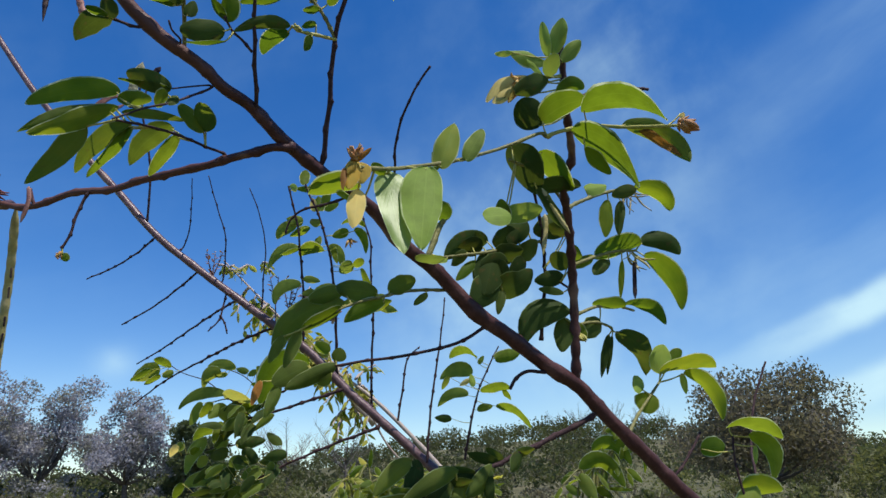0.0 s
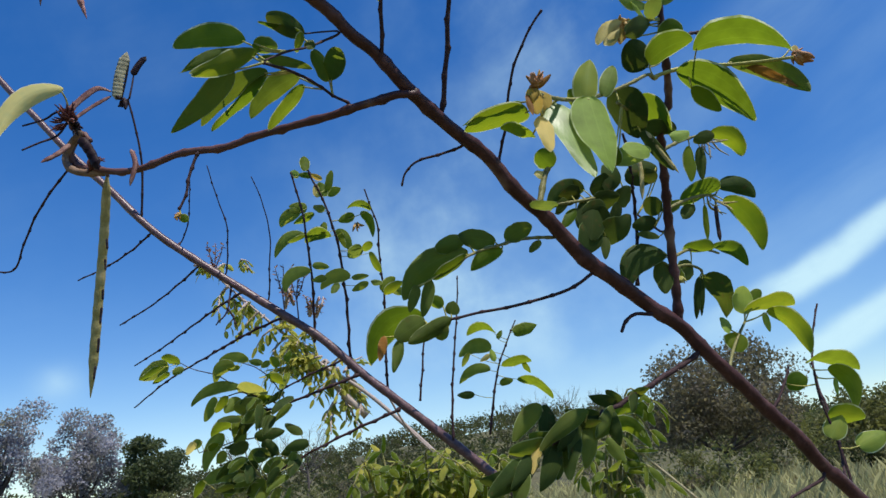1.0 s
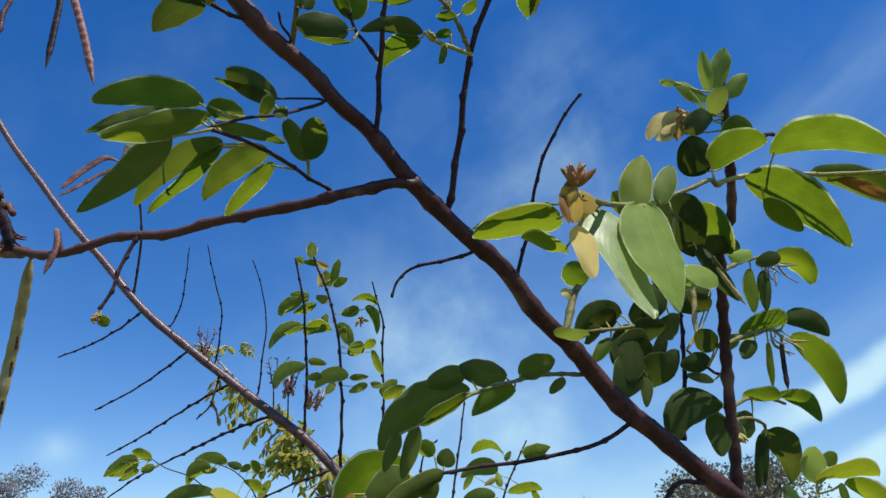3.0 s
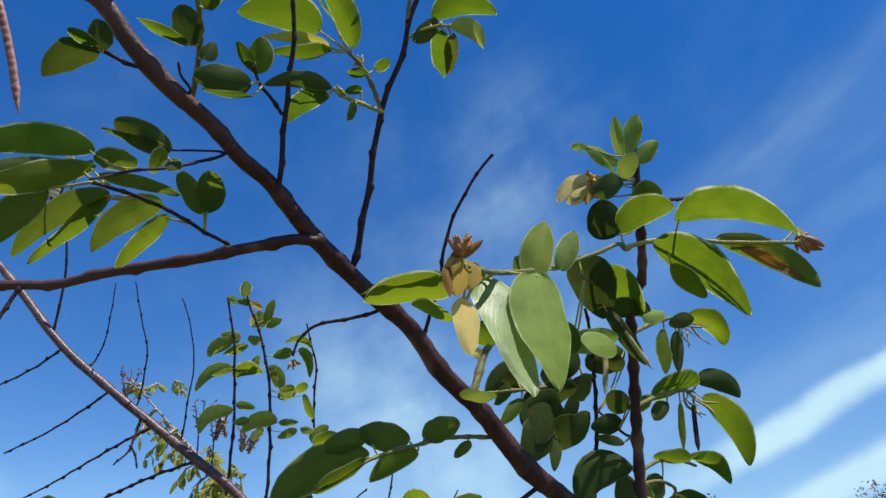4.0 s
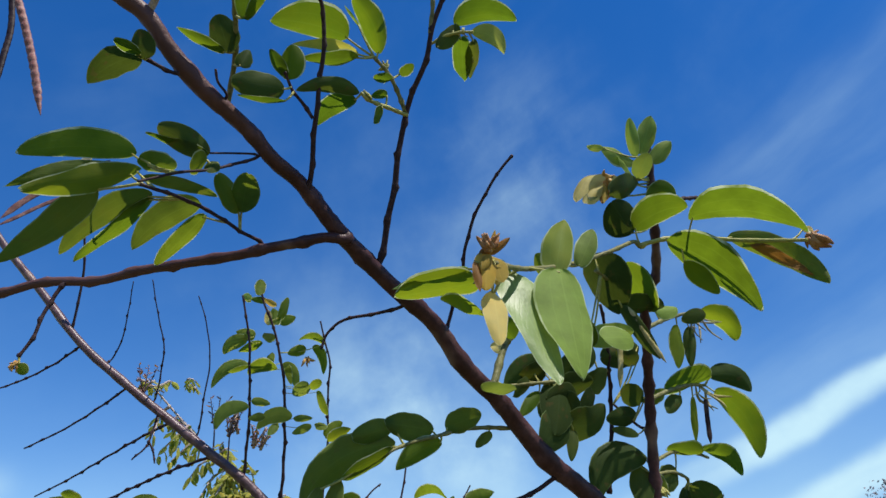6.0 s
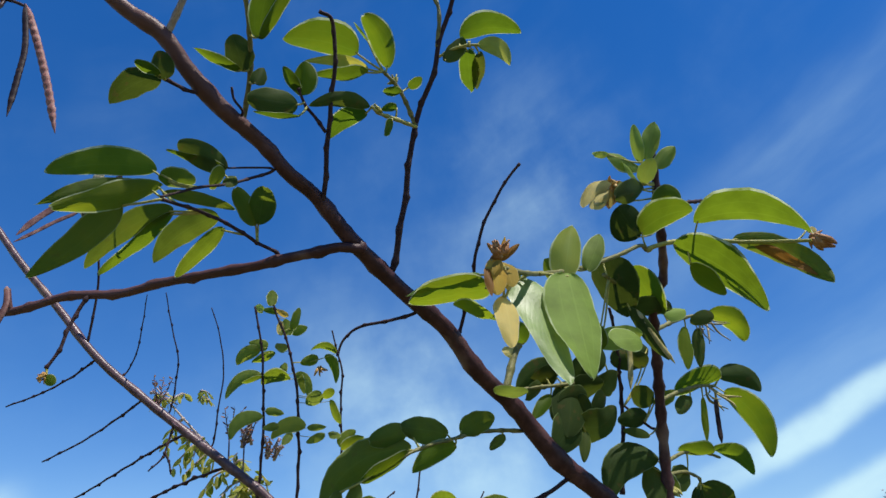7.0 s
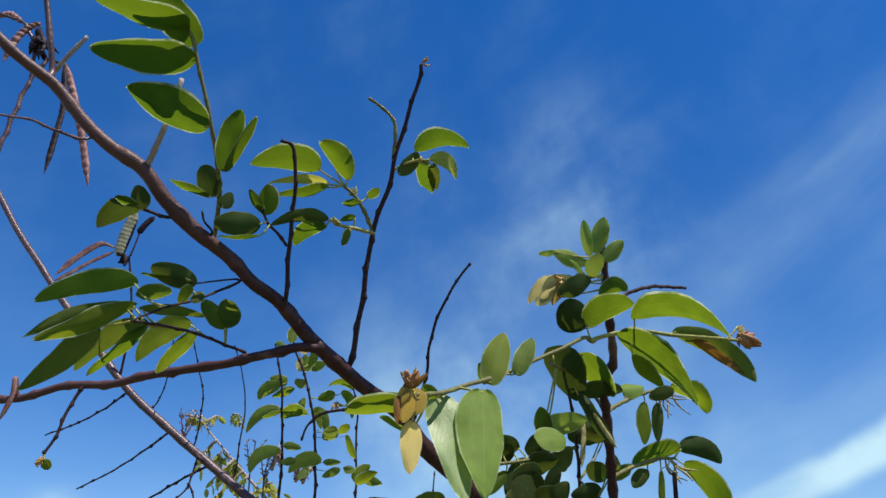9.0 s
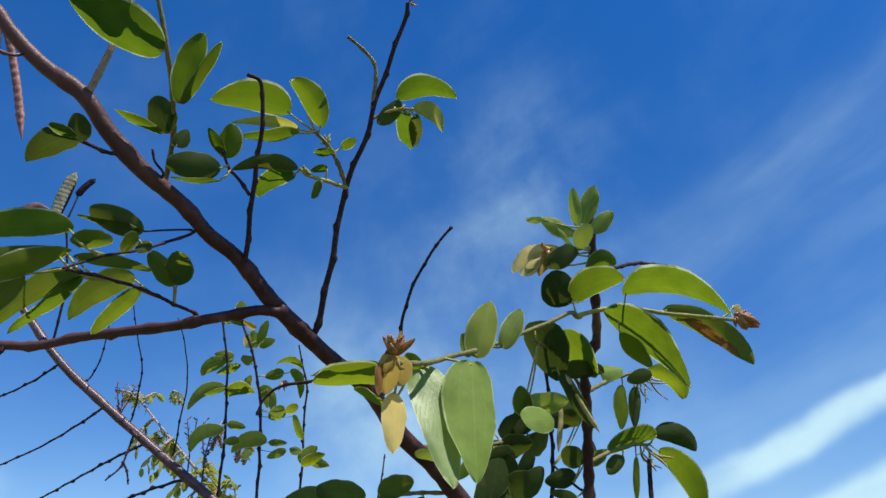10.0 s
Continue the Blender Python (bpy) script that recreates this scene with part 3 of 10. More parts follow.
def build_grass():
    """Dry and green blades over the field, thickest ahead."""
    rs = np.random.RandomState(41)
    ahead, around = 30000, 16000
    n = ahead + around
    az = np.radians(np.concatenate([rs.uniform(-36, 48, ahead), rs.uniform(48, 324, around)]))
    d = np.concatenate([2.6 + 29.4 * rs.uniform(0, 1, ahead) ** 0.75, 0.9 + 15.0 * rs.uniform(0, 1, around) ** 0.7])
    x, y = d * np.sin(az), d * np.cos(az)
    z = np.array([land(a, b) for a, b in zip(x, y)])
    h = rs.uniform(0.12, 0.5, n) * (0.7 + 0.6 * rs.uniform(0, 1, n))
    lean = rs.normal(size=(n, 2)) * 0.35
    turn = rs.uniform(0, math.pi, n)
    w = 0.006 + 0.0007 * d
    wx, wy = np.cos(turn) * w, np.sin(turn) * w
    v = np.stack([np.stack([x - wx, y - wy, z - 0.02], 1), np.stack([x + wx, y + wy, z - 0.02], 1),
                  np.stack([x + wx * .6 + lean[:, 0] * h * .4, y + wy * .6 + lean[:, 1] * h * .4, z + h * .6], 1),
                  np.stack([x + lean[:, 0] * h, y + lean[:, 1] * h, z + h], 1)], 1).reshape(-1, 3)
    f = [(4 * i, 4 * i + 1, 4 * i + 2, 4 * i + 3) for i in range(n)]
    mat = foliage_material("meadow_grass", (0.32, 0.295, 0.13), (0.40, 0.37, 0.15), 0.35, 0.7)
    tagged(part("grass", mesh_of("grass", v, f, False), mat, None), "mixed dry and green grass over the field", "grass", kind="stuff")


build_grass()


def cloud_material():
    """Thin drawn-out streaks and veils, and a low haze painted as glow; the UV holds bearing and height in degrees /
    100.
    """
    m, N, L = node_set("cirrus")
    uv = put(L, N, "ShaderNodeUVMap").outputs[0]
    sep = put(L, N, "ShaderNodeSeparateXYZ", Vector=uv)
    az = maths(L, N, "MULTIPLY", sep.outputs[0], 100.0)
    el = maths(L, N, "MULTIPLY", sep.outputs[1], 100.0)
    turn, c, s = radians(20.0), math.cos(radians(20.0)), math.sin(radians(20.0))
    warp = put(L, N, "ShaderNodeTexNoise", Vector=uv, Scale=9.0, Detail=4.0).outputs[0]
    q = maths(L, N, "SUBTRACT", maths(L, N, "MULTIPLY", el, c), maths(L, N, "MULTIPLY", az, s))
    q = maths(L, N, "ADD", q, maths(L, N, "MULTIPLY", maths(L, N, "SUBTRACT", warp, 0.5), 2.6))
    p = maths(L, N, "ADD", maths(L, N, "MULTIPLY", az, c), maths(L, N, "MULTIPLY", el, s))
    flow = put(L, N, "ShaderNodeCombineXYZ", X=maths(L, N, "MULTIPLY", p, 0.035), Y=maths(L, N, "MULTIPLY", q, 0.17))
    wisp = put(L, N, "ShaderNodeTexNoise", Vector=flow.outputs[0], Scale=1.0, Detail=6.0, Roughness=0.52).outputs[0]
    soft = put(L, N, "ShaderNodeTexNoise", Vector=uv, Scale=7.0, Detail=6.0, Roughness=0.55).outputs[0]

    def bell(x, centre, width):
        d = maths(L, N, "DIVIDE", maths(L, N, "SUBTRACT", x, centre), width)
        return maths(L, N, "POWER", 2.718, maths(L, N, "MULTIPLY", maths(L, N, "MULTIPLY", d, d), -1.0))

    def band(x, centre, width):
        d = maths(L, N, "DIVIDE", maths(L, N, "SUBTRACT", x, centre), width)
        d = maths(L, N, "MULTIPLY", d, d)
        return maths(L, N, "POWER", 2.718, maths(L, N, "MULTIPLY", maths(L, N, "MULTIPLY", d, d), -1.0))

    def rise(x, a, b):
        n = N.new("ShaderNodeMapRange")
        n.interpolation_type = "SMOOTHSTEP"
        L.new(x, n.inputs[0])
        n.inputs[1].default_value, n.inputs[2].default_value = a, b
        return n.outputs[0]

    def mul(*xs):
        out = xs[0]
        for x in xs[1:]:
            out = maths(L, N, "MULTIPLY", out, x)
        return out

    def add(*xs):
        out = xs[0]
        for x in xs[1:]:
            out = maths(L, N, "ADD", out, x)
        return out
    tex = rise(wisp, 0.28, 0.72)
    tex2 = rise(soft, 0.35, 0.75)
    a = add(mul(band(q, -1.0, 1.2), rise(az, 19, 37), add(mul(tex, 0.60), mul(tex2, 0.36), 0.08), 0.95),
            mul(band(q, -5.9, 1.2), rise(az, 27, 36), add(mul(tex, 0.45), mul(tex2, 0.30), 0.32), 1.0),
            mul(bell(q, -3.4, 3.6), rise(az, 22, 38), 0.07),
            mul(bell(q, 2.5, 3.2), rise(az, 14, 36), add(tex, 0.2), 0.15),
            mul(bell(q, 15.0, 3.2), rise(az, 24, 42), add(tex, 0.25), 0.15),
            mul(bell(q, 8.5, 2.6), rise(az, 30, 48), tex, 0.08),
            mul(bell(az, 13.0, 14.0), bell(el, 16.5, 12.5), add(mul(tex2, 0.80), 0.20), 0.64),
            mul(bell(az, 10.0, 11.0), bell(el, 17.5, 7.0), add(mul(tex2, 0.8), mul(tex, 0.3)), 0.30),
            mul(bell(az, -21.6, 1.4), bell(el, 10.4, 1.2), tex2, 0.5),
            # pale haze near the horizon, painted into the shell's opacity
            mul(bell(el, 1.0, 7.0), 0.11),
            mul(bell(az, 21.0, 8.0), bell(el, 34.0, 8.0), tex2, add(tex, 0.25), 0.26),
            mul(tex, tex2, 0.07), 0.004)
    a = maths(L, N, "MINIMUM", a, 0.92)
    for n in (N["Principled BSDF"],):
        N.remove(n)
    # the shell gives its own glow; the sun does not light it
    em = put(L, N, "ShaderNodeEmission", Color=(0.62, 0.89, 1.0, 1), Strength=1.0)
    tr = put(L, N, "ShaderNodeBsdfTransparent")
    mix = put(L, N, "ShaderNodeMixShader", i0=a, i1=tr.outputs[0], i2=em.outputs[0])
    L.new(mix.outputs[0], N["Material Output"].inputs[0])
    return m


def build_clouds():
    verts, faces, uvs, R = [], [], [], 3600.0
    azs, els = list(range(-70, 91, 4)), list(range(-2, 58, 3))
    for e in els:
        for a in azs:
            verts.append((R * math.cos(radians(e)) * math.sin(radians(a)), R * math.cos(radians(e)) * math.cos(radians(a)), R * math.sin(radians(e))))
            uvs.append((a / 100, e / 100))
    w = len(azs)
    for i in range(len(els) - 1):
        for k in range(w - 1):
            b = i * w + k
            faces.append((b, b + 1, b + w + 1, b + w))
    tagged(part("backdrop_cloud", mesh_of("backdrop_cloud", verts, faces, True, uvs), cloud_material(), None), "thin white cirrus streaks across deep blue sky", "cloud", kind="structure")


build_clouds()


# ---------------------------------------------------------------- the shrubs

shrub = thing("shrub", (0.347, 0.740, land(0.347, 0.740)), "open shrub with reddish-brown branches, two-lobed green leaves and dry pods", "shrub")
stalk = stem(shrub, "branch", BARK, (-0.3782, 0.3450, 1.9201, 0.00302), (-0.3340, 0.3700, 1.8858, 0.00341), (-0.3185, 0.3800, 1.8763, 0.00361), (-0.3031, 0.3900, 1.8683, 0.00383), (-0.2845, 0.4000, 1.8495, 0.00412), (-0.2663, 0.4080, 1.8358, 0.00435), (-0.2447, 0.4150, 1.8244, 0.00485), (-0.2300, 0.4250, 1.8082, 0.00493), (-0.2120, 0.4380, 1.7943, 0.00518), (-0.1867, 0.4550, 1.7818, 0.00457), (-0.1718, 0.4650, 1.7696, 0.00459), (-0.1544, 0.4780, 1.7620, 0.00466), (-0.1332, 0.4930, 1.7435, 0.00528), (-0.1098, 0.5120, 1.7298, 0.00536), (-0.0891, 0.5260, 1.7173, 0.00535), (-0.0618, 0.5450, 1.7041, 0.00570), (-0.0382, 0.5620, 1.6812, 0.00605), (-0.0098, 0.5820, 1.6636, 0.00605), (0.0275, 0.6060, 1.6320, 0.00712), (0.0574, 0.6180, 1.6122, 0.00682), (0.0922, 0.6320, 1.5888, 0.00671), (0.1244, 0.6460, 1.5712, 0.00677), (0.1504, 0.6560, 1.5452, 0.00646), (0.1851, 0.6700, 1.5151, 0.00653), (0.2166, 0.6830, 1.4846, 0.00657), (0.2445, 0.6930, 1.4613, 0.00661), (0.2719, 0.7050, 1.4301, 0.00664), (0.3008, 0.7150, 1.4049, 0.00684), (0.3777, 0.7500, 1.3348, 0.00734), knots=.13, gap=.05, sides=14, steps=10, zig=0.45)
stalk = stem(shrub, "twig", PALE, (-0.2456, 0.4150, 1.8235, 0.00217), (-0.2415, 0.4130, 1.8270, 0.00203), (-0.2332, 0.4000, 1.8410, 0.00190), (-0.2289, 0.3950, 1.8619, 0.00176), (-0.2257, 0.3900, 1.8835, 0.00162), knots=.2)
stalk = stem(shrub, "twig", MAUVE, (-0.2757, 0.4042, 1.8416, 0.00115), (-0.2799, 0.4000, 1.8337, 0.00104), (-0.2894, 0.3850, 1.8262, 0.00092), (-0.2955, 0.3700, 1.8203, 0.00081), (-0.3019, 0.3500, 1.8059, 0.00069), (-0.3129, 0.3400, 1.7988, 0.00058), zig=1.0, steps=14, knots=.3, gap=.012)
stalk = stem(shrub, "twig", MAUVE, (-0.3108, 0.3855, 1.8712, 0.00224), (-0.3088, 0.3900, 1.8806, 0.00213), (-0.3138, 0.3800, 1.9058, 0.00202), (-0.3240, 0.3700, 1.9443, 0.00192))
stalk = stem(shrub, "twig", PALE, (-0.3093, 0.3890, 1.8830, 0.00193), (-0.3084, 0.3920, 1.8843, 0.00172), (-0.2990, 0.3850, 1.8941, 0.00150), (-0.2896, 0.3800, 1.9061, 0.00129))
stalk = stem(shrub, "twig", TWIG, (-0.2037, 0.4441, 1.7890, 0.00088), (-0.1991, 0.4400, 1.7933, 0.00081), (-0.2041, 0.4350, 1.7980, 0.00073), (-0.2057, 0.4300, 1.8032, 0.00066))
stalk = stem(shrub, "side_branch", BARK, (-0.1257, 0.4981, 1.7410, 0.00355), (-0.1259, 0.4940, 1.7348, 0.00345), (-0.1404, 0.4930, 1.7346, 0.00335), (-0.1666, 0.4970, 1.7285, 0.00325), (-0.1926, 0.5050, 1.7244, 0.00315), (-0.2371, 0.5250, 1.7248, 0.00305), (-0.2739, 0.5400, 1.7211, 0.00295), (-0.3106, 0.5500, 1.7220, 0.00285), (-0.3432, 0.5600, 1.7150, 0.00275), (-0.3730, 0.5720, 1.7204, 0.00265), (-0.4001, 0.5850, 1.7330, 0.00255), (-0.4072, 0.5850, 1.7460, 0.00245), (-0.3979, 0.5800, 1.7589, 0.00234), (-0.3889, 0.5750, 1.7504, 0.00224), knots=.30, gap=.028, zig=0.6, steps=10)
stalk = stem(shrub, "twig", TWIG, (-0.2956, 0.5450, 1.7207, 0.00130), (-0.3014, 0.5450, 1.7050, 0.00119), (-0.3045, 0.5450, 1.6856, 0.00108), (-0.3092, 0.5450, 1.6705, 0.00097), zig=1.0, steps=14, knots=.5, gap=.012)
tuft(stalk, (-0.3091, 0.5450, 1.6677), 0.0078, 6, BUD, (0, 0, -1), 9)
leaf(stalk, (-0.3083, 0.5450, 1.6667), (-0.3028, 0.5450, 1.6607), 0.0069, (-0.09, -0.99, -0.08), shape="oval", root=(-0.3092, 0.5450, 1.6705))
stalk = stem(shrub, "twig", BARK, (-0.3453, 0.5600, 1.7146, 0.00156), (-0.3472, 0.5580, 1.7213, 0.00156), (-0.3491, 0.5560, 1.7289, 0.00156))
pod(stalk, POD, (-0.3505, 0.5560, 1.7310), (-0.3450, 0.5500, 1.7145), (-0.3480, 0.5500, 1.6950), width=0.0042, seeds=3)
stalk = stem(shrub, "twig", MAUVE, (-0.3808, 0.5750, 1.7239, 0.00197), (-0.3817, 0.5900, 1.7315, 0.00177), (-0.3821, 0.6000, 1.7301, 0.00158))
pod(stalk, TAN_POD, (-0.3828, 0.6000, 1.7339), (-0.3910, 0.6250, 1.6789), (-0.3992, 0.6450, 1.6193), (-0.4075, 0.6650, 1.5530), width=0.0082, seeds=14)
pod(stalk, DARK_POD, (-0.3857, 0.6170, 1.6797), (-0.3847, 0.6170, 1.6693), width=0.0021, seeds=1)
pod(stalk, DARK_POD, (-0.3885, 0.6240, 1.6639), (-0.3874, 0.6240, 1.6526), width=0.0021, seeds=1)
pod(stalk, DARK_POD, (-0.3915, 0.6320, 1.6392), (-0.3910, 0.6320, 1.6291), width=0.0021, seeds=1)
pod(stalk, DARK_POD, (-0.3933, 0.6370, 1.6252), (-0.3937, 0.6370, 1.6089), width=0.0021, seeds=1)
pod(stalk, DARK_POD, (-0.3964, 0.6440, 1.6000), (-0.3965, 0.6440, 1.5864), width=0.0021, seeds=1)
pod(stalk, DARK_POD, (-0.4005, 0.6520, 1.5777), (-0.4011, 0.6520, 1.5652), width=0.0021, seeds=1)
stalk = stem(shrub, "twig", TAN_BARK, (-0.3764, 0.5760, 1.7211, 0.00290), (-0.3946, 0.5800, 1.7239, 0.00300), (-0.4054, 0.5830, 1.7293, 0.00310), (-0.4108, 0.5850, 1.7381, 0.00310), (-0.4091, 0.5830, 1.7471, 0.00300), (-0.4035, 0.5780, 1.7527, 0.00300), (-0.3985, 0.5750, 1.7569, 0.00310), (-0.3998, 0.5720, 1.7607, 0.00280), knots=.12, gap=.02, steps=8, sides=10)
stalk = stem(shrub, "twig", WINE, (-0.3997, 0.5720, 1.7597, 0.00300), (-0.4015, 0.5690, 1.7651, 0.00270), (-0.4029, 0.5650, 1.7698, 0.00230), (-0.4031, 0.5610, 1.7755, 0.00180), knots=.6, gap=.01)
tuft(stalk, (-0.4004, 0.5630, 1.7654), 0.0150, 30, WINE, (-.1, -.3, .1), 23, name="dry_calyx", thin=.10)
tuft(stalk, (-0.3987, 0.5650, 1.7605), 0.0120, 16, DARK_POD, (.1, -.3, -.2), 24, name="dry_calyx", thin=.09)
tuft(stalk, (-0.4047, 0.5600, 1.7577), 0.0120, 8, WINE, (-.9, 0, -.2), 25, name="dry_calyx", thin=.1)
tuft(stalk, (-0.3852, 0.5700, 1.7340), 0.0130, 12, WINE, (.3, 0, -.6), 26, name="dry_calyx", thin=.14)
pod(stalk, POD, (-0.3982, 0.5600, 1.7397), (-0.4051, 0.5550, 1.7285), (-0.4148, 0.5500, 1.7186), width=0.0050, seeds=4)
pod(stalk, DARK_POD, (-0.3922, 0.5620, 1.7465), (-0.3830, 0.5600, 1.7323), (-0.3744, 0.5580, 1.7146), width=0.0085, seeds=5)
leaf(stalk, (-0.4031, 0.5500, 1.7850), (-0.4400, 0.5300, 1.7270), 0.0165, (0.54, -0.84, 0.11), PALE_LEAF, bend=-.10, via=(-0.4270, 0.5370, 1.7690), root=(-0.4031, 0.5610, 1.7755))
stalk = stem(shrub, "twig", TWIG, (-0.4024, 0.5610, 1.7734, 0.00100), (-0.4113, 0.5580, 1.7677, 0.00090), (-0.4179, 0.5560, 1.7606, 0.00080), (-0.4325, 0.5530, 1.7534, 0.00070))
stalk = stem(shrub, "twig", TWIG, (-0.4034, 0.5630, 1.7615, 0.00100), (-0.4091, 0.5610, 1.7485, 0.00090), (-0.4214, 0.5580, 1.7404, 0.00080), (-0.4318, 0.5550, 1.7328, 0.00070))
stalk = stem(shrub, "twig", TWIG, (-0.4022, 0.5850, 1.7367, 0.00102), (-0.4047, 0.5850, 1.7353, 0.00096), (-0.4225, 0.5900, 1.7126, 0.00090), (-0.4378, 0.6000, 1.6924, 0.00085), (-0.4488, 0.6100, 1.6718, 0.00079), (-0.4582, 0.6200, 1.6570, 0.00074), (-0.4783, 0.6300, 1.6597, 0.00068), zig=1.0, steps=14, knots=.5, gap=.012)
stalk = stem(shrub, "twig", TWIG, (-0.1752, 0.4997, 1.7271, 0.00116), (-0.1764, 0.4980, 1.7313, 0.00113), (-0.1857, 0.4900, 1.7323, 0.00109), (-0.1954, 0.4750, 1.7305, 0.00106), (-0.2042, 0.4600, 1.7281, 0.00103), (-0.2146, 0.4450, 1.7244, 0.00099), (-0.2233, 0.4350, 1.7211, 0.00096), (-0.2308, 0.4280, 1.7198, 0.00093), zig=1.0, steps=14, knots=.3, gap=.015)
leaf(stalk, (-0.1894, 0.4860, 1.7438), (-0.1998, 0.4550, 1.7488), 0.0124, (0.69, -0.34, -0.64), OLIVE, shape="oval", root=(-0.1880, 0.4865, 1.7319))
leaf(stalk, (-0.1884, 0.4860, 1.7439), (-0.1828, 0.4520, 1.7484), 0.0166, (-0.05, -0.14, -0.99), OLIVE, shape="oval", root=(-0.1877, 0.4869, 1.7319))
leaf(stalk, (-0.2514, 0.4300, 1.7170), (-0.2920, 0.4470, 1.6809), 0.0152, (0.19, -0.79, -0.59), OLIVE, via=(-0.2652, 0.4385, 1.7012), lop=0.20, root=(-0.2308, 0.4280, 1.7198))
leaf(stalk, (-0.2315, 0.4550, 1.7320), (-0.2821, 0.4900, 1.7106), 0.0138, (-0.17, -0.68, -0.71), OLIVE, via=(-0.2598, 0.4725, 1.7266), lop=0.20, root=(-0.2156, 0.4439, 1.7240))
leaf(stalk, (-0.2316, 0.4570, 1.7314), (-0.2769, 0.4970, 1.7112), 0.0088, (0.11, -0.35, -0.93), root=(-0.2137, 0.4463, 1.7247))
leaf(stalk, (-0.2109, 0.4780, 1.7437), (-0.2500, 0.5050, 1.7249), 0.0169, (-0.04, -0.61, -0.79), OLIVE, via=(-0.2337, 0.4915, 1.7391), root=(-0.1971, 0.4721, 1.7300))
leaf(stalk, (-0.2083, 0.4850, 1.7400), (-0.2386, 0.5160, 1.7212), 0.0112, (0.09, -0.45, -0.89), LIME, root=(-0.1941, 0.4769, 1.7307))
leaf(stalk, (-0.2374, 0.4500, 1.7391), (-0.2014, 0.4750, 1.7470), 0.0075, (0.55, -0.62, -0.56), OLIVE, via=(-0.2186, 0.4625, 1.7450), root=(-0.2193, 0.4397, 1.7226))
leaf(stalk, (-0.2414, 0.4400, 1.7359), (-0.2754, 0.3980, 1.6925), 0.0090, (0.55, -0.60, -0.58), OLIVE, via=(-0.2631, 0.4190, 1.7175), root=(-0.2290, 0.4297, 1.7201))
leaf(stalk, (-0.2357, 0.4400, 1.7363), (-0.2697, 0.4000, 1.6925), 0.0150, (0.62, -0.45, -0.64), LIME, via=(-0.2554, 0.4200, 1.7145), root=(-0.2260, 0.4325, 1.7206))
stalk = stem(shrub, "twig", TWIG, (-0.1767, 0.4617, 1.7736, 0.00100), (-0.1818, 0.4620, 1.7669, 0.00093), (-0.1918, 0.4550, 1.7564, 0.00086), (-0.2025, 0.4450, 1.7438, 0.00079), (-0.2150, 0.4350, 1.7335, 0.00073), (-0.2251, 0.4270, 1.7230, 0.00066), (-0.2296, 0.4200, 1.7155, 0.00060), knots=.3, gap=.012)
leaf(stalk, (-0.2394, 0.4450, 1.7478), (-0.2256, 0.4700, 1.7612), 0.0129, (0.80, -0.13, -0.59), LIME, shape="oval", root=(-0.2156, 0.4345, 1.7329))
leaf(stalk, (-0.2046, 0.4450, 1.7506), (-0.2114, 0.4400, 1.7391), 0.0150, (0.88, -0.11, -0.47), LIME, shape="oval", root=(-0.2007, 0.4467, 1.7459))
leaf(stalk, (-0.1995, 0.4470, 1.7512), (-0.2037, 0.4430, 1.7411), 0.0077, (0.32, -0.92, 0.23), OLIVE, shape="oval", root=(-0.1984, 0.4489, 1.7487))
leaf(stalk, (-0.2478, 0.4663, 1.7659), (-0.2848, 0.4173, 1.7242), 0.0168, (0.87, -0.35, -0.36), via=(-0.2701, 0.4418, 1.7502), lop=0.25, root=(-0.2173, 0.4332, 1.7311))
stalk = stem(shrub, "twig", TWIG, (-0.1807, 0.4619, 1.7684, 0.00068), (-0.1827, 0.4620, 1.7700, 0.00064), (-0.1943, 0.4560, 1.7646, 0.00060), (-0.2048, 0.4500, 1.7588, 0.00056))
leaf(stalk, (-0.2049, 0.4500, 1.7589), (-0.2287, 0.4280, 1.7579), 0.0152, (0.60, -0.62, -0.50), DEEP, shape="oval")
leaf(stalk, (-0.2058, 0.4500, 1.7584), (-0.2345, 0.4300, 1.7532), 0.0068, (0.26, -0.12, -0.96))
stalk = stem(shrub, "twig", TWIG, (-0.2227, 0.4309, 1.8010, 0.00121), (-0.2255, 0.4300, 1.7966, 0.00117), (-0.2332, 0.4250, 1.7957, 0.00112), (-0.2408, 0.4200, 1.7953, 0.00108), zig=1.0, steps=14, knots=.3, gap=.01)
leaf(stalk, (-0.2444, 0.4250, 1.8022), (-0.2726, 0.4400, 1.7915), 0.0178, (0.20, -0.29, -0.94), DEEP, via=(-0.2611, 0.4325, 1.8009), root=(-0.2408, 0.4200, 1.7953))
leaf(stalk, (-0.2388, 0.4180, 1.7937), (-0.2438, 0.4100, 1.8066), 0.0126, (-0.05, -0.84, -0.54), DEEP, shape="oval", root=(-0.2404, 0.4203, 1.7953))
leaf(stalk, (-0.2418, 0.4170, 1.7952), (-0.2537, 0.4080, 1.7956), 0.0076, (0.11, -0.19, -0.98), RIPE, shape="oval", root=(-0.2408, 0.4200, 1.7953))
stalk = stem(shrub, "shoot", SHOOT, (-0.1995, 0.4469, 1.7871, 0.00163), (-0.2000, 0.4520, 1.7931, 0.00157), (-0.1963, 0.4300, 1.8150, 0.00151), (-0.1965, 0.4100, 1.8284, 0.00145), (-0.1989, 0.3950, 1.8398, 0.00139), (-0.2030, 0.3850, 1.8550, 0.00133), (-0.2103, 0.3720, 1.8770, 0.00127), (-0.2162, 0.3600, 1.8950, 0.00121), (-0.2325, 0.3500, 1.9195, 0.00115), (-0.2519, 0.3400, 1.9381, 0.00109), knots=.35, gap=.02)
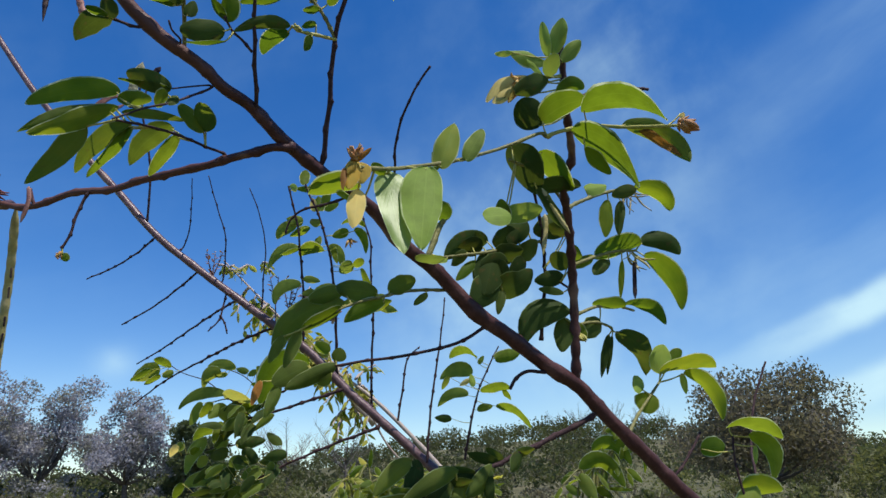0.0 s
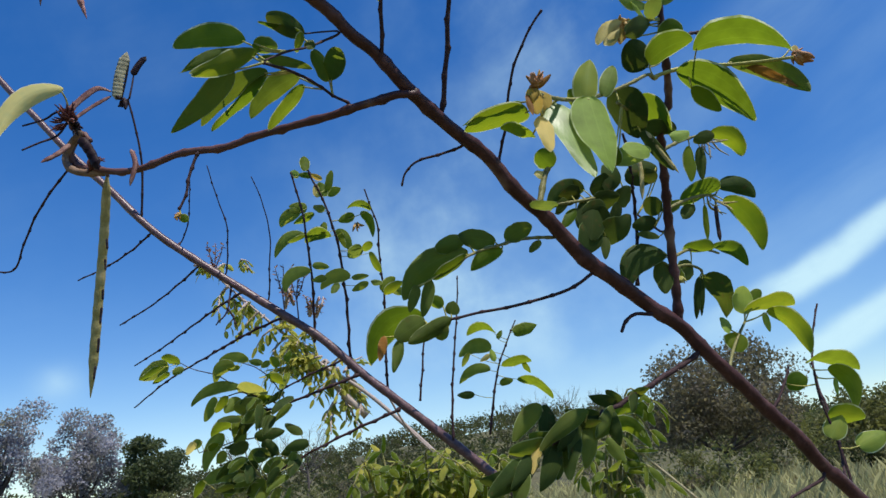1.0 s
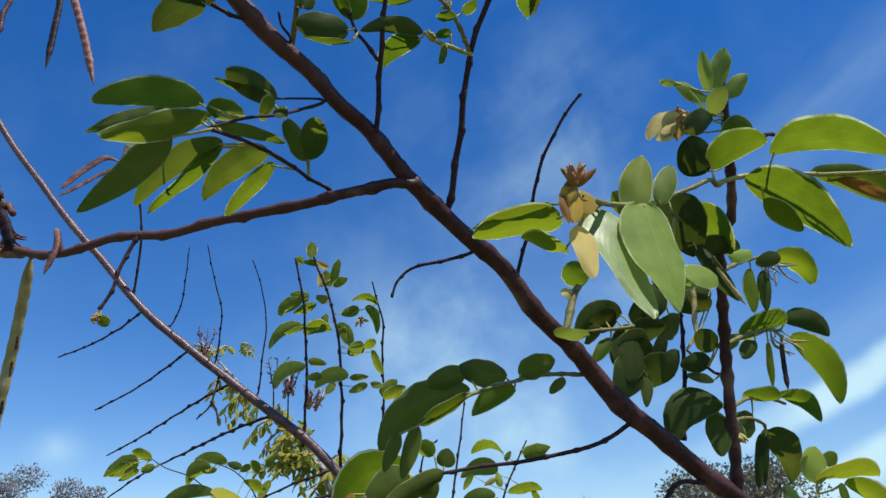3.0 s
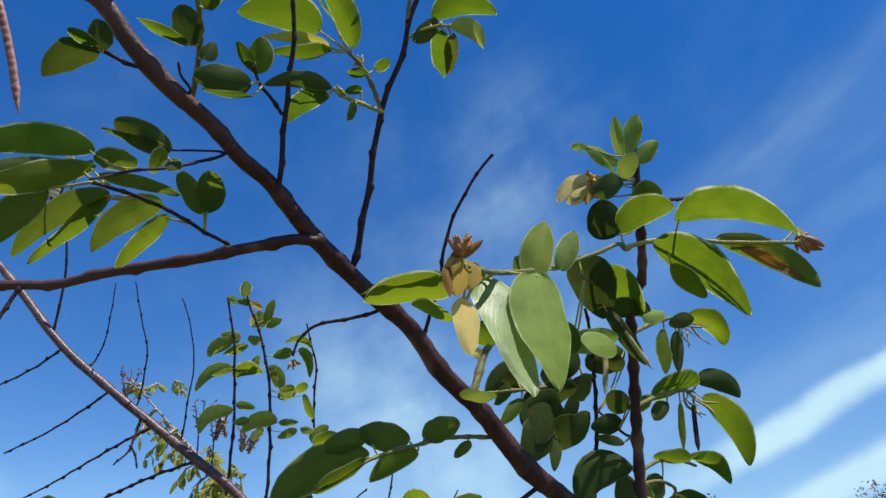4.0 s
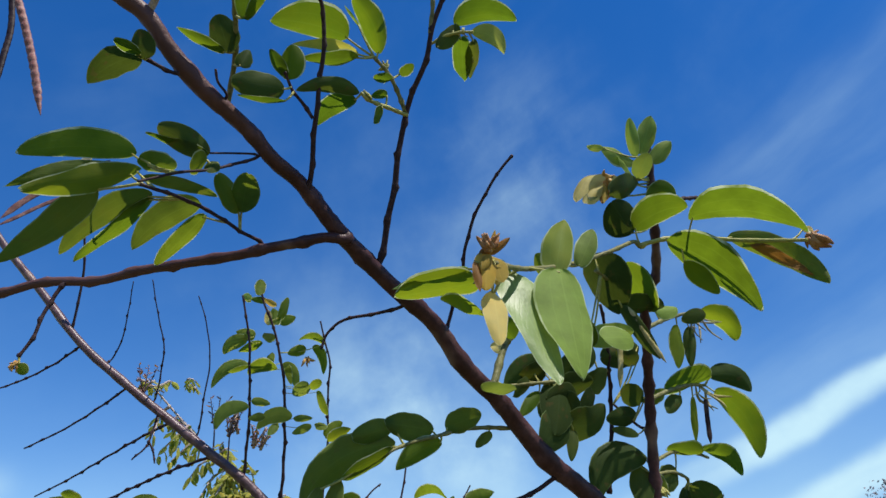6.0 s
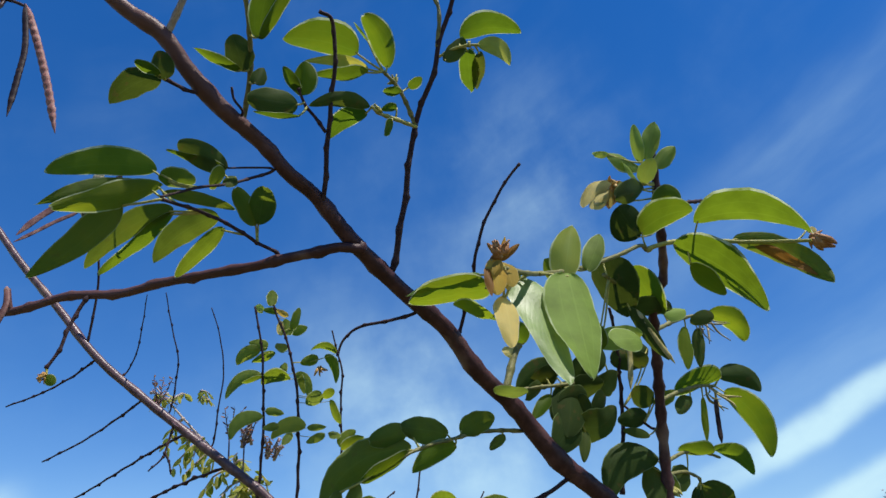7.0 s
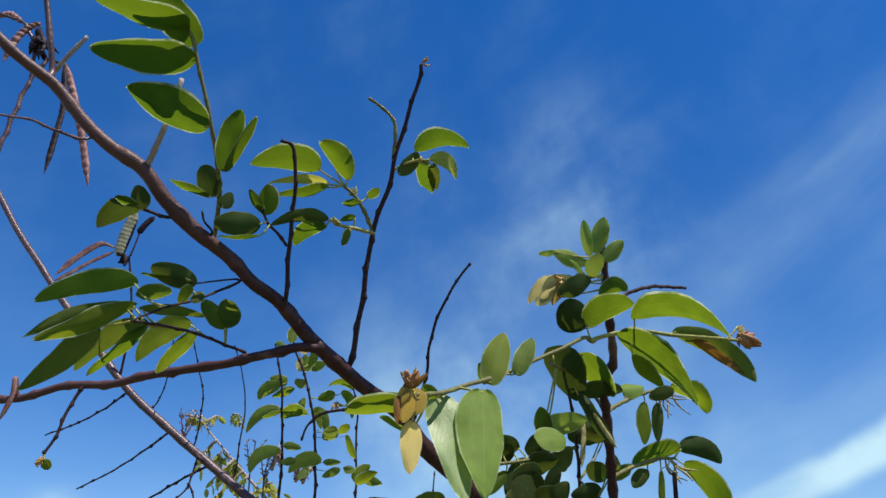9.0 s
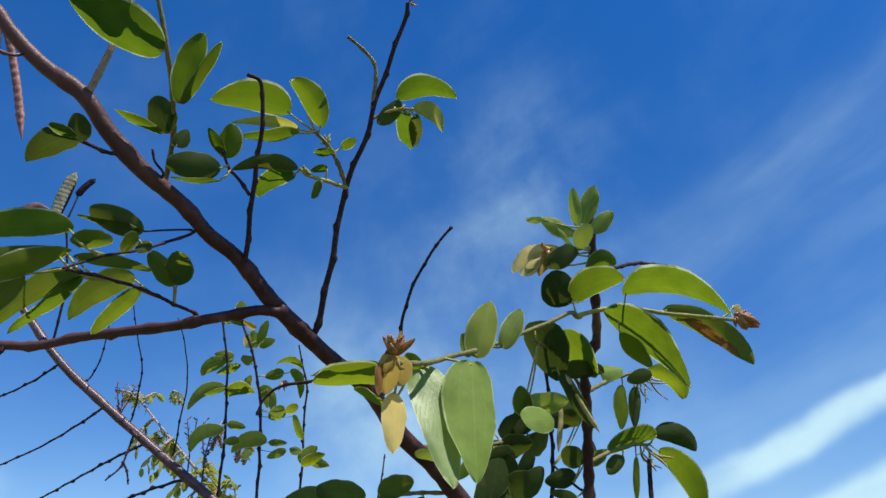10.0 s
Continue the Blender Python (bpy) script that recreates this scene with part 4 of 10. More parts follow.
leaf(stalk, (-0.1900, 0.4050, 1.8182), (-0.1803, 0.3810, 1.8514), 0.0166, (0.08, -0.80, -0.60), RIPE, shape="oval", via=(-0.1875, 0.3930, 1.8361), root=(-0.1965, 0.4113, 1.8275))
leaf(stalk, (-0.1894, 0.4050, 1.8183), (-0.1698, 0.3810, 1.8462), 0.0076, (-0.14, -0.80, -0.59), RIPE, shape="oval", root=(-0.1965, 0.4113, 1.8275))
leaf(stalk, (-0.2012, 0.4250, 1.8115), (-0.2268, 0.4150, 1.8166), 0.0075, (-0.08, -0.27, -0.96), RIPE, root=(-0.1963, 0.4281, 1.8163))
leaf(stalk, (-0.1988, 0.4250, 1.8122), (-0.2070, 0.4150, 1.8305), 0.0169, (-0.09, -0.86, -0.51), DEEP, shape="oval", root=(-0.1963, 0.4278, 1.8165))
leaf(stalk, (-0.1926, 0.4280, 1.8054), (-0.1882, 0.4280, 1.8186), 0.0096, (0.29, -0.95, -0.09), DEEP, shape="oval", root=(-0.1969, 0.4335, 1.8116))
leaf(stalk, (-0.2127, 0.3720, 1.8831), (-0.2662, 0.3450, 1.8591), 0.0282, (0.43, -0.05, -0.90), RIPE, root=(-0.2117, 0.3690, 1.8815))
leaf(stalk, (-0.2023, 0.3920, 1.8436), (-0.2526, 0.3750, 1.8580), 0.0286, (-0.08, -0.49, -0.87), RIPE, root=(-0.2001, 0.3920, 1.8443))
leaf(stalk, (-0.2115, 0.3650, 1.8916), (-0.2430, 0.3400, 1.9162), 0.0261, (-0.14, -0.60, -0.79), RIPE, root=(-0.2145, 0.3636, 1.8896))
leaf(stalk, (-0.2165, 0.3600, 1.9004), (-0.2691, 0.3350, 1.8921), 0.0242, (0.12, 0.08, -0.99), RIPE, root=(-0.2186, 0.3586, 1.8985))
stalk = stem(shrub, "twig", TWIG, (-0.1516, 0.4794, 1.7611, 0.00172), (-0.1496, 0.4760, 1.7607, 0.00162), (-0.1488, 0.4600, 1.7818, 0.00153), (-0.1482, 0.4450, 1.8052, 0.00143), (-0.1467, 0.4320, 1.8251, 0.00133), (-0.1491, 0.4160, 1.8504, 0.00124), (-0.1577, 0.4100, 1.8522, 0.00114), zig=1.0, steps=14, knots=.3, gap=.018)
stalk = stem(shrub, "twig", TWIG, (-0.1501, 0.4520, 1.7926, 0.00114), (-0.1574, 0.4460, 1.7995, 0.00104), (-0.1630, 0.4400, 1.8031, 0.00095), (-0.1683, 0.4340, 1.8104, 0.00085), zig=1.0, steps=14, knots=.4, gap=.012)
leaf(stalk, (-0.1663, 0.4360, 1.8083), (-0.1778, 0.4300, 1.8233), 0.0083, (-0.46, -0.65, -0.61), RIPE, shape="oval")
leaf(stalk, (-0.1656, 0.4360, 1.8068), (-0.1640, 0.4280, 1.8276), 0.0154, (-0.16, -0.92, -0.34), RIPE, shape="oval")
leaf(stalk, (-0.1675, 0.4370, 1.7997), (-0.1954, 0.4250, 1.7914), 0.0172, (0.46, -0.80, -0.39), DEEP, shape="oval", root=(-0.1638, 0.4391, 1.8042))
leaf(stalk, (-0.1657, 0.4370, 1.7907), (-0.1907, 0.4230, 1.7793), 0.0041, (0.48, -0.16, -0.86), RIPE, root=(-0.1622, 0.4409, 1.8026))
stalk = stem(shrub, "twig", TWIG, (-0.1059, 0.5136, 1.7297, 0.00224), (-0.1017, 0.5120, 1.7351, 0.00214), (-0.0970, 0.4970, 1.7677, 0.00204), (-0.0938, 0.4830, 1.7986, 0.00194), (-0.0910, 0.4710, 1.8214, 0.00184), (-0.0809, 0.4520, 1.8504, 0.00174), (-0.0763, 0.4400, 1.8739, 0.00164), (-0.0692, 0.4250, 1.8981, 0.00155), (-0.0621, 0.4100, 1.9224, 0.00145), (-0.0614, 0.4040, 1.9319, 0.00135), zig=1.0, steps=14, knots=.35, gap=.022, sides=9)
tuft(stalk, (-0.0602, 0.4030, 1.9334), 0.0069, 5, BUD, (.6, 0, .2), 73)
stalk = stem(shrub, "twig", SHOOT, (-0.0785, 0.4430, 1.8679, 0.00145), (-0.0778, 0.4340, 1.8854, 0.00136), (-0.0800, 0.4300, 1.8976, 0.00127), (-0.0895, 0.4260, 1.9057, 0.00118), (-0.0993, 0.4200, 1.9082, 0.00109), knots=.4, gap=.012)
stalk = stem(shrub, "twig", FRESH, (-0.0785, 0.4458, 1.8626, 0.00103), (-0.0765, 0.4460, 1.8623, 0.00098), (-0.0692, 0.4400, 1.8635, 0.00094), (-0.0594, 0.4350, 1.8635, 0.00090), (-0.0521, 0.4320, 1.8617, 0.00086), knots=.4, gap=.008)
leaf(stalk, (-0.0628, 0.4400, 1.8770), (-0.0226, 0.4280, 1.8729), 0.0189, (-0.17, -0.24, -0.96), RIPE, via=(-0.0416, 0.4340, 1.8835), lop=-0.20, root=(-0.0641, 0.4374, 1.8635))
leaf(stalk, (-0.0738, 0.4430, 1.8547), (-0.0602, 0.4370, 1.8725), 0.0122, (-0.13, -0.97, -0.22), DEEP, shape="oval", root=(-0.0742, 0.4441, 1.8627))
leaf(stalk, (-0.0567, 0.4450, 1.8705), (-0.0448, 0.4900, 1.8755), 0.0150, (-0.07, 0.13, -0.99), RIPE, root=(-0.0613, 0.4360, 1.8635))
leaf(stalk, (-0.0487, 0.4440, 1.8682), (-0.0407, 0.4880, 1.8765), 0.0097, (0.15, 0.16, -0.98), DEEP, root=(-0.0546, 0.4330, 1.8623))
leaf(stalk, (-0.0519, 0.4370, 1.8678), (-0.0330, 0.4300, 1.8431), 0.0122, (-0.76, -0.46, -0.45), SUNNY, via=(-0.0385, 0.4335, 1.8615), root=(-0.0548, 0.4331, 1.8624))
tuft(stalk, (-0.0583, 0.4340, 1.8617), 0.0059, 6, FRESH, (.2, 0, .5), 80)
stalk = stem(shrub, "twig", SHOOT, (-0.0910, 0.4710, 1.8214, 0.00145), (-0.0981, 0.4630, 1.8335, 0.00133), (-0.1049, 0.4560, 1.8410, 0.00121), (-0.1145, 0.4500, 1.8473, 0.00109), knots=.5, gap=.008)
leaf(stalk, (-0.1319, 0.4450, 1.8573), (-0.1790, 0.4250, 1.8421), 0.0268, (0.35, -0.11, -0.93), RIPE, via=(-0.1571, 0.4350, 1.8559), lop=0.20, root=(-0.1145, 0.4500, 1.8473))
leaf(stalk, (-0.1109, 0.4550, 1.8560), (-0.1309, 0.4110, 1.8542), 0.0169, (0.40, -0.14, -0.91), RIPE, shape="oval", via=(-0.1180, 0.4330, 1.8596), root=(-0.1139, 0.4504, 1.8469))
leaf(stalk, (-0.1252, 0.4470, 1.8712), (-0.1357, 0.4400, 1.8809), 0.0022, (-0.32, -0.57, -0.76), PALE_LIT, root=(-0.1145, 0.4500, 1.8473))
leaf(stalk, (-0.1252, 0.4470, 1.8454), (-0.1659, 0.4320, 1.8308), 0.0085, (0.40, -0.22, -0.89), SUNNY, via=(-0.1460, 0.4395, 1.8440), root=(-0.1145, 0.4500, 1.8473))
leaf(stalk, (-0.1252, 0.4470, 1.8422), (-0.1578, 0.4340, 1.8232), 0.0113, (0.54, -0.15, -0.83), RIPE, root=(-0.1145, 0.4500, 1.8473))
leaf(stalk, (-0.1022, 0.4570, 1.8367), (-0.1144, 0.4530, 1.8330), 0.0086, (0.33, -0.16, -0.93), RIPE, shape="oval", root=(-0.1023, 0.4587, 1.8381))
leaf(stalk, (-0.0966, 0.4600, 1.8449), (-0.0877, 0.4550, 1.8499), 0.0080, (0.16, -0.54, -0.83), RIPE, shape="oval", root=(-0.1024, 0.4586, 1.8383))
tuft(stalk, (-0.1059, 0.4560, 1.8435), 0.0076, 7, FRESH, (0, 0, .6), 86)
stalk = stem(shrub, "twig", FRESH, (-0.0911, 0.4716, 1.8203, 0.00136), (-0.0926, 0.4700, 1.8196, 0.00127), (-0.1056, 0.4630, 1.8181, 0.00119), (-0.1166, 0.4560, 1.8157, 0.00110), (-0.1223, 0.4520, 1.8175, 0.00102), knots=.5, gap=.008)
leaf(stalk, (-0.1231, 0.4520, 1.8171), (-0.1608, 0.4350, 1.7981), 0.0104, (0.56, -0.54, -0.63), DEEP, via=(-0.1418, 0.4435, 1.8145))
leaf(stalk, (-0.1248, 0.4550, 1.8145), (-0.1483, 0.4780, 1.8096), 0.0153, (-0.02, -0.22, -0.98), RIPE, via=(-0.1394, 0.4665, 1.8167), root=(-0.1219, 0.4523, 1.8174))
leaf(stalk, (-0.1044, 0.4600, 1.8253), (-0.1152, 0.4560, 1.8202), 0.0079, (0.47, -0.14, -0.87), RIPE, shape="oval", root=(-0.1053, 0.4631, 1.8181))
leaf(stalk, (-0.1074, 0.4610, 1.8143), (-0.1132, 0.4590, 1.8012), 0.0110, (0.87, -0.38, -0.33), RIPE, shape="oval", root=(-0.1083, 0.4613, 1.8175))
tuft(stalk, (-0.1158, 0.4550, 1.8161), 0.0074, 7, FRESH, (-.6, 0, .4), 92)
stalk = stem(shrub, "twig", TWIG, (-0.0806, 0.5306, 1.7159, 0.00127), (-0.0854, 0.5340, 1.7106, 0.00118), (-0.1004, 0.5400, 1.7078, 0.00110), (-0.1157, 0.5450, 1.7060, 0.00101), (-0.1257, 0.5500, 1.7038, 0.00093), (-0.1325, 0.5530, 1.6971, 0.00084), (-0.1356, 0.5560, 1.6870, 0.00076), zig=1.0, steps=14, knots=.4, gap=.014)
stalk = stem(shrub, "twig", TWIG, (-0.0548, 0.5486, 1.7013, 0.00132), (-0.0512, 0.5520, 1.7073, 0.00127), (-0.0469, 0.5400, 1.7230, 0.00122), (-0.0435, 0.5300, 1.7387, 0.00118), (-0.0433, 0.5200, 1.7521, 0.00113), (-0.0382, 0.5100, 1.7702, 0.00108), (-0.0301, 0.5000, 1.7867, 0.00103), (-0.0213, 0.4930, 1.8001, 0.00098), (-0.0143, 0.4880, 1.8084, 0.00093), zig=1.0, steps=14, knots=.4, gap=.016)
stalk = stem(shrub, "twig", SHOOT, (0.0067, 0.5921, 1.6510, 0.00160), (0.0020, 0.5970, 1.6492, 0.00151), (-0.0172, 0.5900, 1.6473, 0.00142), (-0.0359, 0.5830, 1.6438, 0.00133), (-0.0560, 0.5750, 1.6369, 0.00123), (-0.0751, 0.5670, 1.6301, 0.00114), (-0.0931, 0.5600, 1.6209, 0.00105), (-0.1085, 0.5550, 1.6116, 0.00096), knots=.4, gap=.012)
leaf(stalk, (-0.0499, 0.5780, 1.6430), (-0.0266, 0.5700, 1.6514), 0.0165, (-0.15, -0.89, -0.43), OLIVE, shape="oval", root=(-0.0487, 0.5779, 1.6394))
leaf(stalk, (-0.0588, 0.5750, 1.6403), (-0.0930, 0.5600, 1.6407), 0.0184, (0.40, -0.91, -0.15), OLIVE, shape="oval", root=(-0.0572, 0.5745, 1.6365))
leaf(stalk, (-0.0862, 0.5650, 1.6402), (-0.1138, 0.5530, 1.6290), 0.0152, (0.48, -0.83, -0.29), OLIVE, shape="oval", root=(-0.0798, 0.5652, 1.6277))
leaf(stalk, (-0.0528, 0.5780, 1.6333), (-0.0858, 0.5620, 1.6120), 0.0152, (0.55, -0.79, -0.27), via=(-0.0719, 0.5700, 1.6251), root=(-0.0535, 0.5760, 1.6378))
leaf(stalk, (-0.0857, 0.5650, 1.6282), (-0.1416, 0.5610, 1.5906), 0.0234, (0.15, -0.98, -0.12), OLIVE, via=(-0.1212, 0.5630, 1.6181), root=(-0.0839, 0.5636, 1.6256))
leaf(stalk, (-0.0877, 0.5620, 1.6238), (-0.1196, 0.5520, 1.6044), 0.0179, (0.56, -0.33, -0.76))
leaf(stalk, (-0.1312, 0.5480, 1.5984), (-0.1405, 0.5400, 1.5752), 0.0088, (0.31, -0.93, 0.20), OLIVE, root=(-0.1085, 0.5550, 1.6116))
leaf(stalk, (-0.1204, 0.5530, 1.6043), (-0.1302, 0.5480, 1.5726), 0.0104, (0.18, -0.98, 0.10), OLIVE, root=(-0.1085, 0.5550, 1.6116))
leaf(stalk, (-0.0162, 0.5880, 1.6442), (-0.0279, 0.5850, 1.6322), 0.0085, (-0.21, -0.88, 0.43), OLIVE, root=(-0.0174, 0.5899, 1.6473))
stalk = stem(shrub, "twig", TWIG, (0.0410, 0.6113, 1.6234, 0.00164), (0.0390, 0.6110, 1.6204, 0.00159), (0.0223, 0.6130, 1.6099, 0.00153), (0.0044, 0.6150, 1.6027, 0.00148), (-0.0148, 0.6170, 1.5987, 0.00142), (-0.0339, 0.6180, 1.5952, 0.00137), (-0.0601, 0.6200, 1.5922, 0.00131), (-0.0822, 0.6220, 1.5899, 0.00126), (-0.1042, 0.6220, 1.5865, 0.00121), (-0.1241, 0.6200, 1.5824, 0.00115), (-0.1347, 0.6150, 1.5769, 0.00110), zig=1.0, steps=14, knots=.4, gap=.022)
leaf(stalk, (-0.1203, 0.6250, 1.5918), (-0.1675, 0.6600, 1.5598), 0.0284, (-0.06, -0.72, -0.69), via=(-0.1506, 0.6425, 1.5892), root=(-0.1182, 0.6206, 1.5836))
leaf(stalk, (-0.1201, 0.6200, 1.5884), (-0.1481, 0.6050, 1.5702), 0.0203, (0.43, -0.90, 0.08), OLIVE, shape="oval", root=(-0.1192, 0.6205, 1.5834))
leaf(stalk, (-0.1420, 0.6100, 1.5708), (-0.1522, 0.6000, 1.5413), 0.0107, (0.45, -0.88, 0.14), OLIVE, root=(-0.1347, 0.6150, 1.5769))
leaf(stalk, (-0.0959, 0.6220, 1.5881), (-0.1381, 0.6050, 1.5655), 0.0153, (0.47, -0.86, -0.23), OLIVE)
leaf(stalk, (-0.0965, 0.6220, 1.5917), (-0.0926, 0.6220, 1.6038), 0.0135, (0.04, -1.00, -0.01), OLIVE, shape="oval", root=(-0.0959, 0.6220, 1.5878))
leaf(stalk, (-0.1022, 0.6220, 1.5999), (-0.1151, 0.6180, 1.6064), 0.0117, (0.06, -0.90, -0.43), LIME, shape="oval", root=(-0.1002, 0.6220, 1.5871))
leaf(stalk, (-0.0996, 0.6220, 1.5777), (-0.1137, 0.6180, 1.5754), 0.0163, (0.31, -0.90, -0.32), OLIVE, shape="oval", root=(-0.1010, 0.6220, 1.5870))
leaf(stalk, (-0.1575, 0.6020, 1.5727), (-0.1630, 0.5980, 1.5511), 0.0076, (0.03, -0.98, 0.17), RUSTY, root=(-0.1347, 0.6150, 1.5769))
stalk = stem(shrub, "twig", TWIG, (0.0948, 0.6334, 1.5865, 0.00189), (0.0921, 0.6320, 1.5805, 0.00180), (0.0765, 0.6300, 1.5812, 0.00170), (0.0651, 0.6280, 1.5751, 0.00161), (0.0587, 0.6280, 1.5651, 0.00151), zig=1.0, steps=14, knots=.3)
stalk = stem(shrub, "twig", TWIG, (0.1456, 0.6542, 1.5496, 0.00271), (0.1380, 0.6550, 1.5420, 0.00257), (0.1096, 0.6500, 1.5285, 0.00242), (0.0767, 0.6450, 1.5149, 0.00228), (0.0402, 0.6350, 1.4998, 0.00213), (0.0058, 0.6250, 1.4860, 0.00198), (-0.0214, 0.6150, 1.4752, 0.00184), (-0.0477, 0.6050, 1.4624, 0.00169), (-0.0721, 0.6000, 1.4454, 0.00155), zig=1.0, steps=14, knots=.3, gap=.02)
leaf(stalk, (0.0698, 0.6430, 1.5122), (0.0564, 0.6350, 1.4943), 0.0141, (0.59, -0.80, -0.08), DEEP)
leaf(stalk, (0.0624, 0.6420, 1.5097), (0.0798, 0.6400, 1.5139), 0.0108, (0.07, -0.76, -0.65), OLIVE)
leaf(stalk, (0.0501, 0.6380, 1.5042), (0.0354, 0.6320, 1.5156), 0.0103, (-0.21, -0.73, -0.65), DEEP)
leaf(stalk, (0.0452, 0.6370, 1.5025), (0.0176, 0.6280, 1.5117), 0.0129, (-0.02, -0.69, -0.73), SHADED)
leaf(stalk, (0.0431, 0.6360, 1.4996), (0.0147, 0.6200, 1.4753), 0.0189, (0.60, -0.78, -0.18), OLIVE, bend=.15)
leaf(stalk, (0.0341, 0.6340, 1.4973), (0.0353, 0.6220, 1.4665), 0.0144, (-0.80, -0.56, 0.19), SHADED, bend=.15)
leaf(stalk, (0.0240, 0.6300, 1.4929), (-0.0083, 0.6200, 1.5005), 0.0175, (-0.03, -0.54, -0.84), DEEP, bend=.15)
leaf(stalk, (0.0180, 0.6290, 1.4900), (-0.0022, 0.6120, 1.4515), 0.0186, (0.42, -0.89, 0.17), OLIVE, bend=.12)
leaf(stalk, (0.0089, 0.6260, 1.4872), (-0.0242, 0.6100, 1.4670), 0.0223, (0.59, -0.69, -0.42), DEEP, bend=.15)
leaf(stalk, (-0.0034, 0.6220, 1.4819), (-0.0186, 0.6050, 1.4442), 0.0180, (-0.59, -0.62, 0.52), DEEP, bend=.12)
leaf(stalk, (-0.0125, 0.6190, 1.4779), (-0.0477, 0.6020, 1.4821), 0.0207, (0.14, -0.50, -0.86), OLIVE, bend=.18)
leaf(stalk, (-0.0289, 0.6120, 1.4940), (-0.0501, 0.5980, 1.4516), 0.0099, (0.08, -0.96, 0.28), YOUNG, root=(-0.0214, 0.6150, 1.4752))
leaf(stalk, (-0.0216, 0.6150, 1.4739), (-0.0462, 0.5980, 1.4385), 0.0184, (0.43, -0.89, 0.13), SHADED, bend=.12)
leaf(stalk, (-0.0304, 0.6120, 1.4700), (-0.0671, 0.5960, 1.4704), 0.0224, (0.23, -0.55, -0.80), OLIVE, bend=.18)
leaf(stalk, (-0.0392, 0.6080, 1.4661), (-0.0702, 0.5900, 1.4417), 0.0191, (0.56, -0.82, -0.11), SHADED, bend=.12)
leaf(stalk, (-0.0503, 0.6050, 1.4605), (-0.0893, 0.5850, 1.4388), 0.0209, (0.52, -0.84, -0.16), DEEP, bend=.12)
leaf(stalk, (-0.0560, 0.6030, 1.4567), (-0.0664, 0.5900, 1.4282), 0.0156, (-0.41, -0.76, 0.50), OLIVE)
leaf(stalk, (-0.0670, 0.6000, 1.4491), (-0.0943, 0.5850, 1.4516), 0.0168, (0.26, -0.60, -0.76), SHADED, bend=.15)
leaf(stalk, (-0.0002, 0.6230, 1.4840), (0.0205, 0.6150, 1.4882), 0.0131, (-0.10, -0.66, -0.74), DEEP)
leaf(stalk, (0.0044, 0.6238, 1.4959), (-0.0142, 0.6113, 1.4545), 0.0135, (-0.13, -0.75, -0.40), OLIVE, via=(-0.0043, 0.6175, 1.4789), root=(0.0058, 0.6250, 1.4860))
leaf(stalk, (-0.0253, 0.6135, 1.5057), (-0.0367, 0.6013, 1.4627), 0.0158, (0.01, -0.75, -0.40), SHADED, via=(-0.0304, 0.6074, 1.4879), root=(-0.0214, 0.6150, 1.4752))
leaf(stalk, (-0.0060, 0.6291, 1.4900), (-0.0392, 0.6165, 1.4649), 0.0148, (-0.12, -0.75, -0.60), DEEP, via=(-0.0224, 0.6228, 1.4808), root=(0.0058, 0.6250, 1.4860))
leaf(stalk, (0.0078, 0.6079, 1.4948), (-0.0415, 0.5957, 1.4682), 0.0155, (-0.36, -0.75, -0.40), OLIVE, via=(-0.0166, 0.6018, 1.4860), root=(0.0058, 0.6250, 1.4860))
leaf(stalk, (0.0250, 0.6283, 1.4932), (-0.0263, 0.6157, 1.4753), 0.0142, (0.22, -0.75, 0.20), SHADED, via=(-0.0004, 0.6220, 1.4887), root=(0.0402, 0.6350, 1.4998))
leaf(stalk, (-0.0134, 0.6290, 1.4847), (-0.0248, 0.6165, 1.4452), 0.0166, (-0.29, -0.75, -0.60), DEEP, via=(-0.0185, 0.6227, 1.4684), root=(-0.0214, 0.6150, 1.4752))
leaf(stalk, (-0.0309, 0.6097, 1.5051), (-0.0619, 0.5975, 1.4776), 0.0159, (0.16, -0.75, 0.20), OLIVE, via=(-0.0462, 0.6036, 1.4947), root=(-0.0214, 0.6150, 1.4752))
leaf(stalk, (-0.0028, 0.6284, 1.4954), (-0.0354, 0.6158, 1.4528), 0.0144, (-0.31, -0.75, -0.60), SHADED, via=(-0.0187, 0.6221, 1.4784), root=(0.0058, 0.6250, 1.4860))
leaf(stalk, (-0.0072, 0.6270, 1.4927), (-0.0294, 0.6145, 1.4589), 0.0137, (-0.34, -0.75, 0.20), SHADED, via=(-0.0179, 0.6207, 1.4790), root=(0.0058, 0.6250, 1.4860))
stalk = stem(shrub, "twig", TWIG, (-0.0214, 0.6150, 1.4752, 0.00101), (-0.0252, 0.6130, 1.4854, 0.00084), (-0.0284, 0.6120, 1.4939, 0.00068))
stalk = stem(shrub, "twig", TWIG, (0.2735, 0.7056, 1.4287, 0.00200), (0.2655, 0.7030, 1.4184, 0.00174), (0.2429, 0.7000, 1.4113, 0.00147), (0.2158, 0.6950, 1.4018, 0.00120), zig=1.0, steps=14, knots=.3, gap=.02)
stalk = stem(shrub, "twig", TWIG, (0.2181, 0.6836, 1.4833, 0.00168), (0.2191, 0.6850, 1.4852, 0.00152), (0.2407, 0.6900, 1.5061, 0.00136), (0.2603, 0.7000, 1.5291, 0.00120), zig=1.0, steps=14, knots=.4, gap=.02)
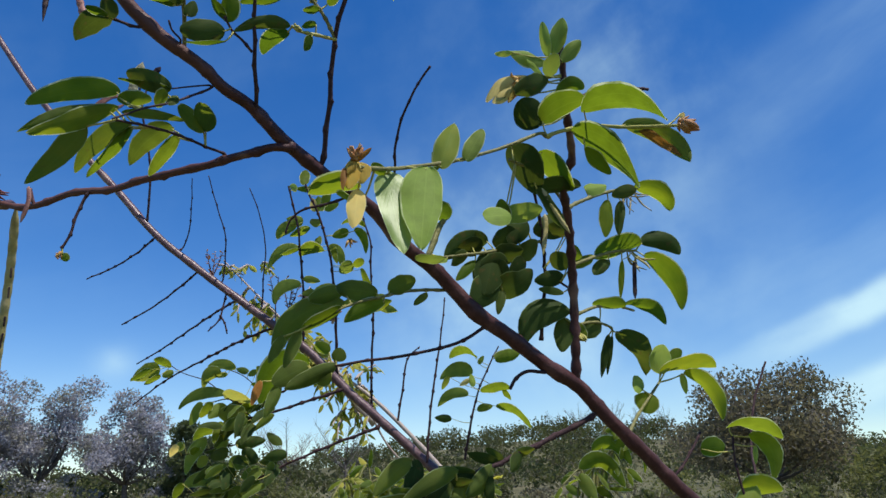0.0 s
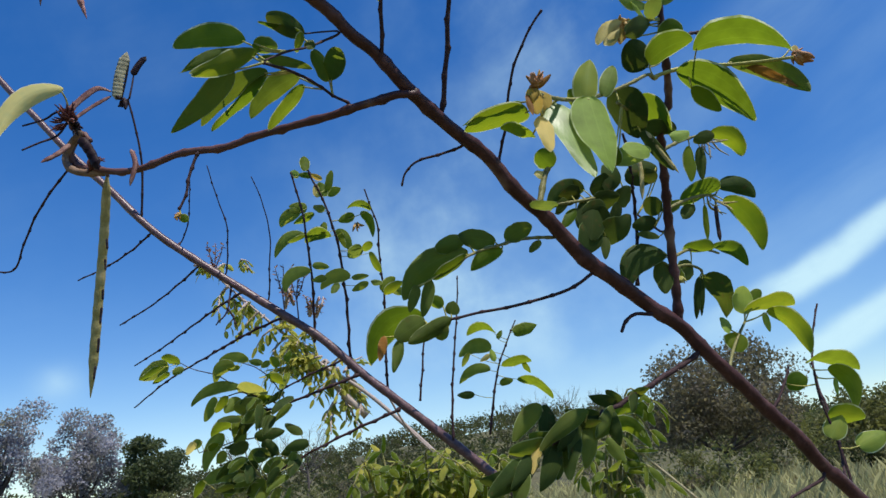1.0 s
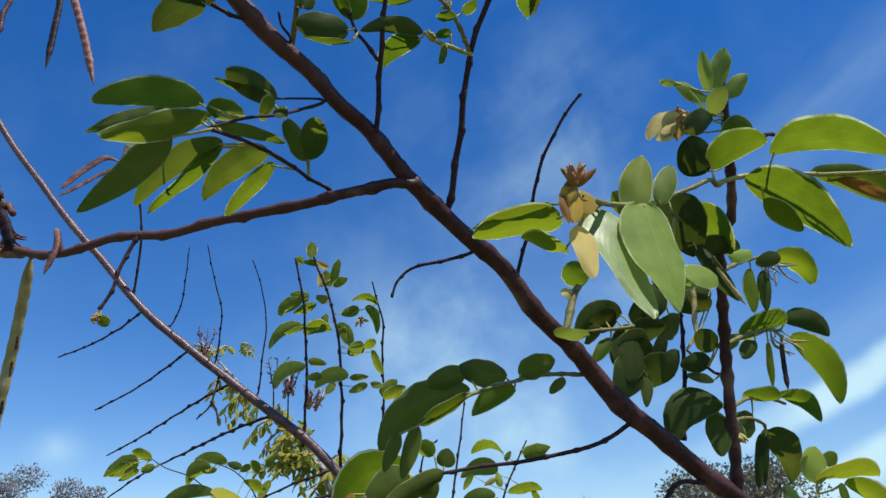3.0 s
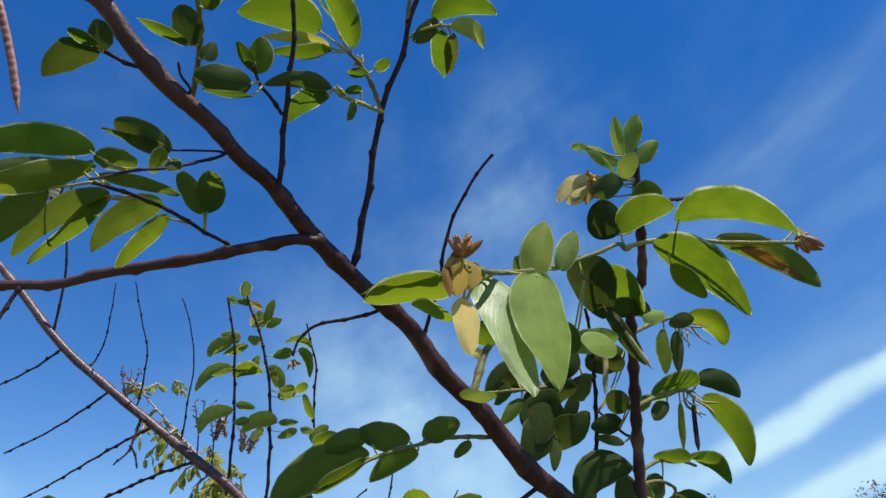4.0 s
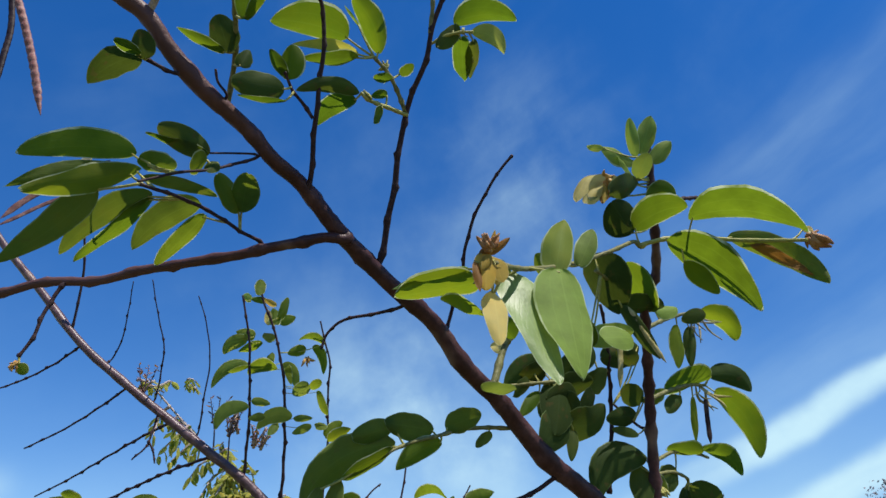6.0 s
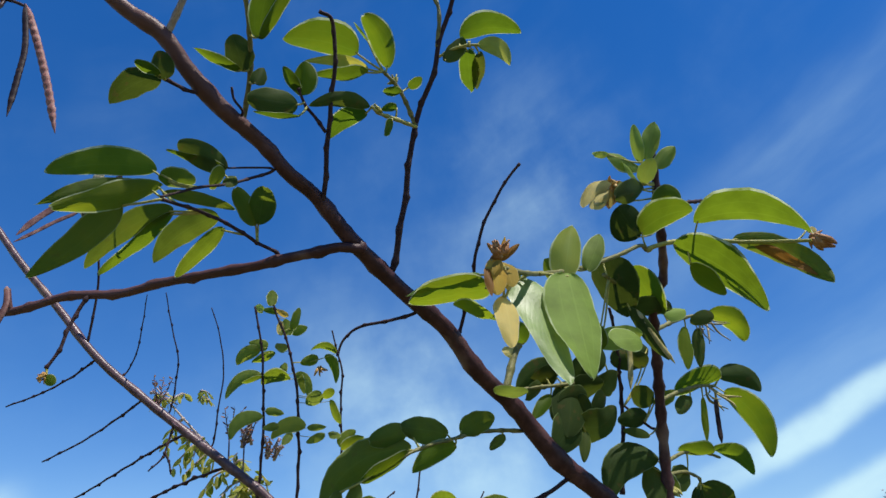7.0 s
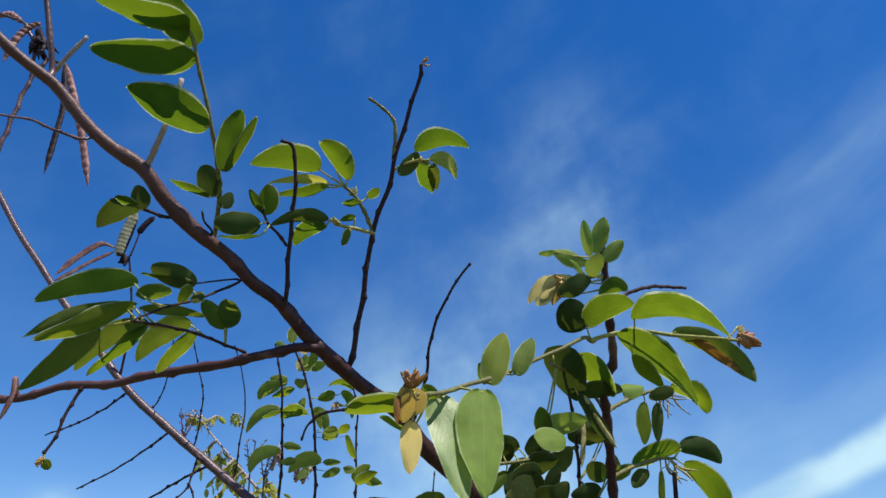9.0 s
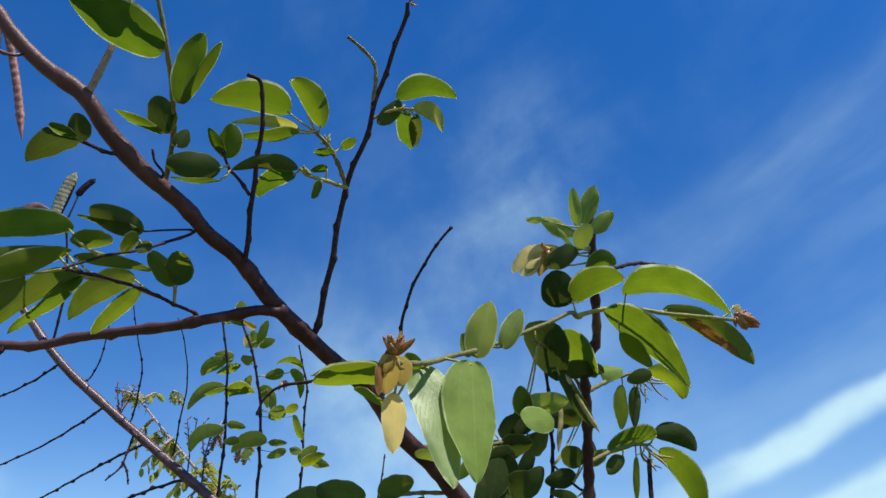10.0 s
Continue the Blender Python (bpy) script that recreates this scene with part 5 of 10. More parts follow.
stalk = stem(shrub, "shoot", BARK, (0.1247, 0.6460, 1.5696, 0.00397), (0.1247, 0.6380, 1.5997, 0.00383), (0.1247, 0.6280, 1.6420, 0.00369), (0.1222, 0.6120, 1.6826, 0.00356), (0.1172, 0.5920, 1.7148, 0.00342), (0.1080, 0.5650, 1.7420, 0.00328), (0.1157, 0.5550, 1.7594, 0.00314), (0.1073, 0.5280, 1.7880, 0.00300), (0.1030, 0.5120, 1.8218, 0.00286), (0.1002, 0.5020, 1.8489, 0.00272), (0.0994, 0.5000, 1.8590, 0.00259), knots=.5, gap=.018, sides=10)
leaf(stalk, (0.0887, 0.5030, 1.8302), (0.0835, 0.4920, 1.8582), 0.0098, (-0.45, -0.86, 0.10), PALE_LIT, shape="oval", root=(0.1018, 0.5078, 1.8333))
leaf(stalk, (0.0928, 0.5030, 1.8333), (0.1023, 0.4920, 1.8626), 0.0152, (0.10, -0.95, 0.22), PALE_LIT, shape="oval", root=(0.1016, 0.5069, 1.8357))
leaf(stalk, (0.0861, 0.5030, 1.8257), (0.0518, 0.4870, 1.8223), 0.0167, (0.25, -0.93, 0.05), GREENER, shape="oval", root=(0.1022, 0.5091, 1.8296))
leaf(stalk, (0.0551, 0.4880, 1.8226), (0.0382, 0.4800, 1.8153), 0.0054, (0.54, -0.60, -0.59), PALE_LIT, shape="oval", root=(0.1017, 0.5073, 1.8345))
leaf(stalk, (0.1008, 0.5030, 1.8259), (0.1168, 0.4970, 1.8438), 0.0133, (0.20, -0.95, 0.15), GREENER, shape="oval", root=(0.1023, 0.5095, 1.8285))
leaf(stalk, (0.0832, 0.5050, 1.8120), (0.0669, 0.4920, 1.8197), 0.0085, (-0.20, -0.90, 0.20), PALE_LIT, shape="oval", root=(0.1034, 0.5135, 1.8186))
leaf(stalk, (0.0871, 0.5050, 1.8115), (0.0940, 0.4930, 1.8265), 0.0141, (0.05, -0.95, 0.25), PALE_LIT, shape="oval", root=(0.1035, 0.5139, 1.8178))
leaf(stalk, (0.0706, 0.5050, 1.8116), (0.0325, 0.4980, 1.7807), 0.0150, (-0.15, -0.80, 0.58), YOUNG, shape="oval", via=(0.0476, 0.5015, 1.8034), cup=.5, root=(0.1033, 0.5131, 1.8196))
leaf(stalk, (0.0668, 0.5020, 1.8064), (0.0374, 0.4950, 1.7777), 0.0110, (0.10, -0.97, 0.20), YOUNG, shape="oval", via=(0.0492, 0.4980, 1.7899), cup=.6, root=(0.1033, 0.5131, 1.8196))
leaf(stalk, (0.0593, 0.4990, 1.8043), (0.0498, 0.4920, 1.7769), 0.0045, (-0.15, -0.95, 0.25), GOLDEN, cup=.5, root=(0.1033, 0.5131, 1.8196))
leaf(stalk, (0.0671, 0.5030, 1.8057), (0.0491, 0.4940, 1.7783), 0.0091, (-0.27, -0.85, 0.45), RUSTY, root=(0.1037, 0.5148, 1.8160))
leaf(stalk, (0.0497, 0.5000, 1.7933), (0.0405, 0.4940, 1.7797), 0.0074, (0.02, -0.92, 0.39), DEEP, shape="oval", root=(0.1046, 0.5181, 1.8089))
leaf(stalk, (0.0882, 0.5080, 1.8078), (0.0545, 0.4900, 1.7867), 0.0191, (0.63, -0.59, -0.50), DEEP, shape="oval", root=(0.1041, 0.5159, 1.8135))
leaf(stalk, (0.0952, 0.5120, 1.7979), (0.1200, 0.5120, 1.8040), 0.0145, (0.15, -0.79, -0.60), shape="oval", via=(0.1092, 0.5120, 1.8084), root=(0.1053, 0.5207, 1.8033))
leaf(stalk, (0.0790, 0.5150, 1.7681), (0.0599, 0.5000, 1.7845), 0.0271, (0.05, -0.76, -0.64), SHADED, shape="oval", root=(0.1073, 0.5280, 1.7880))
tuft(stalk, (0.0579, 0.4950, 1.8015), 0.0093, 12, BUD, (-.3, -.4, -.5), 150, name="bud", thin=.2)
stalk = stem(shrub, "twig", TWIG, (0.1073, 0.5250, 1.7943, 0.00159), (0.1296, 0.5350, 1.8141, 0.00154), (0.1563, 0.5450, 1.8277, 0.00150), (0.1774, 0.5550, 1.8343, 0.00145), (0.2007, 0.5650, 1.8399, 0.00140), zig=0.4, steps=14, knots=.3, gap=.009)
stalk = stem(shrub, "twig", FRESH, (0.0846, 0.5170, 1.7592, 0.00186), (0.0915, 0.5150, 1.7622, 0.00176), (0.1099, 0.5150, 1.7674, 0.00165), (0.1270, 0.5080, 1.7657, 0.00155), (0.1437, 0.4970, 1.7580, 0.00145), (0.1627, 0.4800, 1.7489, 0.00134), (0.1723, 0.4600, 1.7381, 0.00124), knots=.3, gap=.02)
leaf(stalk, (0.0794, 0.5120, 1.7709), (0.1159, 0.4950, 1.7820), 0.0255, (-0.01, -0.56, -0.83), via=(0.0977, 0.5035, 1.7826), lop=-0.20, root=(0.0857, 0.5167, 1.7597))
leaf(stalk, (0.1060, 0.4837, 1.7647), (0.1543, 0.4368, 1.7280), 0.0336, (-0.47, 0.06, -0.88), via=(0.1370, 0.4603, 1.7609), lop=-0.20, root=(0.1218, 0.5101, 1.7662))
leaf(stalk, (0.1060, 0.5150, 1.7644), (0.1484, 0.4900, 1.7003), 0.0418, (-0.83, 0.05, -0.56), via=(0.1361, 0.5025, 1.7397), root=(0.1055, 0.5150, 1.7662))
leaf(stalk, (0.1461, 0.5000, 1.7638), (0.1780, 0.4600, 1.7068), 0.0185, (-0.89, -0.39, -0.23), OLIVE, via=(0.1722, 0.4800, 1.7392), root=(0.1423, 0.4979, 1.7586))
leaf(stalk, (0.1556, 0.4970, 1.7605), (0.1765, 0.4680, 1.7161), 0.0078, (-0.85, -0.53, -0.05), RUSTY, root=(0.1490, 0.4923, 1.7555))
leaf(stalk, (0.1152, 0.5150, 1.7474), (0.1341, 0.5100, 1.7216), 0.0167, (-0.80, -0.29, -0.53), root=(0.1161, 0.5125, 1.7668))
leaf(stalk, (0.1803, 0.4680, 1.7535), (0.1798, 0.4610, 1.7451), 0.0053, (-0.86, -0.37, 0.35), YOUNG, root=(0.1684, 0.4682, 1.7425))
tuft(stalk, (0.1754, 0.4620, 1.7420), 0.0157, 9, RUST, (1.4, -.2, -.5), 162, name="bud", thin=.18)
stalk = stem(shrub, "shoot", SHOOT, (0.0846, 0.5170, 1.7592, 0.00147), (0.0777, 0.5120, 1.7601, 0.00144), (0.0555, 0.5000, 1.7448, 0.00142), (0.0328, 0.4900, 1.7312, 0.00140), (-0.0027, 0.4550, 1.7038, 0.00137), (-0.0292, 0.4300, 1.6868, 0.00135), (-0.0473, 0.4050, 1.6721, 0.00133), (-0.0649, 0.3850, 1.6628, 0.00130), knots=.3, gap=.015)
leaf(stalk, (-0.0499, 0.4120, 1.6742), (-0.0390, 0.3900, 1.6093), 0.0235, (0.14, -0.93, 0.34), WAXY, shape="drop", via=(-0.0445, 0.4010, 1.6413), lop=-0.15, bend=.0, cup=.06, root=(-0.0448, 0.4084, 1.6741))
leaf(stalk, (-0.0232, 0.4120, 1.6774), (-0.0294, 0.3880, 1.6114), 0.0275, (0.11, -0.94, 0.33), PALE_LIT, shape="drop", via=(-0.0265, 0.4000, 1.6419), lop=0.15, bend=.02, cup=.08, root=(-0.0366, 0.4197, 1.6808))
leaf(stalk, (-0.0679, 0.4050, 1.6632), (-0.1020, 0.4400, 1.6703), 0.0220, (-0.31, -0.11, -0.94), via=(-0.0848, 0.4225, 1.6684), root=(-0.0571, 0.3938, 1.6669))
leaf(stalk, (-0.0719, 0.4040, 1.6701), (-0.1037, 0.4380, 1.6738), 0.0048, (-0.72, -0.65, -0.25), WAXY, via=(-0.0889, 0.4210, 1.6733), root=(-0.0577, 0.3932, 1.6666))
leaf(stalk, (-0.0648, 0.4100, 1.6498), (-0.0813, 0.4250, 1.6629), 0.0198, (-0.49, 0.21, -0.85), root=(-0.0565, 0.3945, 1.6672))
leaf(stalk, (-0.0660, 0.3880, 1.6502), (-0.0678, 0.3760, 1.6198), 0.0115, (0.09, -0.93, 0.36), YOUNG, root=(-0.0649, 0.3850, 1.6628))
leaf(stalk, (-0.0684, 0.3850, 1.6691), (-0.0715, 0.3790, 1.6459), 0.0110, (0.05, -0.97, 0.24), GOLDEN, root=(-0.0649, 0.3850, 1.6628))
leaf(stalk, (-0.0739, 0.3830, 1.6620), (-0.0745, 0.3770, 1.6441), 0.0041, (-0.03, -0.95, 0.32), RUSTY, root=(-0.0649, 0.3850, 1.6628))
leaf(stalk, (-0.0644, 0.3880, 1.6679), (-0.0629, 0.3820, 1.6517), 0.0100, (0.09, -0.93, 0.35), GOLDEN, root=(-0.0623, 0.3879, 1.6642))
leaf(stalk, (-0.0611, 0.3900, 1.6657), (-0.0645, 0.3850, 1.6519), 0.0055, (-0.01, -0.94, 0.34), YOUNG)
leaf(stalk, (-0.0714, 0.3850, 1.6667), (-0.0632, 0.3800, 1.6740), 0.0050, (-0.60, -0.79, 0.13), RUSTY, root=(-0.0649, 0.3850, 1.6628))
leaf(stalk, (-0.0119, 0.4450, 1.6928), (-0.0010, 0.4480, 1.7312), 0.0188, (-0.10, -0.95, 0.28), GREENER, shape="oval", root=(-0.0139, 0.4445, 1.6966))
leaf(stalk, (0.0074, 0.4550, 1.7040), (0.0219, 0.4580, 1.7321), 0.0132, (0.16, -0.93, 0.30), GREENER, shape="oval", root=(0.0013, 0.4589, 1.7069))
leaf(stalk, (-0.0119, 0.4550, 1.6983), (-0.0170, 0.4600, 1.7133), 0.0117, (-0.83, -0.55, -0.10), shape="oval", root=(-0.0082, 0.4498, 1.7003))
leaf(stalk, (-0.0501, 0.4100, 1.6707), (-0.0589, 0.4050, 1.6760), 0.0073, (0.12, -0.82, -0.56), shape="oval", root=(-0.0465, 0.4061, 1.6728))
leaf(stalk, (0.0197, 0.4650, 1.6642), (0.0408, 0.4700, 1.6671), 0.0203, (0.16, -0.90, 0.42), PALE_LIT, shape="oval")
leaf(stalk, (-0.0671, 0.3820, 1.6655), (-0.0731, 0.3820, 1.6745), 0.0032, (-0.30, -0.90, 0.25), RUSTY, cup=.7, bend=.15)
leaf(stalk, (-0.0671, 0.3820, 1.6655), (-0.0581, 0.3800, 1.6735), 0.0036, (0.30, -0.90, 0.25), RUSTY, cup=.7, bend=.15)
leaf(stalk, (-0.0671, 0.3820, 1.6655), (-0.0651, 0.3790, 1.6765), 0.0028, (-0.30, -0.90, 0.25), GOLDEN, cup=.7, bend=.15)
leaf(stalk, (-0.0671, 0.3820, 1.6655), (-0.0721, 0.3790, 1.6555), 0.0050, (0.30, -0.90, 0.25), GOLDEN, cup=.7, bend=.15)
tuft(stalk, (-0.0671, 0.3820, 1.6673), 0.0095, 16, RUST, (-.1, -.4, .8), 187, name="bud", thin=.20)
stalk = stem(shrub, "twig", SHOOT, (-0.0179, 0.5755, 1.6705, 0.00288), (-0.0138, 0.5750, 1.6763, 0.00280), (-0.0087, 0.5780, 1.6906, 0.00272), (-0.0036, 0.5800, 1.7038, 0.00264), (0.0003, 0.5800, 1.7094, 0.00256))
leaf(stalk, (0.0046, 0.5800, 1.7105), (-0.0111, 0.5700, 1.7215), 0.0202, (-0.12, -0.65, -0.75), shape="oval", root=(0.0003, 0.5800, 1.7094))
leaf(stalk, (-0.0005, 0.5700, 1.6687), (-0.0270, 0.5650, 1.6688), 0.0107, (0.09, -0.49, -0.87), PALE_LIT, shape="oval", root=(-0.0138, 0.5750, 1.6763))
leaf(stalk, (-0.0034, 0.5800, 1.7059), (-0.0144, 0.5750, 1.7001), 0.0101, (0.29, -0.92, 0.25), YOUNG, shape="oval")
stalk = stem(shrub, "twig", TWIG, (0.0977, 0.6600, 1.6160, 0.00190), (0.1007, 0.6500, 1.6490, 0.00178), (0.1037, 0.6450, 1.6799, 0.00165), (0.1001, 0.6300, 1.7079, 0.00152), (0.0955, 0.6150, 1.7308, 0.00139), (0.0875, 0.6000, 1.7532, 0.00127), zig=1.0, steps=14, knots=.4, gap=.012)
stalk = stem(shrub, "twig", SHOOT, (0.1000, 0.6298, 1.7082, 0.00193), (0.0977, 0.6300, 1.7078, 0.00177), (0.0729, 0.6200, 1.6987, 0.00162), (0.0448, 0.6100, 1.6898, 0.00146), (0.0204, 0.6050, 1.6853, 0.00131), (-0.0032, 0.6000, 1.6809, 0.00116), knots=.4, gap=.012)
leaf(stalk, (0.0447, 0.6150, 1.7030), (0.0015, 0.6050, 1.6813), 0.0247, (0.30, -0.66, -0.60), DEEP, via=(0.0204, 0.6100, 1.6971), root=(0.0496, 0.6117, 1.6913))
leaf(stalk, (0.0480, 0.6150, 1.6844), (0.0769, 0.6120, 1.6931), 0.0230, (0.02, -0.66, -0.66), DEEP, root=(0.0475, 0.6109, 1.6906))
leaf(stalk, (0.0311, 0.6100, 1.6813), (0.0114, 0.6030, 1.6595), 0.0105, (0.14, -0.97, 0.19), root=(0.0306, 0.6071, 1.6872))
leaf(stalk, (0.0493, 0.6120, 1.6931), (0.0363, 0.6020, 1.6461), 0.0305, (-0.05, -0.66, -0.48), SHADED, root=(0.0499, 0.6118, 1.6914))
leaf(stalk, (0.0481, 0.6100, 1.6623), (0.0239, 0.6000, 1.6356), 0.0284, (-0.17, -0.66, -0.41), SHADED, root=(0.0432, 0.6097, 1.6895))
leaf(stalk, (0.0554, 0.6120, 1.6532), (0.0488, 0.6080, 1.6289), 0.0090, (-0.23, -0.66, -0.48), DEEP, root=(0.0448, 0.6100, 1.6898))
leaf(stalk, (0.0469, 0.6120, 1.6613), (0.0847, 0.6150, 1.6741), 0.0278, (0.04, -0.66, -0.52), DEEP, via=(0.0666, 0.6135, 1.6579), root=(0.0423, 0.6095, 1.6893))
leaf(stalk, (0.0261, 0.6120, 1.7047), (0.0413, 0.6120, 1.7008), 0.0149, (-0.08, -0.66, -0.65), SHADED, root=(0.0303, 0.6070, 1.6871))
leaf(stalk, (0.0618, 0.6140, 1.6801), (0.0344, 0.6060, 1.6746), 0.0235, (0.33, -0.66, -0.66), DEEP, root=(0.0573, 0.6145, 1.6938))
leaf(stalk, (0.0740, 0.6180, 1.7089), (0.0473, 0.6100, 1.7003), 0.0264, (0.24, -0.66, -0.51), SHADED, root=(0.0760, 0.6213, 1.6998))
leaf(stalk, (0.0393, 0.6140, 1.6970), (0.0146, 0.6060, 1.6932), 0.0222, (0.32, -0.66, -0.76), SHADED, root=(0.0417, 0.6094, 1.6892))
leaf(stalk, (0.0448, 0.6160, 1.6803), (0.0585, 0.6120, 1.6602), 0.0264, (-0.47, -0.66, -0.60), SHADED, root=(0.0443, 0.6099, 1.6897))
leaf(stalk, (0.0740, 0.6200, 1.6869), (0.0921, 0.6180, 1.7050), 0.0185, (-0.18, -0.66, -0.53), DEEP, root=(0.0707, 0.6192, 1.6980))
leaf(stalk, (0.0394, 0.6120, 1.6831), (0.0305, 0.6060, 1.6579), 0.0169, (-0.14, -0.66, -0.47), SHADED, root=(0.0390, 0.6088, 1.6887))
leaf(stalk, (0.0811, 0.6220, 1.6833), (0.0613, 0.6120, 1.6645), 0.0234, (0.35, -0.66, -0.51), SHADED, root=(0.0755, 0.6211, 1.6997))
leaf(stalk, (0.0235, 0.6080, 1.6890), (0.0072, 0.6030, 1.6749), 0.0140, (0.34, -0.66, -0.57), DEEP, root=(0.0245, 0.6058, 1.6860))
leaf(stalk, (0.0823, 0.6200, 1.7291), (0.0636, 0.6120, 1.6994), 0.0252, (-0.08, -0.66, -0.46), SHADED, root=(0.0887, 0.6264, 1.7045))
leaf(stalk, (0.0042, 0.6000, 1.6792), (-0.0191, 0.5950, 1.6809), 0.0152, (0.20, -0.74, 0.64), PALE_LIT, shape="oval", root=(0.0034, 0.6014, 1.6821))
stalk = stem(shrub, "twig", TWIG, (0.1237, 0.6218, 1.6579, 0.00127), (0.1214, 0.6350, 1.6629, 0.00117), (0.1089, 0.6300, 1.6704, 0.00106), (0.0991, 0.6300, 1.6795, 0.00096))
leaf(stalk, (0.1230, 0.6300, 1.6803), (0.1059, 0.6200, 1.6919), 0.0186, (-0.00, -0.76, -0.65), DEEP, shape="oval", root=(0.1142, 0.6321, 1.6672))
leaf(stalk, (0.1190, 0.6320, 1.6718), (0.0875, 0.6220, 1.6651), 0.0161, (0.35, -0.89, -0.28), SHADED, root=(0.1155, 0.6326, 1.6664))
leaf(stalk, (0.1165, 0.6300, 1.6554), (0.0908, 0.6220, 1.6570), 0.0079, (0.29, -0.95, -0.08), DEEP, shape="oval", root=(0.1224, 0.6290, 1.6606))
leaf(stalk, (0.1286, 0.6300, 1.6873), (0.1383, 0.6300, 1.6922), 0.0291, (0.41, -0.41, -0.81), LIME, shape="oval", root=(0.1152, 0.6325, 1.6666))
leaf(stalk, (0.1319, 0.6320, 1.7314), (0.0897, 0.6200, 1.7150), 0.0265, (0.32, -0.93, -0.15), SHADED, root=(0.0991, 0.6300, 1.6795))
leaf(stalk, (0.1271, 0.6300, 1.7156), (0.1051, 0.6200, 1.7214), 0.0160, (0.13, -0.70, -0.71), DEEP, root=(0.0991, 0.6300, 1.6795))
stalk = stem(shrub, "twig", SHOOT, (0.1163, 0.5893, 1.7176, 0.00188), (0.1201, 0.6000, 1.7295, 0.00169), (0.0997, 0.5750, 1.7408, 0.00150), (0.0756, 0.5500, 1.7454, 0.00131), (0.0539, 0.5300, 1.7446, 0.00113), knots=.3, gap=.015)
leaf(stalk, (0.0572, 0.5350, 1.7615), (0.0818, 0.5600, 1.7256), 0.0358, (-0.57, -0.43, -0.69), SHADED, root=(0.0586, 0.5343, 1.7448))
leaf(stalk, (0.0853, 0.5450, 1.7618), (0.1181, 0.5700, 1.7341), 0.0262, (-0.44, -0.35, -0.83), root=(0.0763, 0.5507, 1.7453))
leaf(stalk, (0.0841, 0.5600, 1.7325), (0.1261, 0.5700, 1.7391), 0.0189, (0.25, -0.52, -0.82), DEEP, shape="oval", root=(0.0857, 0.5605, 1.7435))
leaf(stalk, (0.0481, 0.5500, 1.7001), (0.0828, 0.5450, 1.7051), 0.0196, (0.00, -0.70, -0.71), PALE_LIT, shape="oval", root=(0.0598, 0.5354, 1.7448))
leaf(stalk, (0.0501, 0.5500, 1.6938), (0.0466, 0.5450, 1.7148), 0.0154, (-0.44, -0.85, -0.28), root=(0.0608, 0.5363, 1.7448))
pod(stalk, TAN_POD, (0.0847, 0.5500, 1.7274), (0.0945, 0.5500, 1.7056), (0.1061, 0.5500, 1.6846), width=0.0036, seeds=8)
leaf(stalk, (0.0800, 0.5520, 1.7290), (0.1030, 0.5520, 1.6880), 0.0120, (-0.70, -0.60, -0.30), DEEP, cup=0.7, root=(0.0763, 0.5507, 1.7453))
pod(stalk, TAN_POD, (0.0976, 0.6000, 1.7241), (0.0974, 0.6000, 1.7098), (0.0925, 0.6000, 1.6824), width=0.0044, seeds=5)
stalk = stem(shrub, "twig", SHOOT, (0.1201, 0.6000, 1.7295, 0.00192), (0.1304, 0.6070, 1.7380, 0.00173), (0.1563, 0.6200, 1.7527, 0.00153), (0.1859, 0.6350, 1.7663, 0.00134), (0.2091, 0.6450, 1.7720, 0.00115), knots=.4, gap=.01)
leaf(stalk, (0.1711, 0.6300, 1.7520), (0.1638, 0.6300, 1.7117), 0.0170, (0.28, -0.96, -0.05), LIME, root=(0.1696, 0.6267, 1.7588))
leaf(stalk, (0.1857, 0.6350, 1.7534), (0.1792, 0.6350, 1.7161), 0.0112, (-0.48, -0.87, 0.08), DEEP, root=(0.1817, 0.6329, 1.7644))
leaf(stalk, (0.2030, 0.6400, 1.7718), (0.2480, 0.6600, 1.7532), 0.0226, (-0.18, -0.43, -0.89), shape="oval", via=(0.2337, 0.6500, 1.7709), root=(0.2024, 0.6421, 1.7704))
leaf(stalk, (0.2017, 0.6300, 1.7643), (0.1734, 0.6250, 1.7551), 0.0137, (0.27, -0.90, -0.33), DEEP, shape="oval", root=(0.1964, 0.6395, 1.7689))
leaf(stalk, (0.1431, 0.6150, 1.7576), (0.1654, 0.6150, 1.7615), 0.0192, (-0.07, -0.91, 0.41), PALE_LIT, shape="oval", root=(0.1481, 0.6159, 1.7480))
tuft(stalk, (0.1978, 0.6400, 1.7664), 0.0345, 9, STRAW, (.2, -.1, -1), 222, name="stamen", thin=.035)
stalk = stem(shrub, "twig", SHOOT, (0.1225, 0.6139, 1.6778, 0.00189), (0.1308, 0.6260, 1.6831, 0.00170), (0.1557, 0.6400, 1.6956, 0.00151), (0.1811, 0.6500, 1.7046, 0.00132), (0.2035, 0.6600, 1.7087, 0.00113), knots=.4, gap=.01)
leaf(stalk, (0.2081, 0.6580, 1.7135), (0.1548, 0.6450, 1.6983), 0.0372, (0.33, -0.33, -0.88), shape="oval", via=(0.1826, 0.6515, 1.7108), root=(0.2035, 0.6600, 1.7087))
leaf(stalk, (0.1529, 0.6400, 1.6961), (0.1245, 0.6280, 1.6806), 0.0117, (0.30, -0.94, 0.17), LIME, shape="oval", root=(0.1541, 0.6391, 1.6948))
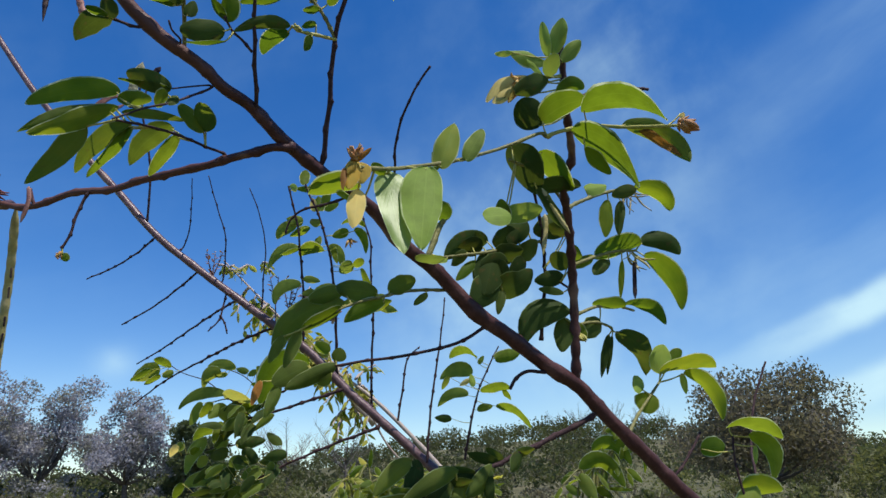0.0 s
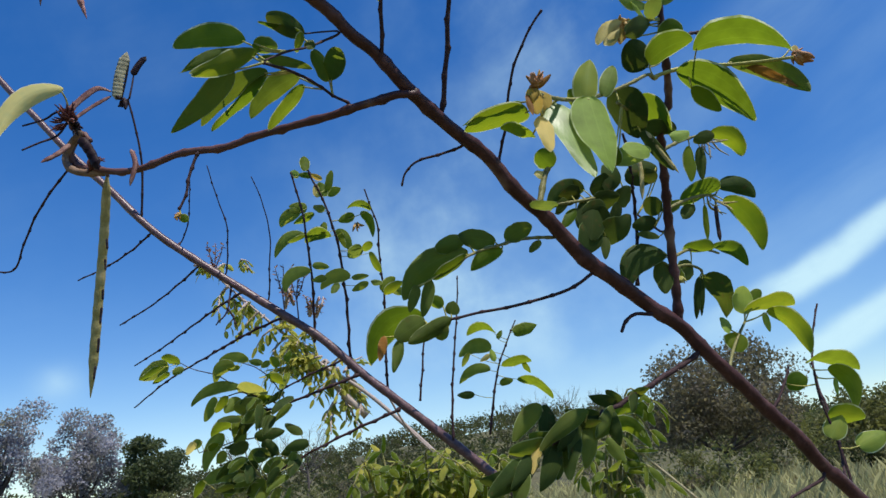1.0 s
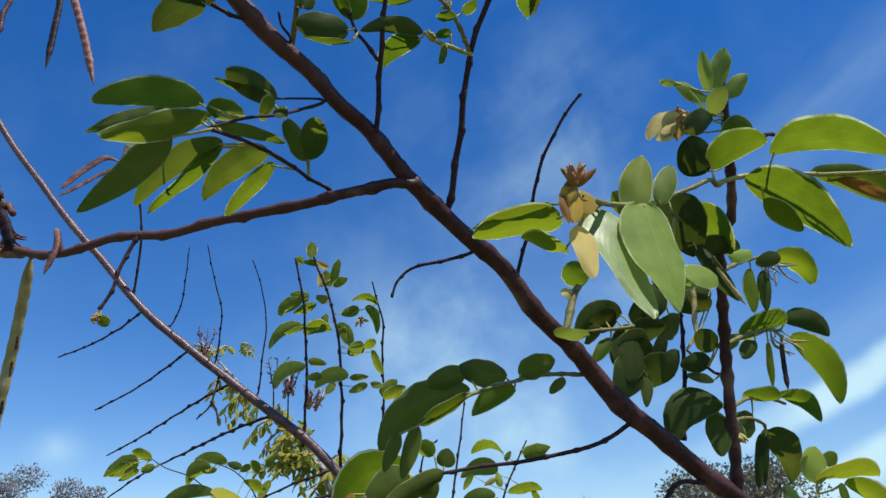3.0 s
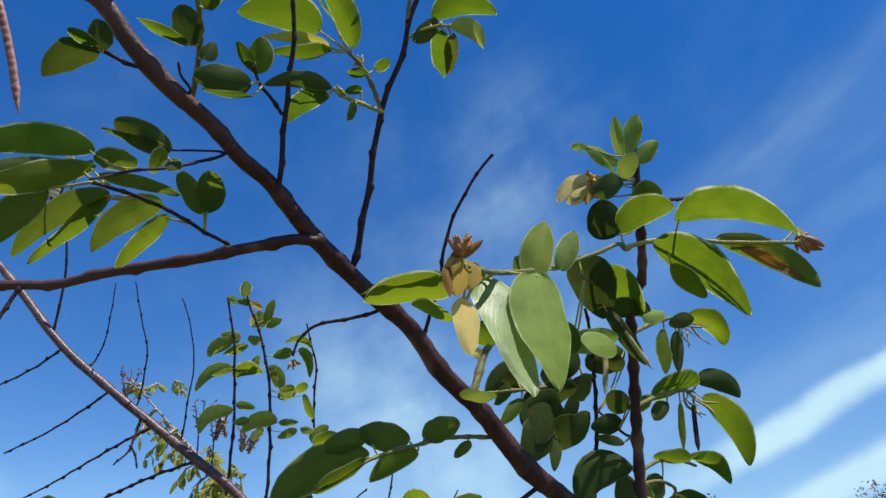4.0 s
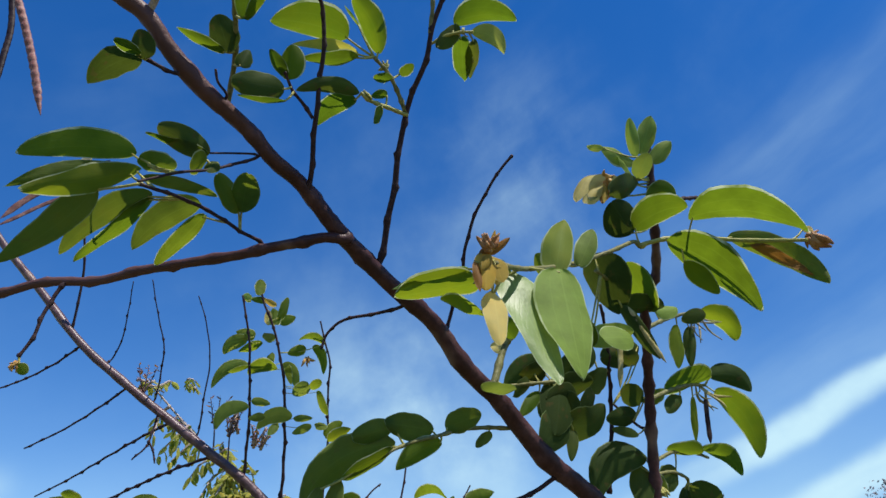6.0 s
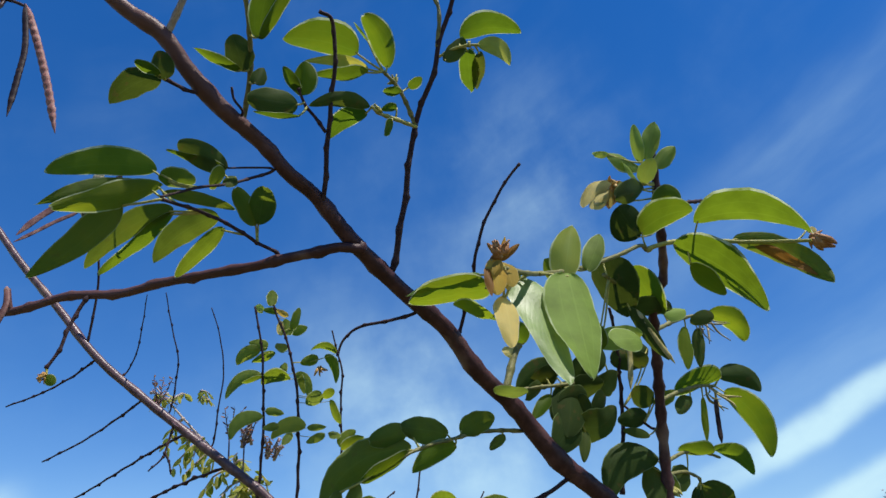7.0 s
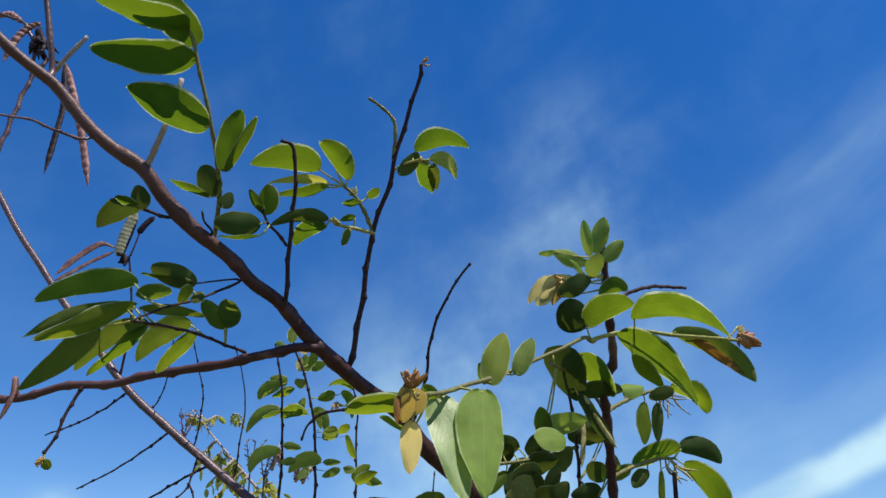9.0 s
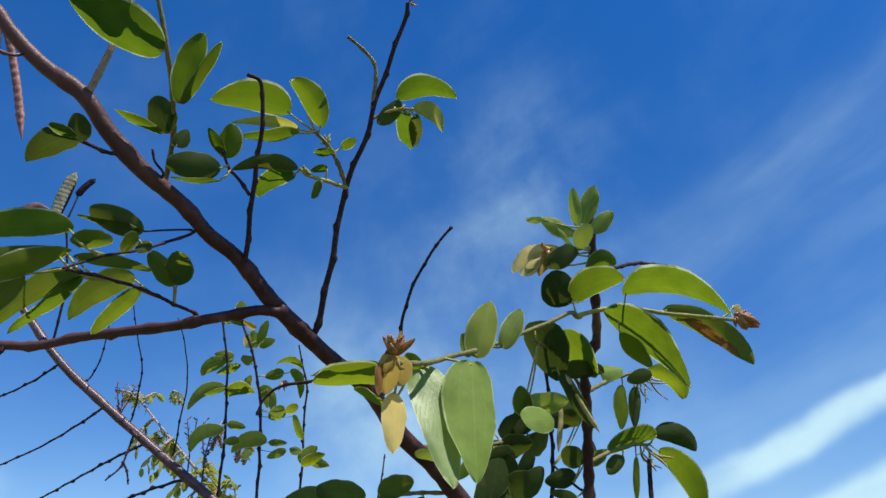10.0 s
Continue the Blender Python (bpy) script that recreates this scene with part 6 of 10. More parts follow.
leaf(stalk, (0.1708, 0.6480, 1.6945), (0.1500, 0.6400, 1.6772), 0.0132, (0.24, -0.96, 0.15), DEEP, shape="oval", root=(0.1697, 0.6455, 1.7005))
leaf(stalk, (0.2096, 0.6580, 1.7171), (0.2526, 0.6650, 1.7060), 0.0197, (0.10, -0.97, -0.23), DEEP, shape="oval", via=(0.2358, 0.6615, 1.7193), root=(0.2035, 0.6600, 1.7087))
leaf(stalk, (0.2123, 0.6600, 1.7041), (0.2476, 0.6700, 1.6478), 0.0246, (-0.63, -0.60, -0.50), via=(0.2405, 0.6650, 1.6830), root=(0.2035, 0.6600, 1.7087))
leaf(stalk, (0.1863, 0.6550, 1.6962), (0.1798, 0.6550, 1.6554), 0.0062, (-0.27, -0.96, 0.04), LIME, root=(0.1859, 0.6521, 1.7055))
tuft(stalk, (0.1987, 0.6580, 1.7053), 0.0290, 7, TAN_POD, (.05, 0, -1), 230, name="stamen", thin=.05)
pod(stalk, DARK_POD, (0.2003, 0.6580, 1.6977), (0.1986, 0.6600, 1.6760), (0.1967, 0.6600, 1.6568), width=0.0042, seeds=4)
stalk = stem(shrub, "twig", SHOOT, (0.1247, 0.6296, 1.6351, 0.00185), (0.1314, 0.6380, 1.6370, 0.00167), (0.1539, 0.6500, 1.6469, 0.00148), (0.1774, 0.6600, 1.6497, 0.00130), (0.1977, 0.6700, 1.6476, 0.00111), knots=.4, gap=.01)
leaf(stalk, (0.1841, 0.6550, 1.6477), (0.1491, 0.6500, 1.6492), 0.0207, (0.01, -0.35, -0.94), shape="oval", root=(0.1809, 0.6617, 1.6493))
leaf(stalk, (0.1853, 0.6620, 1.6517), (0.2326, 0.6800, 1.6350), 0.0180, (-0.16, -0.41, -0.90), via=(0.2142, 0.6710, 1.6515), root=(0.1843, 0.6634, 1.6490))
leaf(stalk, (0.1572, 0.6550, 1.6342), (0.1368, 0.6500, 1.6174), 0.0201, (0.26, -0.96, -0.03), DEEP, shape="oval", root=(0.1572, 0.6514, 1.6473))
stalk = stem(shrub, "twig", SHOOT, (0.1247, 0.6321, 1.6248, 0.00147), (0.1309, 0.6400, 1.6267, 0.00138), (0.1500, 0.6500, 1.6312, 0.00129), (0.1671, 0.6600, 1.6291, 0.00120), (0.1715, 0.6650, 1.6257, 0.00110), knots=.4, gap=.01)
leaf(stalk, (0.1823, 0.6800, 1.6288), (0.2235, 0.7270, 1.5918), 0.0255, (-0.23, -0.47, -0.85), DEEP, shape="drop", via=(0.2125, 0.7035, 1.6159), root=(0.1715, 0.6650, 1.6257))
leaf(stalk, (0.1670, 0.6650, 1.6225), (0.1566, 0.6700, 1.5805), 0.0080, (-0.37, -0.93, -0.02), DEEP, root=(0.1708, 0.6642, 1.6263))
leaf(stalk, (0.1703, 0.6650, 1.6211), (0.1627, 0.6700, 1.5829), 0.0060, (-0.53, -0.85, -0.01), SHADED, root=(0.1715, 0.6650, 1.6257))
leaf(stalk, (0.1225, 0.6350, 1.6389), (0.0743, 0.6300, 1.6054), 0.0278, (0.01, -0.99, 0.14), DEEP, via=(0.0890, 0.6325, 1.6356), root=(0.1269, 0.6348, 1.6255))
leaf(stalk, (0.1174, 0.6370, 1.6330), (0.1099, 0.6300, 1.5984), 0.0193, (-0.19, -0.95, 0.23), DEEP, root=(0.1252, 0.6328, 1.6250))
leaf(stalk, (0.1254, 0.6400, 1.6288), (0.1358, 0.6400, 1.6109), 0.0142, (-0.34, -0.92, -0.20), LIME, shape="oval", root=(0.1291, 0.6377, 1.6262))
tuft(stalk, (0.1298, 0.6400, 1.6181), 0.0129, 6, FRESH, (.1, -.3, -.4), 241)
stalk = stem(shrub, "shoot", SHOOT, (0.1755, 0.6661, 1.5233, 0.00195), (0.1741, 0.6670, 1.5221, 0.00178), (0.1898, 0.6800, 1.5427, 0.00162), (0.2094, 0.6950, 1.5618, 0.00146), (0.2255, 0.7000, 1.5798, 0.00130), knots=.3, gap=.02)
leaf(stalk, (0.2272, 0.7000, 1.5883), (0.2349, 0.7000, 1.6189), 0.0228, (-0.12, -0.99, 0.03), PALE_LIT, shape="oval", root=(0.2255, 0.7000, 1.5798))
leaf(stalk, (0.2277, 0.7000, 1.5901), (0.2885, 0.7050, 1.5943), 0.0300, (0.10, -0.40, -0.91), LIME, shape="oval", via=(0.2617, 0.7025, 1.6013), root=(0.2255, 0.7000, 1.5798))
leaf(stalk, (0.2516, 0.6970, 1.5893), (0.2773, 0.6830, 1.5384), 0.0255, (-0.89, -0.23, -0.39), LIME, via=(0.2747, 0.6900, 1.5704), root=(0.2255, 0.7000, 1.5798))
leaf(stalk, (0.2411, 0.7020, 1.6039), (0.2551, 0.7030, 1.6140), 0.0128, (-0.04, -0.99, 0.15), shape="oval", root=(0.2255, 0.7000, 1.5798))
leaf(stalk, (0.2519, 0.7030, 1.5890), (0.2542, 0.7050, 1.5678), 0.0072, (-0.37, -0.92, -0.13), PALE_LIT, root=(0.2255, 0.7000, 1.5798))
leaf(stalk, (0.2136, 0.6980, 1.5687), (0.2052, 0.6950, 1.5486), 0.0256, (-0.14, -0.97, 0.20), LIME, shape="oval", root=(0.2149, 0.6967, 1.5680))
leaf(stalk, (0.1967, 0.6970, 1.5813), (0.2085, 0.6980, 1.5758), 0.0255, (0.29, -0.84, 0.47), PALE_LIT, shape="oval", root=(0.2135, 0.6963, 1.5664))
stalk = stem(shrub, "shoot", TWIG, (0.3041, 0.7150, 1.4018, 0.00155), (0.3079, 0.7200, 1.4244, 0.00146), (0.3087, 0.7250, 1.4584, 0.00133), (0.3037, 0.7250, 1.4998, 0.00118), (0.3057, 0.7250, 1.5267, 0.00099), knots=.3, gap=.03)
leaf(stalk, (0.3009, 0.7250, 1.5351), (0.3589, 0.7250, 1.5222), 0.0380, (-0.21, -0.17, -0.96), LIME, via=(0.3298, 0.7250, 1.5389), root=(0.3057, 0.7250, 1.5267))
leaf(stalk, (0.3233, 0.7260, 1.5272), (0.3413, 0.7260, 1.4822), 0.0215, (-0.73, -0.62, -0.29), LIME, via=(0.3457, 0.7260, 1.5131), root=(0.3057, 0.7250, 1.5267))
leaf(stalk, (0.3069, 0.7250, 1.4788), (0.3473, 0.7250, 1.4710), 0.0330, (-0.18, -0.60, -0.75), LIME, shape="oval")
leaf(stalk, (0.3006, 0.7220, 1.4561), (0.3206, 0.7220, 1.4772), 0.0230, (-0.31, -0.90, 0.29), GREENER, shape="oval", root=(0.3086, 0.7246, 1.4555))
leaf(stalk, (0.3293, 0.7220, 1.4447), (0.3631, 0.7200, 1.4556), 0.0230, (-0.18, -0.90, 0.39), GREENER, shape="oval", root=(0.3084, 0.7230, 1.4451))
leaf(stalk, (0.2681, 0.7220, 1.5144), (0.2960, 0.7250, 1.5173), 0.0217, (0.13, -0.96, -0.26), shape="oval", root=(0.3046, 0.7250, 1.5117))
leaf(stalk, (0.3288, 0.7260, 1.5170), (0.3258, 0.7260, 1.4979), 0.0051, (-0.40, -0.91, 0.06), PALE_LIT, root=(0.3051, 0.7250, 1.5187))
stalk = stem(shrub, "twig", TWIG, (0.3051, 0.7163, 1.4078, 0.00164), (0.3022, 0.7200, 1.4075, 0.00158), (0.3448, 0.7700, 1.4650, 0.00151), (0.3672, 0.8100, 1.5130, 0.00144), (0.3835, 0.8300, 1.5496, 0.00137), (0.4020, 0.8400, 1.5865, 0.00130), (0.4242, 0.8450, 1.6254, 0.00123), zig=1.0, steps=14, knots=.6, gap=.02)

shrub_back = thing("shrub", (0.177, 1.500, land(0.177, 1.500)), "thin-limbed shrub with bare drooping twigs and small leaves", "shrub")
stalk = stem(shrub_back, "branch", MAUVE, (-1.2127, 1.7250, 2.8098, 0.00799), (-1.0524, 1.7050, 2.5888, 0.00818), (-0.9518, 1.6950, 2.4680, 0.00837), (-0.8607, 1.6850, 2.3583, 0.00856), (-0.7565, 1.6750, 2.2468, 0.00874), (-0.6420, 1.6650, 2.1204, 0.00893), (-0.5268, 1.6600, 2.0261, 0.00912), (-0.4273, 1.6550, 1.9504, 0.00931), (-0.3355, 1.6450, 1.8807, 0.00949), (-0.2460, 1.6400, 1.8124, 0.00969), (-0.1595, 1.6350, 1.7242, 0.00987), (-0.0866, 1.6300, 1.6573, 0.01006), (-0.0035, 1.6250, 1.5807, 0.01025), (0.0662, 1.6200, 1.5167, 0.01043), (0.1455, 1.6150, 1.4409, 0.01063), (0.2318, 1.6050, 1.3522, 0.01081), knots=.12, gap=.07, sides=10)
stalk = stem(shrub_back, "twig", TWIG, (-0.6405, 1.6649, 2.1192, 0.00296), (-0.6419, 1.6650, 2.1174, 0.00264), (-0.6990, 1.7080, 2.0897, 0.00232), (-0.7713, 1.7520, 2.0651, 0.00201), (-0.8546, 1.7950, 2.0473, 0.00169), zig=1.0, steps=14, knots=.9, gap=.028)
stalk = stem(shrub_back, "twig", TWIG, (-0.5254, 1.6599, 2.0251, 0.00292), (-0.5268, 1.6600, 2.0232, 0.00261), (-0.5807, 1.6980, 1.9931, 0.00230), (-0.6568, 1.7420, 1.9538, 0.00198), (-0.7447, 1.7850, 1.9197, 0.00167), zig=1.0, steps=14, knots=.9, gap=.028)
stalk = stem(shrub_back, "twig", TWIG, (-0.4247, 1.6550, 1.9474, 0.00290), (-0.4994, 1.7280, 1.9309, 0.00259), (-0.5885, 1.8000, 1.8980, 0.00228), (-0.6678, 1.8730, 1.8720, 0.00197), (-0.7531, 1.9450, 1.8483, 0.00166), zig=1.0, steps=14, knots=.9, gap=.028)
stalk = stem(shrub_back, "twig", TWIG, (-0.3291, 1.6450, 1.8747, 0.00327), (-0.4242, 1.7180, 1.8584, 0.00286), (-0.5308, 1.7900, 1.8261, 0.00245), (-0.6420, 1.8630, 1.7888, 0.00205), (-0.7455, 1.9350, 1.7363, 0.00164), zig=1.0, steps=14, knots=.9, gap=.028)
stalk = stem(shrub_back, "twig", TWIG, (-0.4534, 1.6550, 1.9707, 0.00249), (-0.4622, 1.6450, 1.8985, 0.00207), (-0.4877, 1.6450, 1.8651, 0.00166), zig=1.0, steps=14, knots=.9, gap=.028)
stalk = stem(shrub_back, "twig", TWIG, (-0.4622, 1.6450, 1.9054, 0.00244), (-0.4494, 1.6450, 1.8839, 0.00203), (-0.4419, 1.6450, 1.8588, 0.00163), zig=1.0, steps=14, knots=.6, gap=.02)
stalk = stem(shrub_back, "twig", TWIG, (-0.6677, 1.6672, 2.1488, 0.00321), (-0.6699, 1.6670, 2.1468, 0.00305), (-0.6638, 1.6450, 2.2157, 0.00289), (-0.6611, 1.6150, 2.2932, 0.00273), (-0.6715, 1.5850, 2.3711, 0.00257), (-0.6841, 1.5650, 2.4310, 0.00241), zig=1.0, steps=14, knots=.3, gap=.05)
pod(stalk, GREY_POD, (-0.7068, 1.5550, 2.4214), (-0.6996, 1.5450, 2.4814), (-0.6820, 1.5350, 2.5455), width=0.0250, seeds=12, flat=0.3)
pod(stalk, DARK_POD, (-0.6980, 1.5600, 2.4212), (-0.6855, 1.5500, 2.4813), (-0.6775, 1.5400, 2.5326), width=0.0060, seeds=12, flat=0.5)
pod(stalk, DARK_POD, (-0.6731, 1.5550, 2.4909), (-0.6585, 1.5500, 2.5165), (-0.6397, 1.5450, 2.5389), width=0.0200, seeds=12, flat=0.3)
stem(shrub_back, "twig", TWIG, (-0.6789, 1.5600, 2.4270, 0.00260), (-0.6734, 1.5570, 2.4616, 0.00220), (-0.6695, 1.5550, 2.4973, 0.00180))
tuft(stalk, (-0.6934, 1.5600, 2.4305), 0.0300, 9, DARK_POD, (0, 0, -.3), 269, name="dry_calyx", thin=.2)
pod(stalk, POD, (-0.7205, 1.5600, 2.4504), (-0.7553, 1.5550, 2.4543), (-0.7963, 1.5450, 2.4051), (-0.8252, 1.5350, 2.3511), width=0.0190, seeds=4, flat=0.3)
pod(stalk, POD, (-0.7197, 1.5600, 2.4376), (-0.7619, 1.5550, 2.4042), (-0.7933, 1.5450, 2.3682), (-0.8261, 1.5350, 2.3332), width=0.0110, seeds=4, flat=0.4)
stalk = stem(shrub_back, "twig", TWIG, (-0.5870, 1.6626, 2.0754, 0.00195), (-0.5729, 1.6700, 2.0923, 0.00170), (-0.5493, 1.6250, 2.1232, 0.00146), (-0.5386, 1.5850, 2.1782, 0.00122), (-0.5276, 1.5350, 2.2170, 0.00097), zig=1.0, steps=14, knots=1.1, gap=.03)
stalk = stem(shrub_back, "twig", TWIG, (-0.4765, 1.6575, 1.9878, 0.00219), (-0.4658, 1.6600, 2.0017, 0.00197), (-0.4595, 1.6350, 2.0613, 0.00175), (-0.4567, 1.6050, 2.1005, 0.00153), (-0.4754, 1.5750, 2.1643, 0.00131), (-0.4896, 1.5350, 2.2239, 0.00110), zig=1.0, steps=14, knots=1.1, gap=.03)
stalk = stem(shrub_back, "twig", TWIG, (-0.3783, 1.6497, 1.9132, 0.00215), (-0.3663, 1.6550, 1.9282, 0.00194), (-0.3613, 1.6250, 1.9880, 0.00172), (-0.3551, 1.5950, 2.0636, 0.00151), (-0.3680, 1.5550, 2.1357, 0.00129), (-0.3876, 1.5250, 2.1859, 0.00108), zig=1.0, steps=14, knots=1.1, gap=.03)
stalk = stem(shrub_back, "shoot", TWIG, (-0.2583, 1.6407, 1.8217, 0.00327), (-0.2638, 1.6560, 1.8133, 0.00310), (-0.2632, 1.6530, 1.8235, 0.00292), (-0.2611, 1.6120, 1.9437, 0.00275), (-0.2669, 1.5860, 2.0202, 0.00257), (-0.2740, 1.5600, 2.0969, 0.00239), (-0.2853, 1.5420, 2.1481, 0.00222), (-0.2970, 1.5270, 2.1932, 0.00204), zig=1.0, steps=14, knots=.8, gap=.035)
leaf(stalk, (-0.2650, 1.5749, 2.1175), (-0.3088, 1.5945, 2.1359), 0.0274, (-0.45, -0.89, -0.12), BACK, bend=.12, root=(-0.2765, 1.5560, 2.1083))
leaf(stalk, (-0.2803, 1.5818, 2.1139), (-0.3301, 1.6065, 2.0858), 0.0319, (-0.16, -0.86, -0.48), BACK, via=(-0.3135, 1.5942, 2.1093), bend=.12, root=(-0.2760, 1.5568, 2.1061))
leaf(stalk, (-0.2496, 1.5796, 2.1083), (-0.2990, 1.6053, 2.0923), 0.0276, (0.10, -0.37, -0.92), LIME, bend=.12, root=(-0.2740, 1.5600, 2.0969))
leaf(stalk, (-0.2804, 1.5512, 2.1939), (-0.3020, 1.5779, 2.2189), 0.0198, (-0.81, -0.58, -0.09), PALE_LIT, shape="oval", bend=.12, root=(-0.2944, 1.5303, 2.1833))
leaf(stalk, (-0.2723, 1.5877, 2.0544), (-0.3435, 1.5889, 2.0021), 0.0272, (0.07, -0.99, -0.12), BACK, via=(-0.3161, 1.5883, 2.0472), bend=.12, root=(-0.2697, 1.5757, 2.0505))
leaf(stalk, (-0.2723, 1.5860, 2.0494), (-0.3098, 1.5568, 2.0290), 0.0333, (0.45, 0.05, -0.89), LIME, bend=.12, root=(-0.2693, 1.5771, 2.0466))
leaf(stalk, (-0.2618, 1.5688, 1.9577), (-0.3204, 1.5648, 1.9088), 0.0306, (0.13, -0.99, -0.08), BACK, via=(-0.3055, 1.5668, 1.9476), bend=.12, root=(-0.2630, 1.6033, 1.9693))
leaf(stalk, (-0.2575, 1.5718, 1.9722), (-0.2190, 1.5844, 1.9698), 0.0187, (0.26, -0.86, -0.44), BACK, bend=.12, root=(-0.2639, 1.5993, 1.9811))
leaf(stalk, (-0.2260, 1.5505, 1.9328), (-0.2586, 1.5630, 1.9323), 0.0186, (-0.35, -0.93, -0.12), BACK, bend=.12, root=(-0.2616, 1.6098, 1.9503))
stalk = stem(shrub_back, "shoot", TWIG, (-0.1856, 1.6365, 1.7508, 0.00370), (-0.1843, 1.6760, 1.7498, 0.00352), (-0.1837, 1.6720, 1.7598, 0.00334), (-0.1836, 1.6290, 1.8872, 0.00315), (-0.1889, 1.6070, 1.9512, 0.00297), (-0.1942, 1.5860, 2.0156, 0.00279), (-0.2101, 1.5640, 2.0804, 0.00260), (-0.2268, 1.5470, 2.1325, 0.00242), (-0.2480, 1.5330, 2.1744, 0.00224), (-0.2559, 1.5250, 2.1977, 0.00206), zig=1.0, steps=14, knots=.8, gap=.035)
leaf(stalk, (-0.2644, 1.5612, 2.2118), (-0.2665, 1.6050, 2.2751), 0.0264, (0.17, -0.81, 0.56), LIME, shape="oval", bend=.12, root=(-0.2559, 1.5250, 2.1977))
leaf(stalk, (-0.2455, 1.5806, 2.2067), (-0.2835, 1.5596, 2.2012), 0.0162, (0.49, -0.80, -0.34), bend=.12, root=(-0.2522, 1.5288, 2.1867))
leaf(stalk, (-0.2254, 1.5819, 2.1971), (-0.2538, 1.5583, 2.2022), 0.0145, (0.43, -0.65, -0.63), GOLDEN, bend=.12, root=(-0.2461, 1.5342, 2.1707))
leaf(stalk, (-0.2383, 1.5747, 2.1458), (-0.2414, 1.5576, 2.1755), 0.0195, (-0.15, -0.85, -0.50), YOUNG, bend=.12, root=(-0.2304, 1.5446, 2.1397))
leaf(stalk, (-0.2228, 1.5501, 2.1367), (-0.2331, 1.6023, 2.2012), 0.0293, (-0.05, -0.78, 0.62), shape="oval", bend=.12, root=(-0.2272, 1.5467, 2.1333))
leaf(stalk, (-0.2195, 1.5584, 2.1567), (-0.1994, 1.5629, 2.2096), 0.0535, (0.92, -0.21, -0.33), LIME, bend=.12, root=(-0.2330, 1.5429, 2.1447))
leaf(stalk, (-0.2180, 1.5893, 2.1589), (-0.1813, 1.6023, 2.1815), 0.0248, (0.38, -0.92, -0.08), bend=.12, root=(-0.2297, 1.5451, 2.1382))
leaf(stalk, (-0.2262, 1.5616, 2.1022), (-0.2457, 1.6077, 2.1413), 0.0257, (-0.23, -0.68, 0.69), BACK, shape="oval", bend=.12, root=(-0.2175, 1.5565, 2.1033))
leaf(stalk, (-0.2096, 1.5716, 2.0428), (-0.2731, 1.5907, 2.0367), 0.0571, (0.04, -0.19, -0.98), LIME, via=(-0.2415, 1.5811, 2.0513), bend=.12, root=(-0.2017, 1.5756, 2.0461))
leaf(stalk, (-0.2273, 1.5582, 2.0472), (-0.2273, 1.6065, 2.0945), 0.0175, (0.12, -0.70, 0.71), LIME, shape="oval", bend=.12, root=(-0.2045, 1.5718, 2.0575))
leaf(stalk, (-0.2027, 1.5776, 2.0520), (-0.1679, 1.6080, 2.0119), 0.0304, (0.40, -0.86, -0.30), BACK, via=(-0.1792, 1.5928, 2.0463), bend=.12, root=(-0.2028, 1.5741, 2.0507))
leaf(stalk, (-0.1916, 1.5857, 2.0618), (-0.1783, 1.5679, 2.0080), 0.0158, (-0.23, -0.94, 0.25), LIME, bend=.12, root=(-0.2037, 1.5728, 2.0545))
leaf(stalk, (-0.1532, 1.5644, 2.0919), (-0.1916, 1.5600, 2.0747), 0.0255, (0.19, -0.97, -0.16), bend=.12, root=(-0.2096, 1.5647, 2.0782))
leaf(stalk, (-0.1124, 1.5558, 2.0978), (-0.1699, 1.5539, 2.1031), 0.0314, (-0.08, -0.18, -0.98), LIME, via=(-0.1424, 1.5549, 2.1138), bend=.12, root=(-0.2093, 1.5651, 2.0771))
leaf(stalk, (-0.1397, 1.5621, 2.0931), (-0.1119, 1.5862, 2.0396), 0.0223, (0.00, -0.91, -0.41), via=(-0.1188, 1.5741, 2.0793), bend=.12, root=(-0.2093, 1.5651, 2.0771))
leaf(stalk, (-0.1416, 1.5501, 2.0033), (-0.1729, 1.5907, 1.9916), 0.0315, (-0.43, -0.54, -0.72), BACK, shape="oval", bend=.12, root=(-0.1938, 1.5874, 2.0112))
leaf(stalk, (-0.1415, 1.5635, 2.0040), (-0.1141, 1.5686, 2.0142), 0.0349, (0.38, -0.33, -0.86), LIME, shape="oval", bend=.12, root=(-0.1936, 1.5885, 2.0079))
leaf(stalk, (-0.1242, 1.5827, 1.9999), (-0.0987, 1.5788, 1.9471), 0.0310, (-0.82, -0.44, -0.36), LIME, bend=.12, root=(-0.1927, 1.5920, 1.9973))
leaf(stalk, (-0.1721, 1.5626, 1.9357), (-0.2410, 1.5789, 1.9141), 0.0343, (-0.18, -0.97, -0.16), BACK, via=(-0.2109, 1.5708, 1.9410), bend=.12, root=(-0.1888, 1.6075, 1.9498))
leaf(stalk, (-0.2013, 1.5782, 1.9289), (-0.2153, 1.5534, 1.8951), 0.0188, (0.18, -0.83, 0.53), BACK, shape="oval", bend=.12, root=(-0.1881, 1.6105, 1.9411))
leaf(stalk, (-0.1693, 1.5890, 1.9412), (-0.1295, 1.5514, 1.9319), 0.0155, (-0.70, -0.70, -0.16), BACK, bend=.12, root=(-0.1885, 1.6086, 1.9464))
leaf(stalk, (-0.1308, 1.5800, 1.9245), (-0.1698, 1.6007, 1.9128), 0.0187, (-0.35, -0.86, -0.36), BACK, bend=.12, root=(-0.1873, 1.6138, 1.9315))
tuft(stalk, (-0.1479, 1.5660, 2.0703), 0.0243, 7, BUD, (0, 0, -1), 297)
